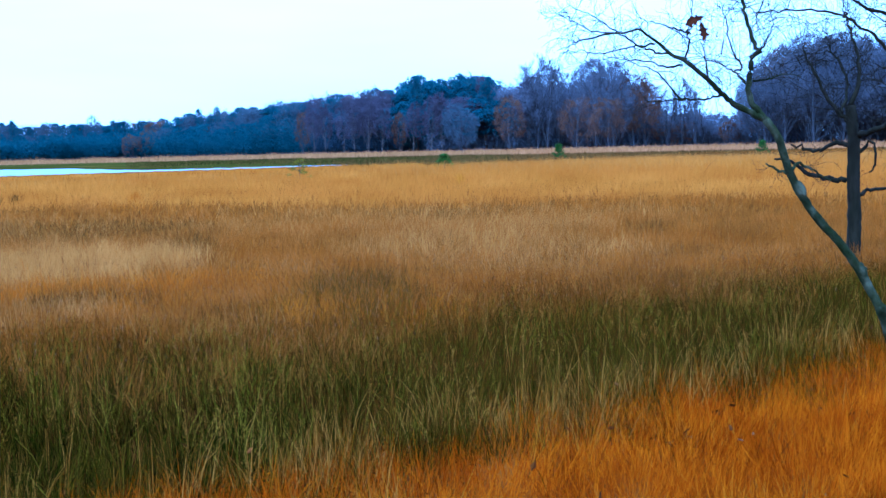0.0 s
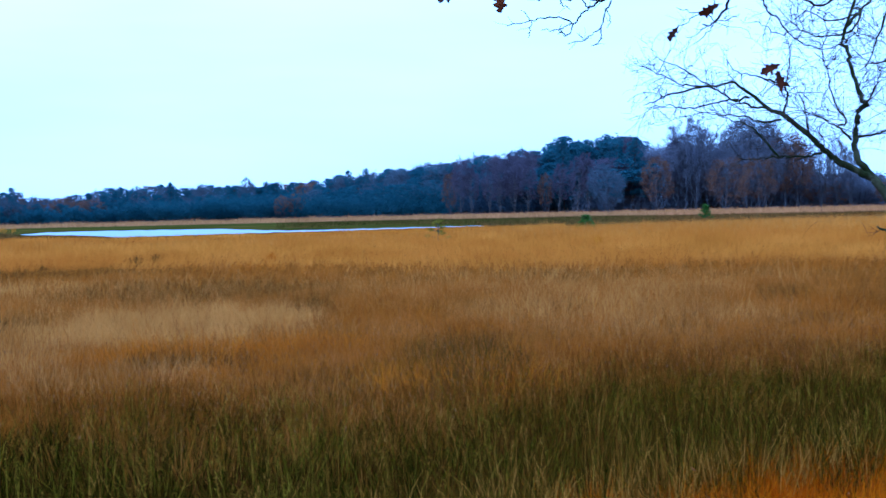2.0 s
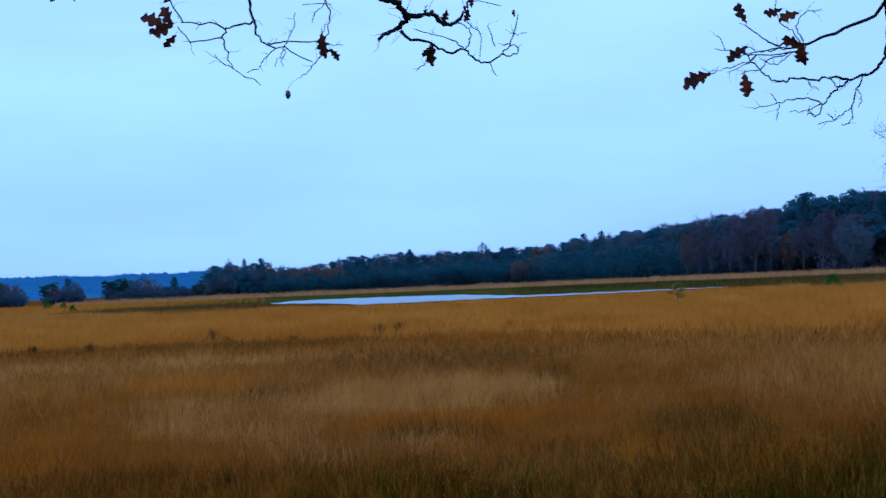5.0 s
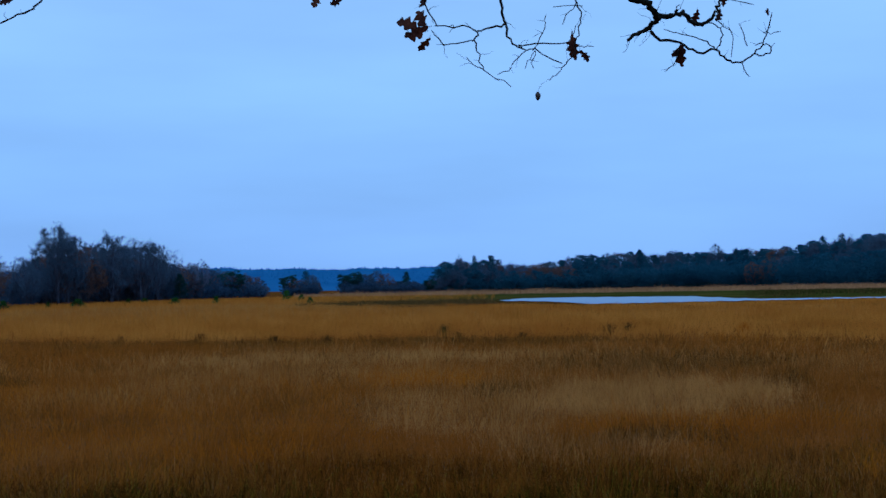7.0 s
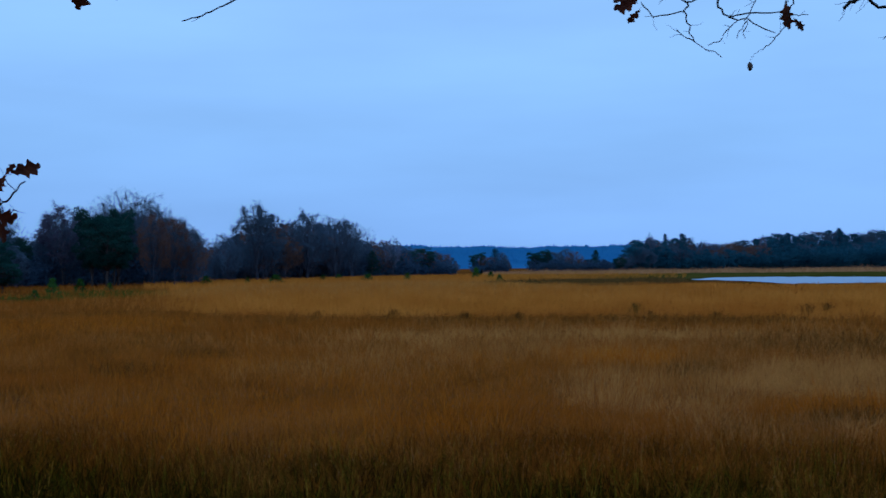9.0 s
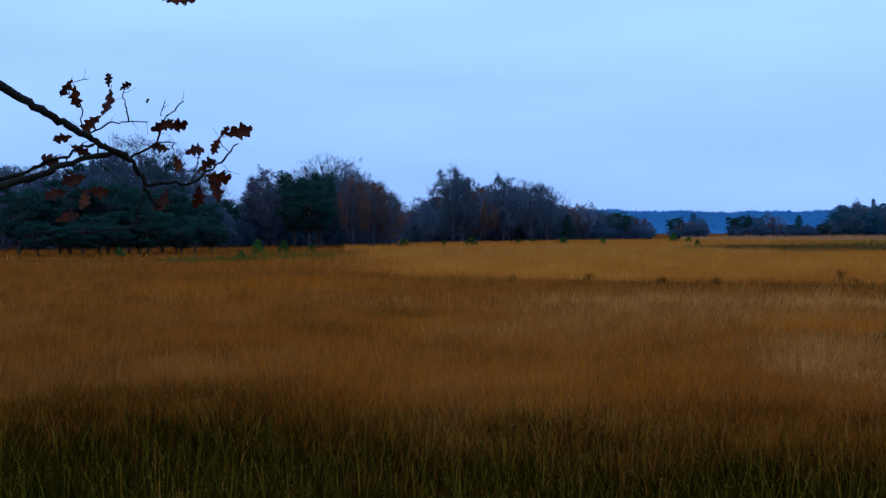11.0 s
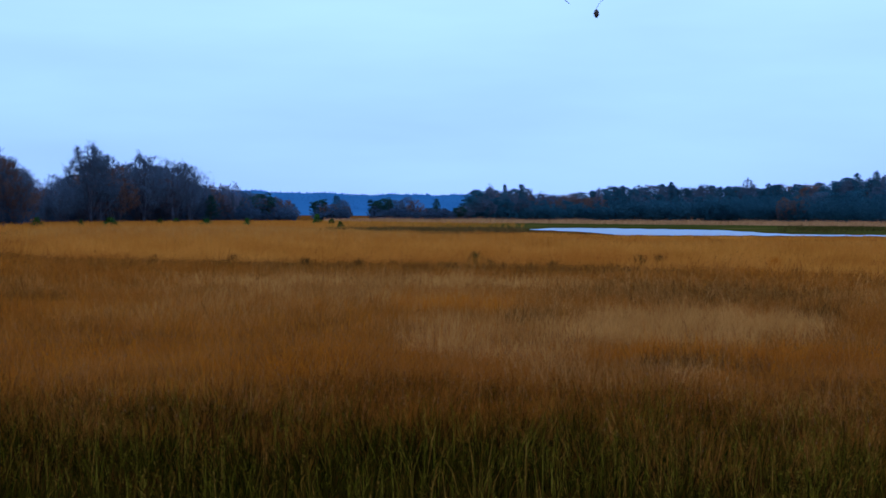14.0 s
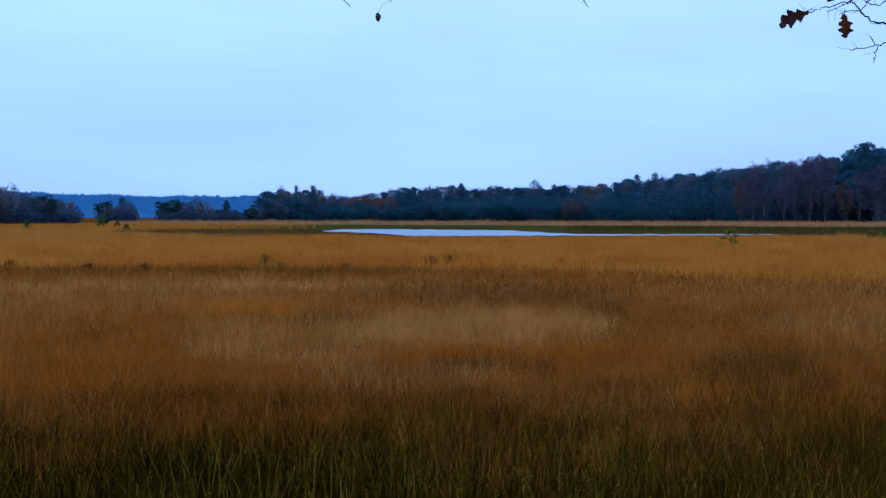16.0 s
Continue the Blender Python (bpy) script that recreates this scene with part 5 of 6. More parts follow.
birch_limb([(1.54, 8.50, 2.12), (1.43, 8.49, 2.15), (1.33, 8.48, 2.18), (1.20, 8.48, 2.17), (1.06, 8.47, 2.14), (0.93, 8.46, 2.17), (0.80, 8.44, 2.15)], 0.0080, 0.0020, 10, 0.25)
birch_limb([(1.61, 8.49, 2.06), (1.50, 8.47, 2.05), (1.35, 8.46, 2.09), (1.22, 8.44, 2.10), (1.08, 8.42, 2.13)], 0.0080, 0.0020, 10, 0.25)
birch_limb([(1.84, 8.44, 1.85), (1.74, 8.43, 1.83), (1.59, 8.42, 1.83), (1.48, 8.40, 1.82), (1.34, 8.38, 1.83)], 0.0080, 0.0020, 10, 0.25)
birch_limb([(1.60, 8.49, 1.83), (1.52, 8.47, 1.92), (1.45, 8.44, 2.00), (1.32, 8.42, 2.06), (1.22, 8.40, 2.09)], 0.0080, 0.0020, 10, 0.25)
birch_limb([(2.01, 8.41, 1.92), (1.92, 8.39, 2.00), (1.85, 8.37, 2.04), (1.77, 8.34, 2.07), (1.64, 8.33, 2.06)], 0.0080, 0.0020, 10, 0.25)
birch_limb([(1.93, 8.42, 2.00), (1.97, 8.38, 2.04), (1.91, 8.37, 2.14), (1.87, 8.34, 2.27), (1.85, 8.32, 2.37), (1.78, 8.30, 2.44)], 0.0080, 0.0020, 10, 0.25)
birch_limb([(2.05, 8.40, 2.10), (2.10, 8.33, 2.16), (2.14, 8.27, 2.26), (2.15, 8.22, 2.34)], 0.0080, 0.0020, 10, 0.25)
birch_limb([(2.05, 8.40, 1.94), (2.14, 8.32, 1.95), (2.21, 8.25, 1.97), (2.30, 8.18, 1.96)], 0.0080, 0.0020, 10, 0.25)
birch_limb([(1.77, 8.46, 1.94), (1.74, 8.39, 2.10), (1.69, 8.32, 2.21)], 0.0080, 0.0020, 10, 0.25)
birch_limb([(1.66, 8.48, 2.26), (1.57, 8.44, 2.29), (1.42, 8.42, 2.33), (1.30, 8.39, 2.37)], 0.0080, 0.0020, 10, 0.25)
birch_limb([(1.21, 8.55, 2.28), (0.99, 8.53, 2.25), (0.88, 8.49, 2.21), (0.78, 8.44, 2.17)], 0.0080, 0.0020, 10, 0.25)
birch_limb([(2.36, 8.58, 1.30), (2.29, 8.70, 1.35), (2.24, 8.81, 1.39)], 0.012, 0.006, 3, 0.15)
birch_limb([(2.36, 8.58, 1.35), (2.43, 8.69, 1.39), (2.57, 8.79, 1.33), (2.71, 8.89, 1.26)], 0.012, 0.006, 3, 0.15)
# drooping upper shoots with a curtain of fine twigs
birch_limb([(2.01, 8.56, 2.61), (2.15, 8.75, 2.75), (2.12, 8.95, 2.64), (1.91, 9.0, 2.62), (1.77, 9.05, 2.72)], 0.010, 0.003, 26, 0.34)
birch_limb([(2.08, 8.45, 3.0), (2.3, 8.8, 2.95), (2.2, 8.95, 2.78), (2.02, 9.0, 2.72), (1.86, 9.05, 2.80)], 0.010, 0.003, 26, 0.34)
birch_limb([(2.2, 8.3, 3.4), (2.42, 8.7, 3.2), (2.36, 8.95, 2.8), (2.28, 9.0, 2.55), (2.2, 9.02, 2.34)], 0.011, 0.003, 26, 0.32)
birch_limb([(2.15, 8.4, 3.2), (2.5, 8.7, 2.95), (2.48, 8.95, 2.65), (2.44, 9.0, 2.45)], 0.011, 0.003, 22, 0.32)
for x, y, z, r in ((2.905, 8.455, 0.40, 0.037), (2.77, 8.47, 0.67, 0.035), (2.375, 8.50, 1.22, 0.031)):
    at, along = np.array((x + 0.014, y - 0.006, z)) - birch.foot, unit((-0.42, 0.02, 0.9))
    bulge = Soup()
    bulge.tube([at + along * (k - 3) * 0.019 for k in range(7)], r, r, 10)
    rings = bulge.v[0].reshape(7, 10, 3)
    for k, f in enumerate((0.66, 0.84, 1.0, 1.08, 1.02, 0.86, 0.66)):
        mid = rings[k].mean(0)
        rings[k] = mid + (rings[k] - mid) * f * (1 + 0.10 * rng.normal(size=(10, 1)))
    part("knot", bulge.mesh("knot", M_BIRCHB, True), birch.root, "swollen knot in the bark")
birch.finish()

# small bare oak in the grass
oak = Tree("bare_oak", (5.22, 16.17, 0.0), M_OAKB, M_TWIG, label="small bare oak with dark trunk and crooked branches", category="tree")


def oak_limb(points, r0, r1, twigs=8, length=0.7, name="limb"):
    oak.limb(points, r0, r1, name, twigs, length, 0.02, 3, 8, 0.014, 0.03, 0.0055)


oak_limb([(5.22, 16.17, -0.1), (5.22, 16.17, 0.16), (5.23, 16.17, 0.48), (5.22, 16.17, 0.97), (5.22, 16.17, 1.40), (5.21, 16.18, 1.64), (5.18, 16.19, 1.96)], 0.100, 0.070, 0, 0, "trunk")
oak_limb([(5.14, 16.20, 1.01), (4.88, 16.28, 1.04), (4.62, 16.36, 1.17), (4.45, 16.40, 1.28), (4.29, 16.44, 1.30)], 0.0384, 0.0144, 4, 0.35)
oak_limb([(5.18, 16.19, 1.45), (5.02, 16.24, 1.49), (4.85, 16.29, 1.41), (4.69, 16.34, 1.43), (4.49, 16.39, 1.48)], 0.0336, 0.0144, 4, 0.35)
oak_limb([(5.21, 16.18, 1.64), (5.08, 16.22, 1.86), (4.92, 16.27, 2.04), (4.76, 16.31, 2.40), (4.63, 16.35, 2.68)], 0.0368, 0.0090, 34, 0.75)
oak_limb([(5.24, 16.17, 1.57), (5.40, 15.90, 1.65), (5.59, 15.63, 1.79), (5.76, 15.35, 2.01), (5.98, 15.05, 2.12), (6.30, 14.70, 2.13)], 0.0414, 0.0120, 34, 0.75)
oak_limb([(5.28, 16.15, 0.83), (5.46, 16.09, 0.89), (5.72, 16.01, 0.93), (5.84, 15.96, 0.98)], 0.0288, 0.0108, 4, 0.35)
oak_limb([(5.27, 16.16, 1.36), (5.44, 16.10, 1.50), (5.47, 16.09, 1.25), (5.40, 16.12, 1.11)], 0.0240, 0.0108, 4, 0.35)
oak_limb([(5.18, 16.19, 1.96), (5.33, 16.31, 2.31), (5.32, 16.49, 2.75), (5.24, 16.69, 3.19)], 0.0322, 0.0090, 34, 0.75)
oak_limb([(5.08, 16.22, 1.86), (5.25, 16.51, 2.25), (5.16, 16.89, 2.71), (5.18, 17.23, 2.96)], 0.0230, 0.0060, 34, 0.75)
oak.finish()

# pale-footed birch farther out on the heath
farbirch = Tree("heath_birch", (12.8, 33.9, 0.0), M_WHITEB, M_BTWIG, label="lone bare birch with white lower trunk on the heath", category="tree")
farbirch.limb([(12.8, 33.9, -0.1), (12.79, 33.9, 0.4), (12.77, 33.9, 0.85)], 0.100, 0.094, "trunk")
farbirch.bark = M_OAKB
farbirch.limb([(12.77, 33.9, 0.83), (12.72, 33.9, 1.5), (12.6, 33.9, 2.6), (12.75, 33.9, 4.2), (12.6, 33.8, 6.5)], 0.094, 0.03, "stem", 26, 1.3, 0.05, 3, 8, 0.02, 0.05, 0.014)
for a in range(9):
    q = a * 2.4
    farbirch.limb([(12.7, 33.9, 1.6 + a * 0.5), (12.7 + 0.7 * math.cos(q), 33.9 + 0.7 * math.sin(q), 2.3 + a * 0.5), (12.7 + 1.6 * math.cos(q), 33.9 + 1.6 * math.sin(q), 2.7 + a * 0.55)],
                  0.03, 0.010, "limb", 14, 1.0, 0.04, 2, 6, 0.02, 0.05, 0.014)
farbirch.finish()

# oak beside the bank with limbs reaching over it
side_oak = Tree("bank_oak", (5.7, 8.2, 0.0), M_OAKB, M_TWIG, label="oak at the bank with long mossy bare limbs", category="tree")
side_oak.limb([(5.7, 8.2, -0.1), (5.65, 8.25, 1.0), (5.7, 8.2, 2.2), (5.6, 8.3, 3.6), (5.8, 8.2, 5.4)], 0.19, 0.09, "trunk")
side_oak.limb([(5.66, 8.25, 2.0), (4.9, 8.7, 2.3), (4.12, 9.10, 2.39)], 0.05, 0.030)
side_oak.limb([(5.66, 8.25, 1.7), (4.9, 8.75, 1.9), (4.12, 9.10, 2.05)], 0.055, 0.036)
for a in range(6):
    q = a * 1.1 - 1.6
    side_oak.limb([(5.65, 8.25, 3.0 + a * 0.35), (5.7 + 1.0 * math.cos(q), 8.2 + 1.0 * math.sin(q), 3.8 + a * 0.4), (5.7 + 2.2 * math.cos(q), 8.2 + 2.2 * math.sin(q), 4.6 + a * 0.4)], 0.05, 0.012, "limb", 8, 0.6, 0, 2)
side_oak.limb([(4.12, 9.10, 2.39), (3.68, 9.29, 2.29), (3.51, 9.36, 2.32), (3.33, 9.42, 2.43), (3.12, 9.50, 2.52), (3.01, 9.53, 2.62)], 0.0240, 0.0080, "limb", 12, 0.35, 0.0, 2, 7, 0.006, 0.05, 0.003)
side_oak.limb([(4.12, 9.10, 2.05), (3.68, 9.29, 2.07), (3.44, 9.39, 2.09), (3.26, 9.45, 2.06)], 0.0280, 0.0112, "limb", 12, 0.35, 0.0, 2, 7, 0.006, 0.05, 0.003)
side_oak.limb([(3.35, 9.42, 2.13), (3.26, 9.45, 2.23), (3.15, 9.49, 2.34), (2.99, 9.54, 2.46), (2.78, 9.60, 2.51), (2.51, 9.67, 2.51), (2.39, 9.70, 2.51)], 0.0140, 0.0048, "limb", 12, 0.35, 0.0, 2, 7, 0.006, 0.05, 0.003)
side_oak.limb([(3.68, 9.29, 2.29), (3.58, 9.33, 2.43), (3.44, 9.39, 2.52), (3.26, 9.45, 2.61)], 0.0100, 0.0032, "limb", 12, 0.35, 0.0, 2, 7, 0.006, 0.05, 0.003)
side_oak.limb([(3.40, 8.87, 2.05), (3.27, 8.92, 2.24), (3.23, 8.93, 2.39), (3.25, 8.92, 2.54)], 0.0080, 0.0032, "limb", 12, 0.35, 0.0, 2, 7, 0.006, 0.05, 0.003)
side_oak.finish()

# oak overhead: its limbs hang over the walker's stand
over = Tree("overhanging_oak", (-5.6, 0.6, 0.0), M_OAKB, M_TWIG, label="oak with bare crooked branches and a few withered leaves", category="tree")
over.limb([(-5.6, 0.6, -0.1), (-5.65, 0.6, 0.9), (-5.55, 0.65, 2.0), (-5.6, 0.6, 3.4), (-5.4, 0.5, 5.2), (-5.5, 0.6, 6.6)], 0.24, 0.09, "trunk")
over.limb([(-5.55, 0.65, 2.3), (-4.2, 2.2, 3.4), (-2.4, 3.6, 3.7), (-0.6, 4.6, 3.6), (0.8, 5.5, 3.5), (1.5, 6.3, 3.7)], 0.10, 0.02)
for a in range(7):
    q = a * 0.95 + 1.4
    over.limb([(-5.55, 0.6, 3.6 + a * 0.3), (-5.5 + 1.2 * math.cos(q), 0.6 + 1.2 * math.sin(q), 4.5 + a * 0.35), (-5.5 + 2.6 * math.cos(q), 0.6 + 2.6 * math.sin(q), 5.2 + a * 0.4)], 0.06, 0.012, "limb", 8, 0.7, 0, 2)
# short drops from the big limb to the hanging sprays
over.limb([(-1.7, 4.0, 3.68), (-1.45, 4.05, 3.1), (-1.35, 4.09, 2.68)], 0.012, 0.006)
over.limb([(-1.3, 4.25, 3.66), (-1.12, 4.12, 3.0), (-1.09, 4.10, 2.61)], 0.008, 0.004)
over.limb([(-1.9, 3.9, 3.7), (-1.25, 4.25, 3.0), (-1.06, 4.33, 2.65)], 0.020, 0.014)
over.limb([(0.2, 5.1, 3.56), (0.55, 5.08, 3.0), (0.62, 5.05, 2.49)], 0.010, 0.006)
over.limb([(0.9, 5.55, 3.5), (1.0, 5.2, 3.1), (0.58, 4.99, 2.48)], 0.010, 0.006)
over.limb([(0.75, 5.45, 3.5), (0.95, 5.6, 3.0), (1.02, 5.62, 2.58)], 0.012, 0.007)
over.limb([(-2.3, 3.65, 3.7), (-2.5, 3.55, 3.1), (-2.61, 3.45, 2.71)], 0.008, 0.004)
over.limb([(-1.9, 3.9, 3.7), (-1.6, 3.87, 3.1), (-1.53, 3.89, 2.60)], 0.006, 0.003)
over.limb([(-2.4, 3.6, 3.7), (-2.3, 3.1, 3.2), (-2.42, 2.84, 2.74)], 0.007, 0.003)
over.limb([(-2.6, 3.4, 3.68), (-2.65, 2.9, 3.15), (-2.80, 2.66, 2.70)], 0.007, 0.003)
over.limb([(-5.5, 0.7, 2.5), (-4.4, 1.4, 2.35), (-3.49, 2.01, 2.13)], 0.035, 0.016)
over.limb([(-5.55, 0.65, 1.9), (-4.6, 1.5, 1.6), (-3.67, 2.09, 1.72)], 0.03, 0.0135)
over.limb([(-4.6, 1.5, 1.65), (-4.0, 2.0, 1.72), (-3.67, 2.32, 1.82)], 0.012, 0.007)
over.twig([(-1.35, 4.09, 2.68), (-1.34, 4.10, 2.57), (-1.33, 4.10, 2.49), (-1.32, 4.11, 2.45), (-1.29, 4.12, 2.41), (-1.24, 4.14, 2.40), (-1.17, 4.18, 2.36)], 0.0054, 0.0018, 3, 0.05)
over.twig([(-1.33, 4.10, 2.49), (-1.37, 4.08, 2.48), (-1.41, 4.07, 2.47), (-1.43, 4.05, 2.48), (-1.53, 4.01, 2.49)], 0.0036, 0.0022, 3, 0.05)
over.twig([(-1.53, 4.01, 2.49), (-1.53, 3.95, 2.53), (-1.53, 3.89, 2.60)], 0.0027, 0.0018, 3, 0.05)
over.twig([(-1.41, 4.07, 2.47), (-1.42, 4.06, 2.44), (-1.49, 4.03, 2.43), (-1.51, 4.01, 2.43), (-1.54, 4.00, 2.47)], 0.0027, 0.0018, 3, 0.05)
over.twig([(-1.42, 4.06, 2.44), (-1.41, 4.07, 2.39), (-1.39, 4.07, 2.34), (-1.32, 4.11, 2.29)], 0.0027, 0.0014, 3, 0.05)
over.twig([(-1.39, 4.07, 2.34), (-1.42, 4.06, 2.36), (-1.44, 4.05, 2.38)], 0.0018, 0.0014, 3, 0.05)
over.twig([(-1.29, 4.12, 2.42), (-1.24, 4.14, 2.42), (-1.15, 4.18, 2.42), (-1.13, 4.19, 2.44), (-1.12, 4.19, 2.47)], 0.0027, 0.0014, 3, 0.05)
over.twig([(-1.27, 4.13, 2.40), (-1.31, 4.12, 2.36), (-1.35, 4.10, 2.33)], 0.0018, 0.0014, 3, 0.05)
over.twig([(-1.25, 4.14, 2.40), (-1.21, 4.16, 2.47), (-1.21, 4.16, 2.51)], 0.0018, 0.0014, 3, 0.05)
over.twig([(-1.24, 4.14, 2.40), (-1.27, 4.13, 2.35)], 0.0014, 0.0014, 1, 0.05)
over.twig([(-1.24, 4.14, 2.40), (-1.25, 4.14, 2.35)], 0.0014, 0.0014, 1, 0.05)
over.twig([(-1.09, 4.10, 2.61), (-1.08, 4.10, 2.54), (-1.07, 4.11, 2.49), (-1.08, 4.11, 2.43), (-1.10, 4.10, 2.36), (-1.13, 4.08, 2.32), (-1.16, 4.07, 2.29)], 0.0027, 0.0014, 3, 0.05)
over.twig([(-1.15, 4.08, 2.52), (-1.07, 4.11, 2.52)], 0.0014, 0.0014, 1, 0.05)
over.twig([(-1.08, 4.10, 2.53), (-1.12, 4.09, 2.47)], 0.0014, 0.0014, 1, 0.05)
over.twig([(-1.08, 4.10, 2.39), (-1.04, 4.12, 2.39)], 0.0014, 0.0014, 1, 0.05)
over.twig([(-1.16, 4.07, 2.29), (-1.19, 4.06, 2.27), (-1.20, 4.06, 2.25)], 0.0006, 0.0006, 0)
over.limb([(-1.06, 4.33, 2.65), (-0.99, 4.37, 2.58), (-0.95, 4.40, 2.57), (-0.93, 4.43, 2.54), (-0.92, 4.45, 2.53), (-0.87, 4.49, 2.54), (-0.85, 4.51, 2.54), (-0.83, 4.54, 2.51), (-0.80, 4.56, 2.51), (-0.77, 4.59, 2.54), (-0.76, 4.61, 2.58), (-0.74, 4.64, 2.64)], 0.0133, 0.0029, "branch", 8, 0.09, 0.0, 1, 8, 0.004, 0.08, 0.0013)
over.limb([(-0.93, 4.48, 2.54), (-0.95, 4.47, 2.51), (-0.98, 4.46, 2.49), (-1.03, 4.44, 2.46)], 0.0095, 0.0057, "branch", 8, 0.09, 0.0, 1, 8, 0.004, 0.08, 0.0013)
over.twig([(-0.96, 4.47, 2.49), (-0.93, 4.50, 2.46), (-0.88, 4.54, 2.45), (-0.83, 4.58, 2.42), (-0.78, 4.62, 2.43), (-0.75, 4.65, 2.40), (-0.71, 4.68, 2.39), (-0.67, 4.71, 2.42), (-0.64, 4.74, 2.47), (-0.62, 4.77, 2.56)], 0.0057, 0.0019, 3, 0.05)
over.twig([(-0.68, 4.76, 2.43), (-0.65, 4.77, 2.42), (-0.62, 4.77, 2.44), (-0.64, 4.77, 2.46), (-0.67, 4.76, 2.46)], 0.0029, 0.0019, 3, 0.05)
over.twig([(-0.78, 4.63, 2.43), (-0.76, 4.63, 2.47), (-0.77, 4.63, 2.51), (-0.81, 4.62, 2.53)], 0.0024, 0.0019, 3, 0.05)
over.twig([(-0.78, 4.63, 2.43), (-0.82, 4.62, 2.47), (-0.89, 4.60, 2.49), (-0.94, 4.58, 2.51)], 0.0024, 0.0014, 3, 0.05)
over.twig([(-0.77, 4.63, 2.53), (-0.73, 4.64, 2.49), (-0.73, 4.64, 2.41)], 0.0019, 0.0014, 3, 0.05)
over.twig([(-0.68, 4.66, 2.44), (-0.70, 4.65, 2.51)], 0.0019, 0.0014, 1, 0.05)
over.twig([(-0.70, 4.65, 2.39), (-0.68, 4.66, 2.34)], 0.0019, 0.0014, 1, 0.05)
over.twig([(-0.89, 4.59, 2.46), (-0.91, 4.59, 2.40), (-0.94, 4.58, 2.37)], 0.0024, 0.0014, 3, 0.05)
over.twig([(-0.65, 4.77, 2.50), (-0.60, 4.78, 2.50)], 0.0015, 0.0014, 1, 0.05)
over.twig([(-0.75, 4.64, 2.60), (-0.66, 4.66, 2.58)], 0.0019, 0.0014, 1, 0.05)
over.twig([(-0.88, 4.49, 2.55), (-0.87, 4.50, 2.57)], 0.0029, 0.0019, 1, 0.05)
over.twig([(0.62, 5.05, 2.49), (0.61, 5.04, 2.37), (0.60, 5.02, 2.33), (0.57, 5.01, 2.30), (0.54, 5.00, 2.28), (0.48, 4.98, 2.27), (0.42, 4.97, 2.28), (0.37, 4.95, 2.27), (0.30, 4.94, 2.28), (0.27, 4.92, 2.27), (0.23, 4.91, 2.28), (0.21, 4.89, 2.30), (0.18, 4.87, 2.33), (0.16, 4.86, 2.35), (0.15, 4.84, 2.38)], 0.0060, 0.0020, 3, 0.05)
over.twig([(0.48, 4.95, 2.26), (0.45, 4.95, 2.24), (0.42, 4.95, 2.22), (0.40, 4.95, 2.19), (0.35, 4.95, 2.21), (0.28, 4.95, 2.21), (0.24, 4.95, 2.20), (0.17, 4.95, 2.19)], 0.0040, 0.0014, 3, 0.05)
over.twig([(0.40, 4.95, 2.19), (0.38, 4.95, 2.15), (0.36, 4.95, 2.15), (0.34, 4.95, 2.16), (0.35, 4.95, 2.18)], 0.0025, 0.0014, 3, 0.05)
over.twig([(0.39, 4.95, 2.19), (0.34, 4.95, 2.17), (0.29, 4.95, 2.17)], 0.0020, 0.0014, 1, 0.05)
over.twig([(0.54, 4.95, 2.28), (0.51, 4.95, 2.23), (0.49, 4.95, 2.17), (0.49, 4.95, 2.14), (0.48, 4.95, 2.12), (0.46, 4.95, 2.11)], 0.0030, 0.0014, 3, 0.05)
over.twig([(0.49, 4.95, 2.17), (0.46, 4.95, 2.15), (0.43, 4.95, 2.13), (0.38, 4.95, 2.12)], 0.0022, 0.0014, 3, 0.05)
over.twig([(0.43, 4.95, 2.13), (0.41, 4.95, 2.15)], 0.0016, 0.0014, 1, 0.05)
over.twig([(0.51, 4.95, 2.23), (0.52, 4.95, 2.19), (0.51, 4.95, 2.17)], 0.0020, 0.0014, 1, 0.05)
over.twig([(0.42, 4.95, 2.28), (0.44, 4.95, 2.25), (0.45, 4.95, 2.24)], 0.0025, 0.0020, 1, 0.05)
over.twig([(0.35, 4.95, 2.27), (0.36, 4.95, 2.25), (0.38, 4.95, 2.24)], 0.0020, 0.0014, 1, 0.05)
over.twig([(0.25, 4.95, 2.20), (0.24, 4.95, 2.17), (0.24, 4.95, 2.15)], 0.0018, 0.0014, 1, 0.05)
over.twig([(0.24, 4.95, 2.20), (0.23, 4.95, 2.23)], 0.0016, 0.0014, 1, 0.05)
over.twig([(0.58, 4.99, 2.48), (0.45, 4.96, 2.43), (0.36, 4.93, 2.40), (0.32, 4.90, 2.39), (0.30, 4.87, 2.39), (0.25, 4.84, 2.39), (0.21, 4.81, 2.41), (0.16, 4.78, 2.45)], 0.0060, 0.0018, 3, 0.05)
over.twig([(0.32, 4.84, 2.37), (0.22, 4.84, 2.37), (0.14, 4.83, 2.36)], 0.0030, 0.0016, 1, 0.05)
over.twig([(0.30, 4.79, 2.35), (0.18, 4.78, 2.35), (0.13, 4.78, 2.36), (0.06, 4.78, 2.38)], 0.0025, 0.0014, 3, 0.05)
over.twig([(0.30, 4.79, 2.36), (0.25, 4.79, 2.36), (0.20, 4.79, 2.36), (0.16, 4.78, 2.38)], 0.0025, 0.0015, 3, 0.05)
over.twig([(0.32, 4.79, 2.35), (0.23, 4.79, 2.33), (0.20, 4.79, 2.30), (0.14, 4.78, 2.29)], 0.0025, 0.0014, 3, 0.05)
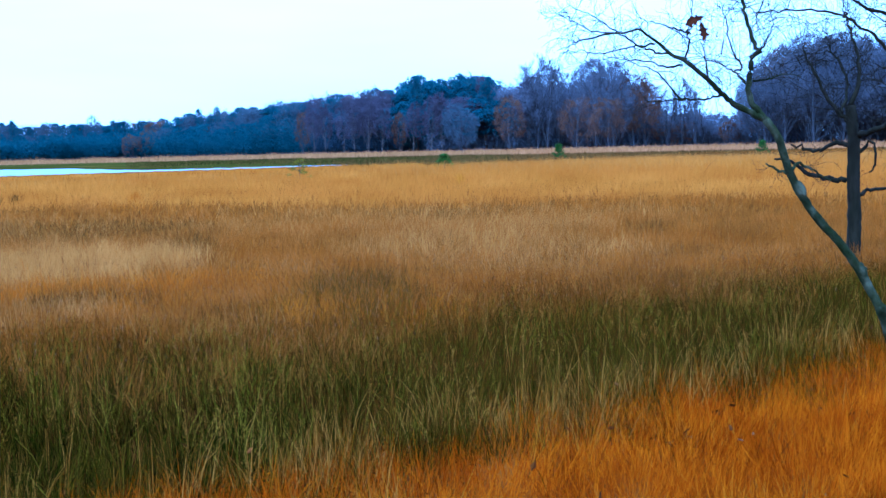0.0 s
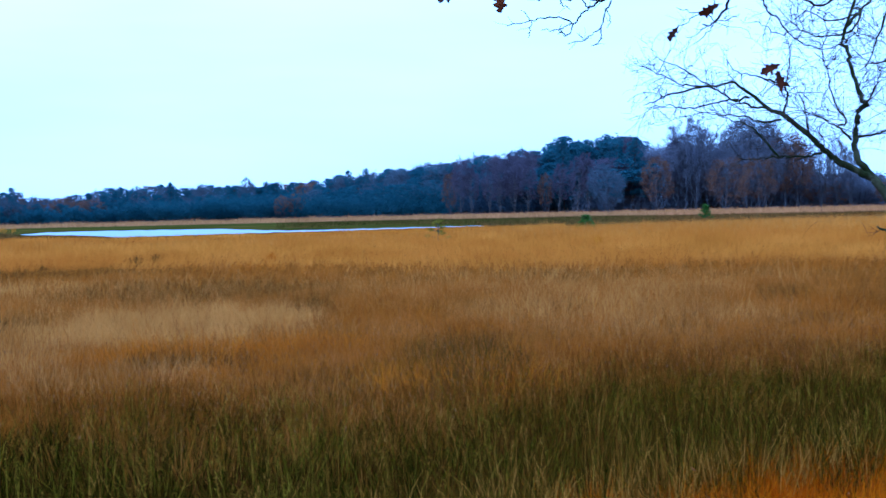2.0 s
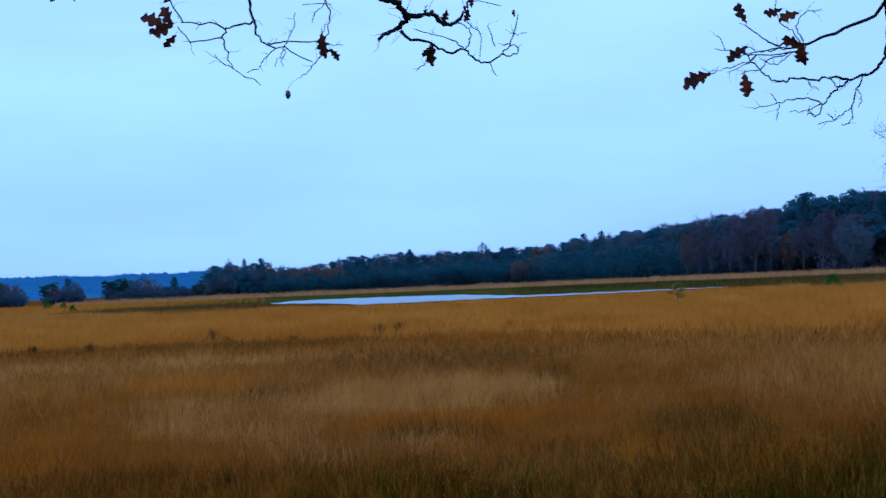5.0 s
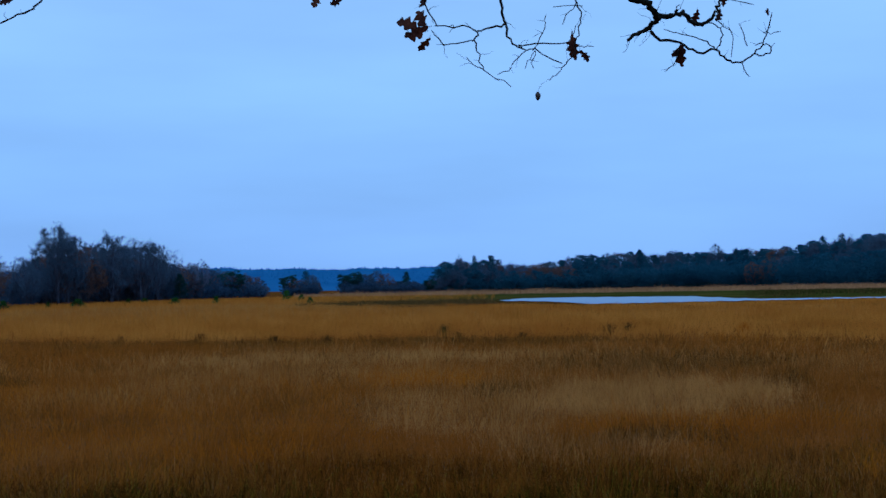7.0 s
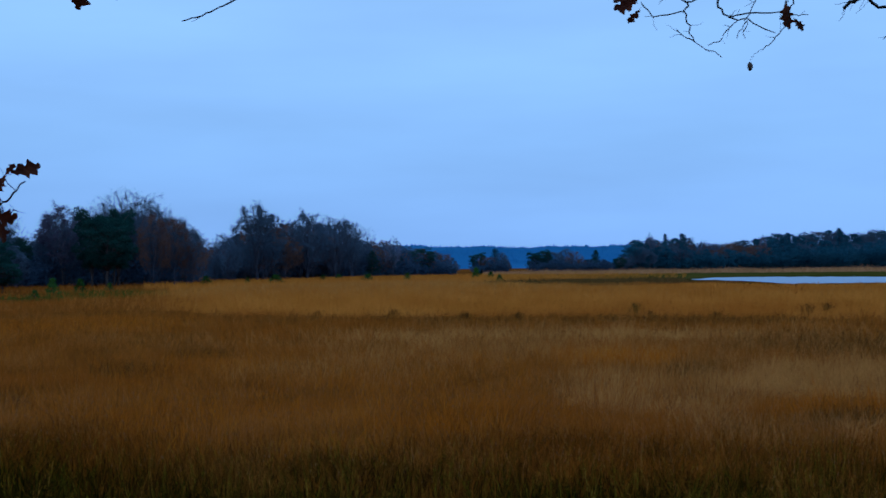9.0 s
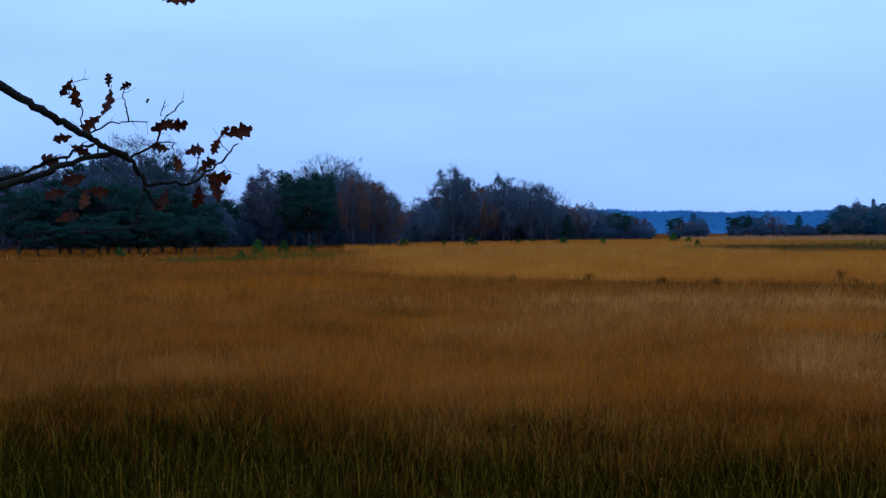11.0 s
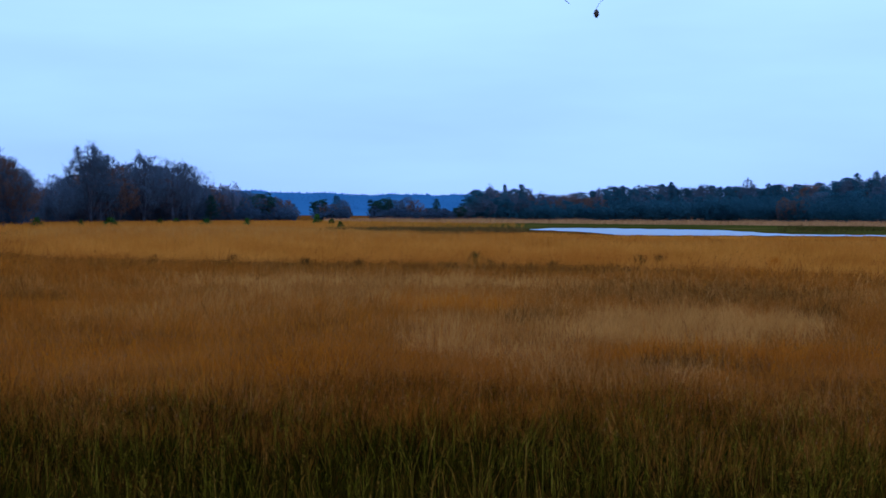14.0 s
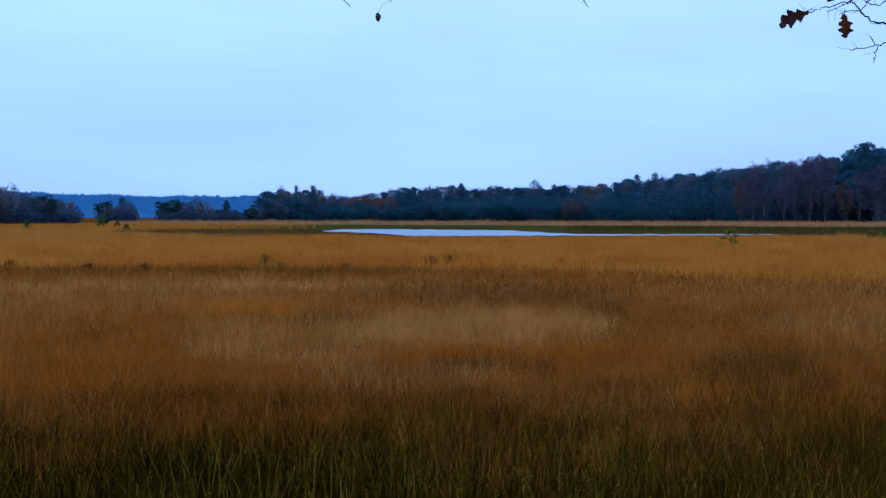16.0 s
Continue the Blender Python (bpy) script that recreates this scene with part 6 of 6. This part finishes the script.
over.twig([(0.31, 4.79, 2.35), (0.27, 4.79, 2.32), (0.22, 4.79, 2.32), (0.20, 4.79, 2.34)], 0.0020, 0.0014, 3, 0.05)
over.twig([(0.19, 4.78, 2.35), (0.17, 4.78, 2.33), (0.13, 4.78, 2.32), (0.08, 4.78, 2.31), (0.05, 4.78, 2.30), (0.03, 4.77, 2.29)], 0.0022, 0.0014, 3, 0.05)
over.twig([(0.19, 4.79, 2.35), (0.17, 4.78, 2.33), (0.13, 4.78, 2.31), (0.10, 4.78, 2.30)], 0.0018, 0.0014, 3, 0.05)
over.twig([(0.33, 4.84, 2.39), (0.31, 4.84, 2.43), (0.28, 4.84, 2.45), (0.26, 4.84, 2.49), (0.26, 4.84, 2.54)], 0.0025, 0.0014, 3, 0.05)
over.twig([(0.34, 4.89, 2.40), (0.32, 4.89, 2.45), (0.35, 4.89, 2.49), (0.40, 4.89, 2.50)], 0.0025, 0.0015, 3, 0.05)
over.twig([(0.09, 4.78, 2.37), (0.08, 4.78, 2.40), (0.07, 4.78, 2.42)], 0.0016, 0.0014, 1, 0.05)
over.twig([(1.02, 5.62, 2.58), (1.01, 5.62, 2.47), (1.01, 5.62, 2.42), (1.00, 5.62, 2.37), (0.98, 5.63, 2.32), (0.95, 5.63, 2.28), (0.93, 5.63, 2.26), (0.90, 5.63, 2.26)], 0.0077, 0.0033, 4, 0.12)
over.twig([(0.99, 5.63, 2.37), (0.94, 5.63, 2.36), (0.94, 5.63, 2.34)], 0.0033, 0.0022, 1, 0.12)
over.twig([(0.93, 5.63, 2.33), (0.92, 5.63, 2.30), (0.94, 5.63, 2.27)], 0.0033, 0.0022, 1, 0.12)
over.twig([(0.91, 5.63, 2.32), (0.86, 5.64, 2.31), (0.80, 5.64, 2.33)], 0.0020, 0.0014, 1, 0.12)
over.twig([(0.89, 5.64, 2.31), (0.84, 5.64, 2.28), (0.79, 5.64, 2.25)], 0.0020, 0.0014, 1, 0.12)
over.twig([(0.94, 5.63, 2.27), (0.91, 5.63, 2.23), (0.88, 5.64, 2.20)], 0.0020, 0.0014, 1, 0.12)
over.twig([(0.94, 5.63, 2.27), (1.01, 5.62, 2.28), (1.03, 5.62, 2.29)], 0.0020, 0.0014, 1, 0.12)
over.twig([(1.02, 5.62, 2.44), (1.08, 5.66, 2.39), (1.13, 5.70, 2.36), (1.16, 5.74, 2.32), (1.22, 5.78, 2.27), (1.26, 5.82, 2.23), (1.30, 5.85, 2.21), (1.35, 5.89, 2.19), (1.42, 5.92, 2.18), (1.52, 5.95, 2.22)], 0.0044, 0.0018, 4, 0.12)
over.twig([(1.01, 5.72, 2.56), (1.09, 5.78, 2.47), (1.14, 5.83, 2.46), (1.24, 5.88, 2.44), (1.31, 5.94, 2.41), (1.38, 5.99, 2.38), (1.43, 6.04, 2.38), (1.51, 6.09, 2.42), (1.67, 6.13, 2.46)], 0.0066, 0.0044, 4, 0.12)
over.twig([(1.18, 5.80, 2.31), (1.16, 5.81, 2.26), (1.15, 5.81, 2.22)], 0.0020, 0.0014, 1, 0.12)
over.twig([(1.25, 5.80, 2.24), (1.21, 5.80, 2.23), (1.16, 5.81, 2.27), (1.12, 5.81, 2.29)], 0.0020, 0.0014, 4, 0.12)
over.twig([(1.30, 5.89, 2.22), (1.32, 5.89, 2.27), (1.30, 5.89, 2.34), (1.31, 5.89, 2.39)], 0.0022, 0.0014, 4, 0.12)
over.twig([(1.41, 5.97, 2.19), (1.43, 5.97, 2.26), (1.42, 5.97, 2.32), (1.45, 5.96, 2.36)], 0.0022, 0.0014, 4, 0.12)
over.limb([(-3.49, 2.01, 2.13), (-3.46, 2.15, 2.07), (-3.44, 2.26, 2.01), (-3.44, 2.33, 1.98), (-3.44, 2.41, 1.94), (-3.43, 2.48, 1.90), (-3.42, 2.56, 1.87), (-3.43, 2.62, 1.81), (-3.44, 2.66, 1.74), (-3.44, 2.72, 1.69)], 0.0152, 0.0057, "branch", 8, 0.09, 0.0, 1, 8, 0.004, 0.08, 0.0013)
over.limb([(-3.67, 2.09, 1.72), (-3.63, 2.23, 1.78), (-3.59, 2.33, 1.81), (-3.58, 2.40, 1.84), (-3.55, 2.48, 1.87), (-3.52, 2.56, 1.89), (-3.51, 2.62, 1.87)], 0.0133, 0.0086, "branch", 8, 0.09, 0.0, 1, 8, 0.004, 0.08, 0.0013)
over.twig([(-3.67, 2.32, 1.82), (-3.64, 2.38, 1.86), (-3.61, 2.44, 1.88), (-3.59, 2.48, 1.91), (-3.57, 2.52, 1.92)], 0.0066, 0.0047, 3, 0.05)
over.twig([(-3.47, 2.67, 1.78), (-3.46, 2.75, 1.79), (-3.45, 2.83, 1.79), (-3.45, 2.89, 1.83), (-3.45, 2.95, 1.86), (-3.45, 3.00, 1.91), (-3.46, 3.04, 1.94)], 0.0057, 0.0029, 3, 0.05)
over.twig([(-3.51, 2.62, 1.87), (-3.47, 2.67, 1.91), (-3.45, 2.70, 1.94), (-3.45, 2.71, 1.99), (-3.43, 2.74, 2.03), (-3.41, 2.77, 2.07)], 0.0047, 0.0019, 3, 0.05)
over.twig([(-3.45, 2.71, 2.02), (-3.44, 2.72, 2.07)], 0.0019, 0.0014, 1, 0.05)
over.twig([(-3.57, 2.51, 1.96), (-3.54, 2.56, 1.99), (-3.52, 2.60, 2.00), (-3.48, 2.67, 2.00)], 0.0038, 0.0019, 3, 0.05)
over.twig([(-3.51, 2.62, 2.00), (-3.51, 2.61, 2.06), (-3.51, 2.60, 2.10), (-3.50, 2.62, 2.12)], 0.0029, 0.0014, 3, 0.05)
over.twig([(-3.48, 2.66, 1.75), (-3.49, 2.64, 1.69), (-3.50, 2.63, 1.64), (-3.55, 2.55, 1.63), (-3.60, 2.47, 1.62)], 0.0047, 0.0029, 3, 0.05)
over.twig([(-3.56, 2.53, 1.91), (-3.55, 2.54, 1.85), (-3.54, 2.56, 1.83)], 0.0038, 0.0019, 3, 0.05)
over.twig([(-3.50, 2.43, 1.97), (-3.50, 2.44, 2.02), (-3.51, 2.41, 2.07), (-3.52, 2.39, 2.11), (-3.49, 2.45, 2.13)], 0.0029, 0.0014, 3, 0.05)
over.twig([(-3.45, 2.70, 1.93), (-3.43, 2.74, 1.93), (-3.43, 2.74, 1.87), (-3.45, 2.71, 1.80)], 0.0024, 0.0014, 3, 0.05)
over.twig([(-3.48, 2.85, 1.79), (-3.46, 2.87, 1.87), (-3.46, 2.87, 1.89)], 0.0024, 0.0019, 3, 0.05)
over.twig([(-3.53, 2.95, 1.83), (-3.50, 2.99, 1.82), (-3.48, 3.02, 1.84)], 0.0024, 0.0019, 3, 0.05)
over.twig([(-3.48, 3.02, 1.91), (-3.50, 2.99, 1.95), (-3.49, 3.00, 1.99)], 0.0019, 0.0014, 3, 0.05)
over.twig([(-3.61, 2.44, 1.88), (-3.61, 2.45, 1.81), (-3.59, 2.48, 1.76), (-3.56, 2.53, 1.76)], 0.0029, 0.0019, 3, 0.05)
over.twig([(-2.61, 3.45, 2.71), (-2.66, 3.40, 2.59), (-2.68, 3.38, 2.56), (-2.71, 3.35, 2.54), (-2.75, 3.31, 2.51), (-2.80, 3.26, 2.475), (-2.84, 3.22, 2.458)], 0.0040, 0.0020, 3, 0.05)
over.twig([(-2.42, 2.84, 2.74), (-2.52, 2.74, 2.60), (-2.60, 2.67, 2.46)], 0.0030, 0.0016, 2, 0.05)
over.twig([(-2.80, 2.66, 2.70), (-2.92, 2.56, 2.52), (-2.98, 2.50, 2.38)], 0.0030, 0.0016, 2, 0.05)
over.finish()


def oak_leaf(seed):
    """A lobed oak leaf, 1 long, curled along its midrib."""
    r = np.random.default_rng(seed)
    n, lobes, ph, ph2 = 22, r.uniform(17, 24), r.uniform(0, 6), r.uniform(0, 6)
    curl, twist, slim = r.uniform(-0.3, 0.35), r.uniform(-0.6, 0.6), r.uniform(0.5, 1.0)
    up, lo, mid = [], [], []
    for i in range(n + 1):
        s = i / n
        hull = 0.27 * math.sin(math.pi * min(1, s ** 1.25 * 0.94 + 0.03)) ** 0.8
        a, b = hull * (1 + 0.36 * math.sin(s * lobes + ph) + 0.16 * math.sin(s * lobes * 1.9 + ph2)), hull * slim * (1 + 0.34 * math.sin(s * lobes * 1.1 + ph2) + 0.16 * math.sin(s * lobes * 2.1 + ph))
        bend = curl * s * s
        sway = 0.05 * math.sin(s * 4 + ph)
        mid.append((s, sway, bend))
        up.append((s + 0.10 * a, sway + a * (1 - 0.3 * abs(twist)), bend + a * (0.35 + twist * s)))
        lo.append((s + 0.10 * b, sway - b, bend + b * (0.25 - twist * s)))
    v = np.array(mid + up + lo)
    k = n + 1
    f = []
    for i in range(n):
        f += [(i, i + 1, k + i + 1, k + i), (i + 1, i, 2 * k + i, 2 * k + i + 1)]
    soup = Soup()
    soup.add(v, f)
    soup.tube([(-0.14, 0.01, 0.02), (-0.05, 0, 0), (0.02, 0, 0)], 0.012, 0.008, 4)
    return soup.mesh("leaf", M_LEAF)


over_foot = Vector((-5.6, 0.6, 0.0))
LEAVES = [oak_leaf(k) for k in range(9)]
count = 0


def hang(x, y, z, size, turn):
    """Hang one withered leaf: its stalk at the twig, pointing turn degrees round."""
    global count
    d = Vector((x - HOME[0], y - HOME[1], 0)).normalized()
    right, upv = Vector((d.y, -d.x, 0)), Vector((0, 0, 1))
    t = radians(turn)
    ax = (right * math.cos(t) + upv * math.sin(t) + d * rng.uniform(-0.35, 0.35)).normalized()
    side = ax.cross(d + right * rng.uniform(-0.5, 0.5)).normalized()
    nz = ax.cross(side)
    base = Vector((x, y, z)) - ax * size * 0.5
    m4 = Matrix.Translation(base) @ Matrix((ax, side, nz)).transposed().to_4x4() @ Matrix.Diagonal((size, size, size, 1))
    bearer = min(over.twigs, key=lambda q: np.min(np.linalg.norm(q[0] - np.array(base), axis=1)))[1]
    ob = part("leaf", LEAVES[count % 9], bearer)
    ob.matrix_basis = Matrix.Translation(-over_foot) @ m4
    count += 1


hang(-1.58, 3.92, 2.48, 0.084, 160)
hang(-1.56, 3.93, 2.46, 0.0806, 200)
hang(-1.55, 3.94, 2.5, 0.0728, 120)
hang(-1.54, 3.94, 2.42, 0.056, 230)
hang(-1.11, 4.14, 2.4, 0.0806, 270)
hang(-1.08, 4.16, 2.37, 0.0482, 300)
hang(-1.83, 3.76, 2.56, 0.0526, 250)
hang(-1.78, 3.8, 2.56, 0.0437, 200)
hang(-1.54, 3.94, 2.56, 0.0482, 250)
hang(-0.84, 4.61, 2.55, 0.0482, 260)
hang(-0.77, 4.63, 2.55, 0.0482, 250)
hang(-0.89, 4.59, 2.42, 0.0784, 265)
hang(-0.91, 4.59, 2.43, 0.0437, 240)
hang(-0.75, 4.64, 2.6, 0.0392, 250)
hang(-0.61, 4.67, 2.55, 0.0302, 90)
hang(-0.01, 4.77, 2.28, 0.109, 205)
hang(0.15, 4.78, 2.25, 0.0784, 270)
hang(0.15, 4.78, 2.49, 0.0739, 110)
hang(0.13, 4.78, 2.36, 0.0784, 220)
hang(0.25, 4.79, 2.49, 0.0616, 190)
hang(0.3, 4.79, 2.47, 0.0694, 200)
hang(0.31, 4.79, 2.38, 0.0784, 160)
hang(0.34, 4.79, 2.34, 0.0739, 265)
hang(0.92, 5.63, 2.32, 0.0874, 200)
hang(0.78, 5.64, 2.23, 0.0672, 240)
hang(0.31, 5.65, 2.48, 0.0672, 260)
hang(-3.54, 2.56, 2.06, 0.104, 260)
hang(-3.54, 2.56, 2.14, 0.0472, 100)
hang(-3.51, 2.61, 2.12, 0.0472, 30)
hang(-3.6, 2.47, 2.08, 0.0802, 280)
hang(-3.61, 2.44, 2.11, 0.0708, 240)
hang(-3.57, 2.51, 1.99, 0.085, 220)
hang(-3.44, 2.71, 1.99, 0.085, 200)
hang(-3.42, 2.75, 1.99, 0.085, 10)
hang(-3.38, 2.8, 1.9, 0.0755, 10)
hang(-3.42, 2.75, 1.86, 0.0614, 280)
hang(-3.45, 2.71, 1.91, 0.0614, 180)
hang(-3.36, 2.84, 1.85, 0.0802, 30)
hang(-3.3, 2.93, 1.97, 0.0991, 20)
hang(-3.33, 2.89, 1.97, 0.0472, 60)
hang(-3.34, 2.86, 1.92, 0.0661, 240)
hang(-3.35, 2.86, 1.77, 0.104, 290)
hang(-3.34, 2.87, 1.81, 0.0991, 0)
hang(-3.38, 2.81, 1.74, 0.085, 260)
hang(-3.45, 2.71, 1.73, 0.085, 240)
hang(-3.56, 2.53, 1.76, 0.0755, 0)
hang(-3.58, 2.49, 1.73, 0.0802, 270)
hang(-3.6, 2.46, 1.8, 0.085, 200)
hang(-3.62, 2.43, 1.94, 0.0708, 200)
hang(-3.59, 2.48, 1.9, 0.0708, 330)
hang(-3.61, 2.44, 1.67, 0.0802, 10)
hang(-3.63, 2.41, 1.75, 0.0802, 200)
hang(-3.63, 2.4, 1.86, 0.085, 150)
hang(-3.47, 2.67, 2.07, 0.02, 60)
hang(-2.59, 3.19, 2.54, 0.0425, 200)
hang(-2.99, 2.49, 2.33, 0.0956, 0)
hang(-2.63, 2.64, 2.415, 0.085, 250)
hang(-2.57, 2.70, 2.43, 0.05, 290)
hang(1.22, 6.13, 2.13, 0.09, 200)
hang(1.26, 6.14, 2.08, 0.09, 275)
gall = Soup()
gall.tube([(-1.201, 4.06, 2.252), (-1.201, 4.06, 2.249), (-1.20, 4.06, 2.243), (-1.20, 4.06, 2.235), (-1.20, 4.06, 2.228), (-1.20, 4.06, 2.225)], 0.004, 0.003, 8)
g = gall.v[0].reshape(6, 8, 3)
for k, r in enumerate((0.0028, 0.006, 0.0085, 0.0083, 0.005, 0.002)):
    c = g[k].mean(0)
    g[k] = c + (g[k] - c) / np.linalg.norm(g[k] - c, axis=1)[:, None] * r
gall.v[0] = g.reshape(-1, 3) - np.array(over_foot)
part("acorn", gall.mesh("acorn", M_ACORN, True), over.root, "dark brown withered acorn hanging by a thread")
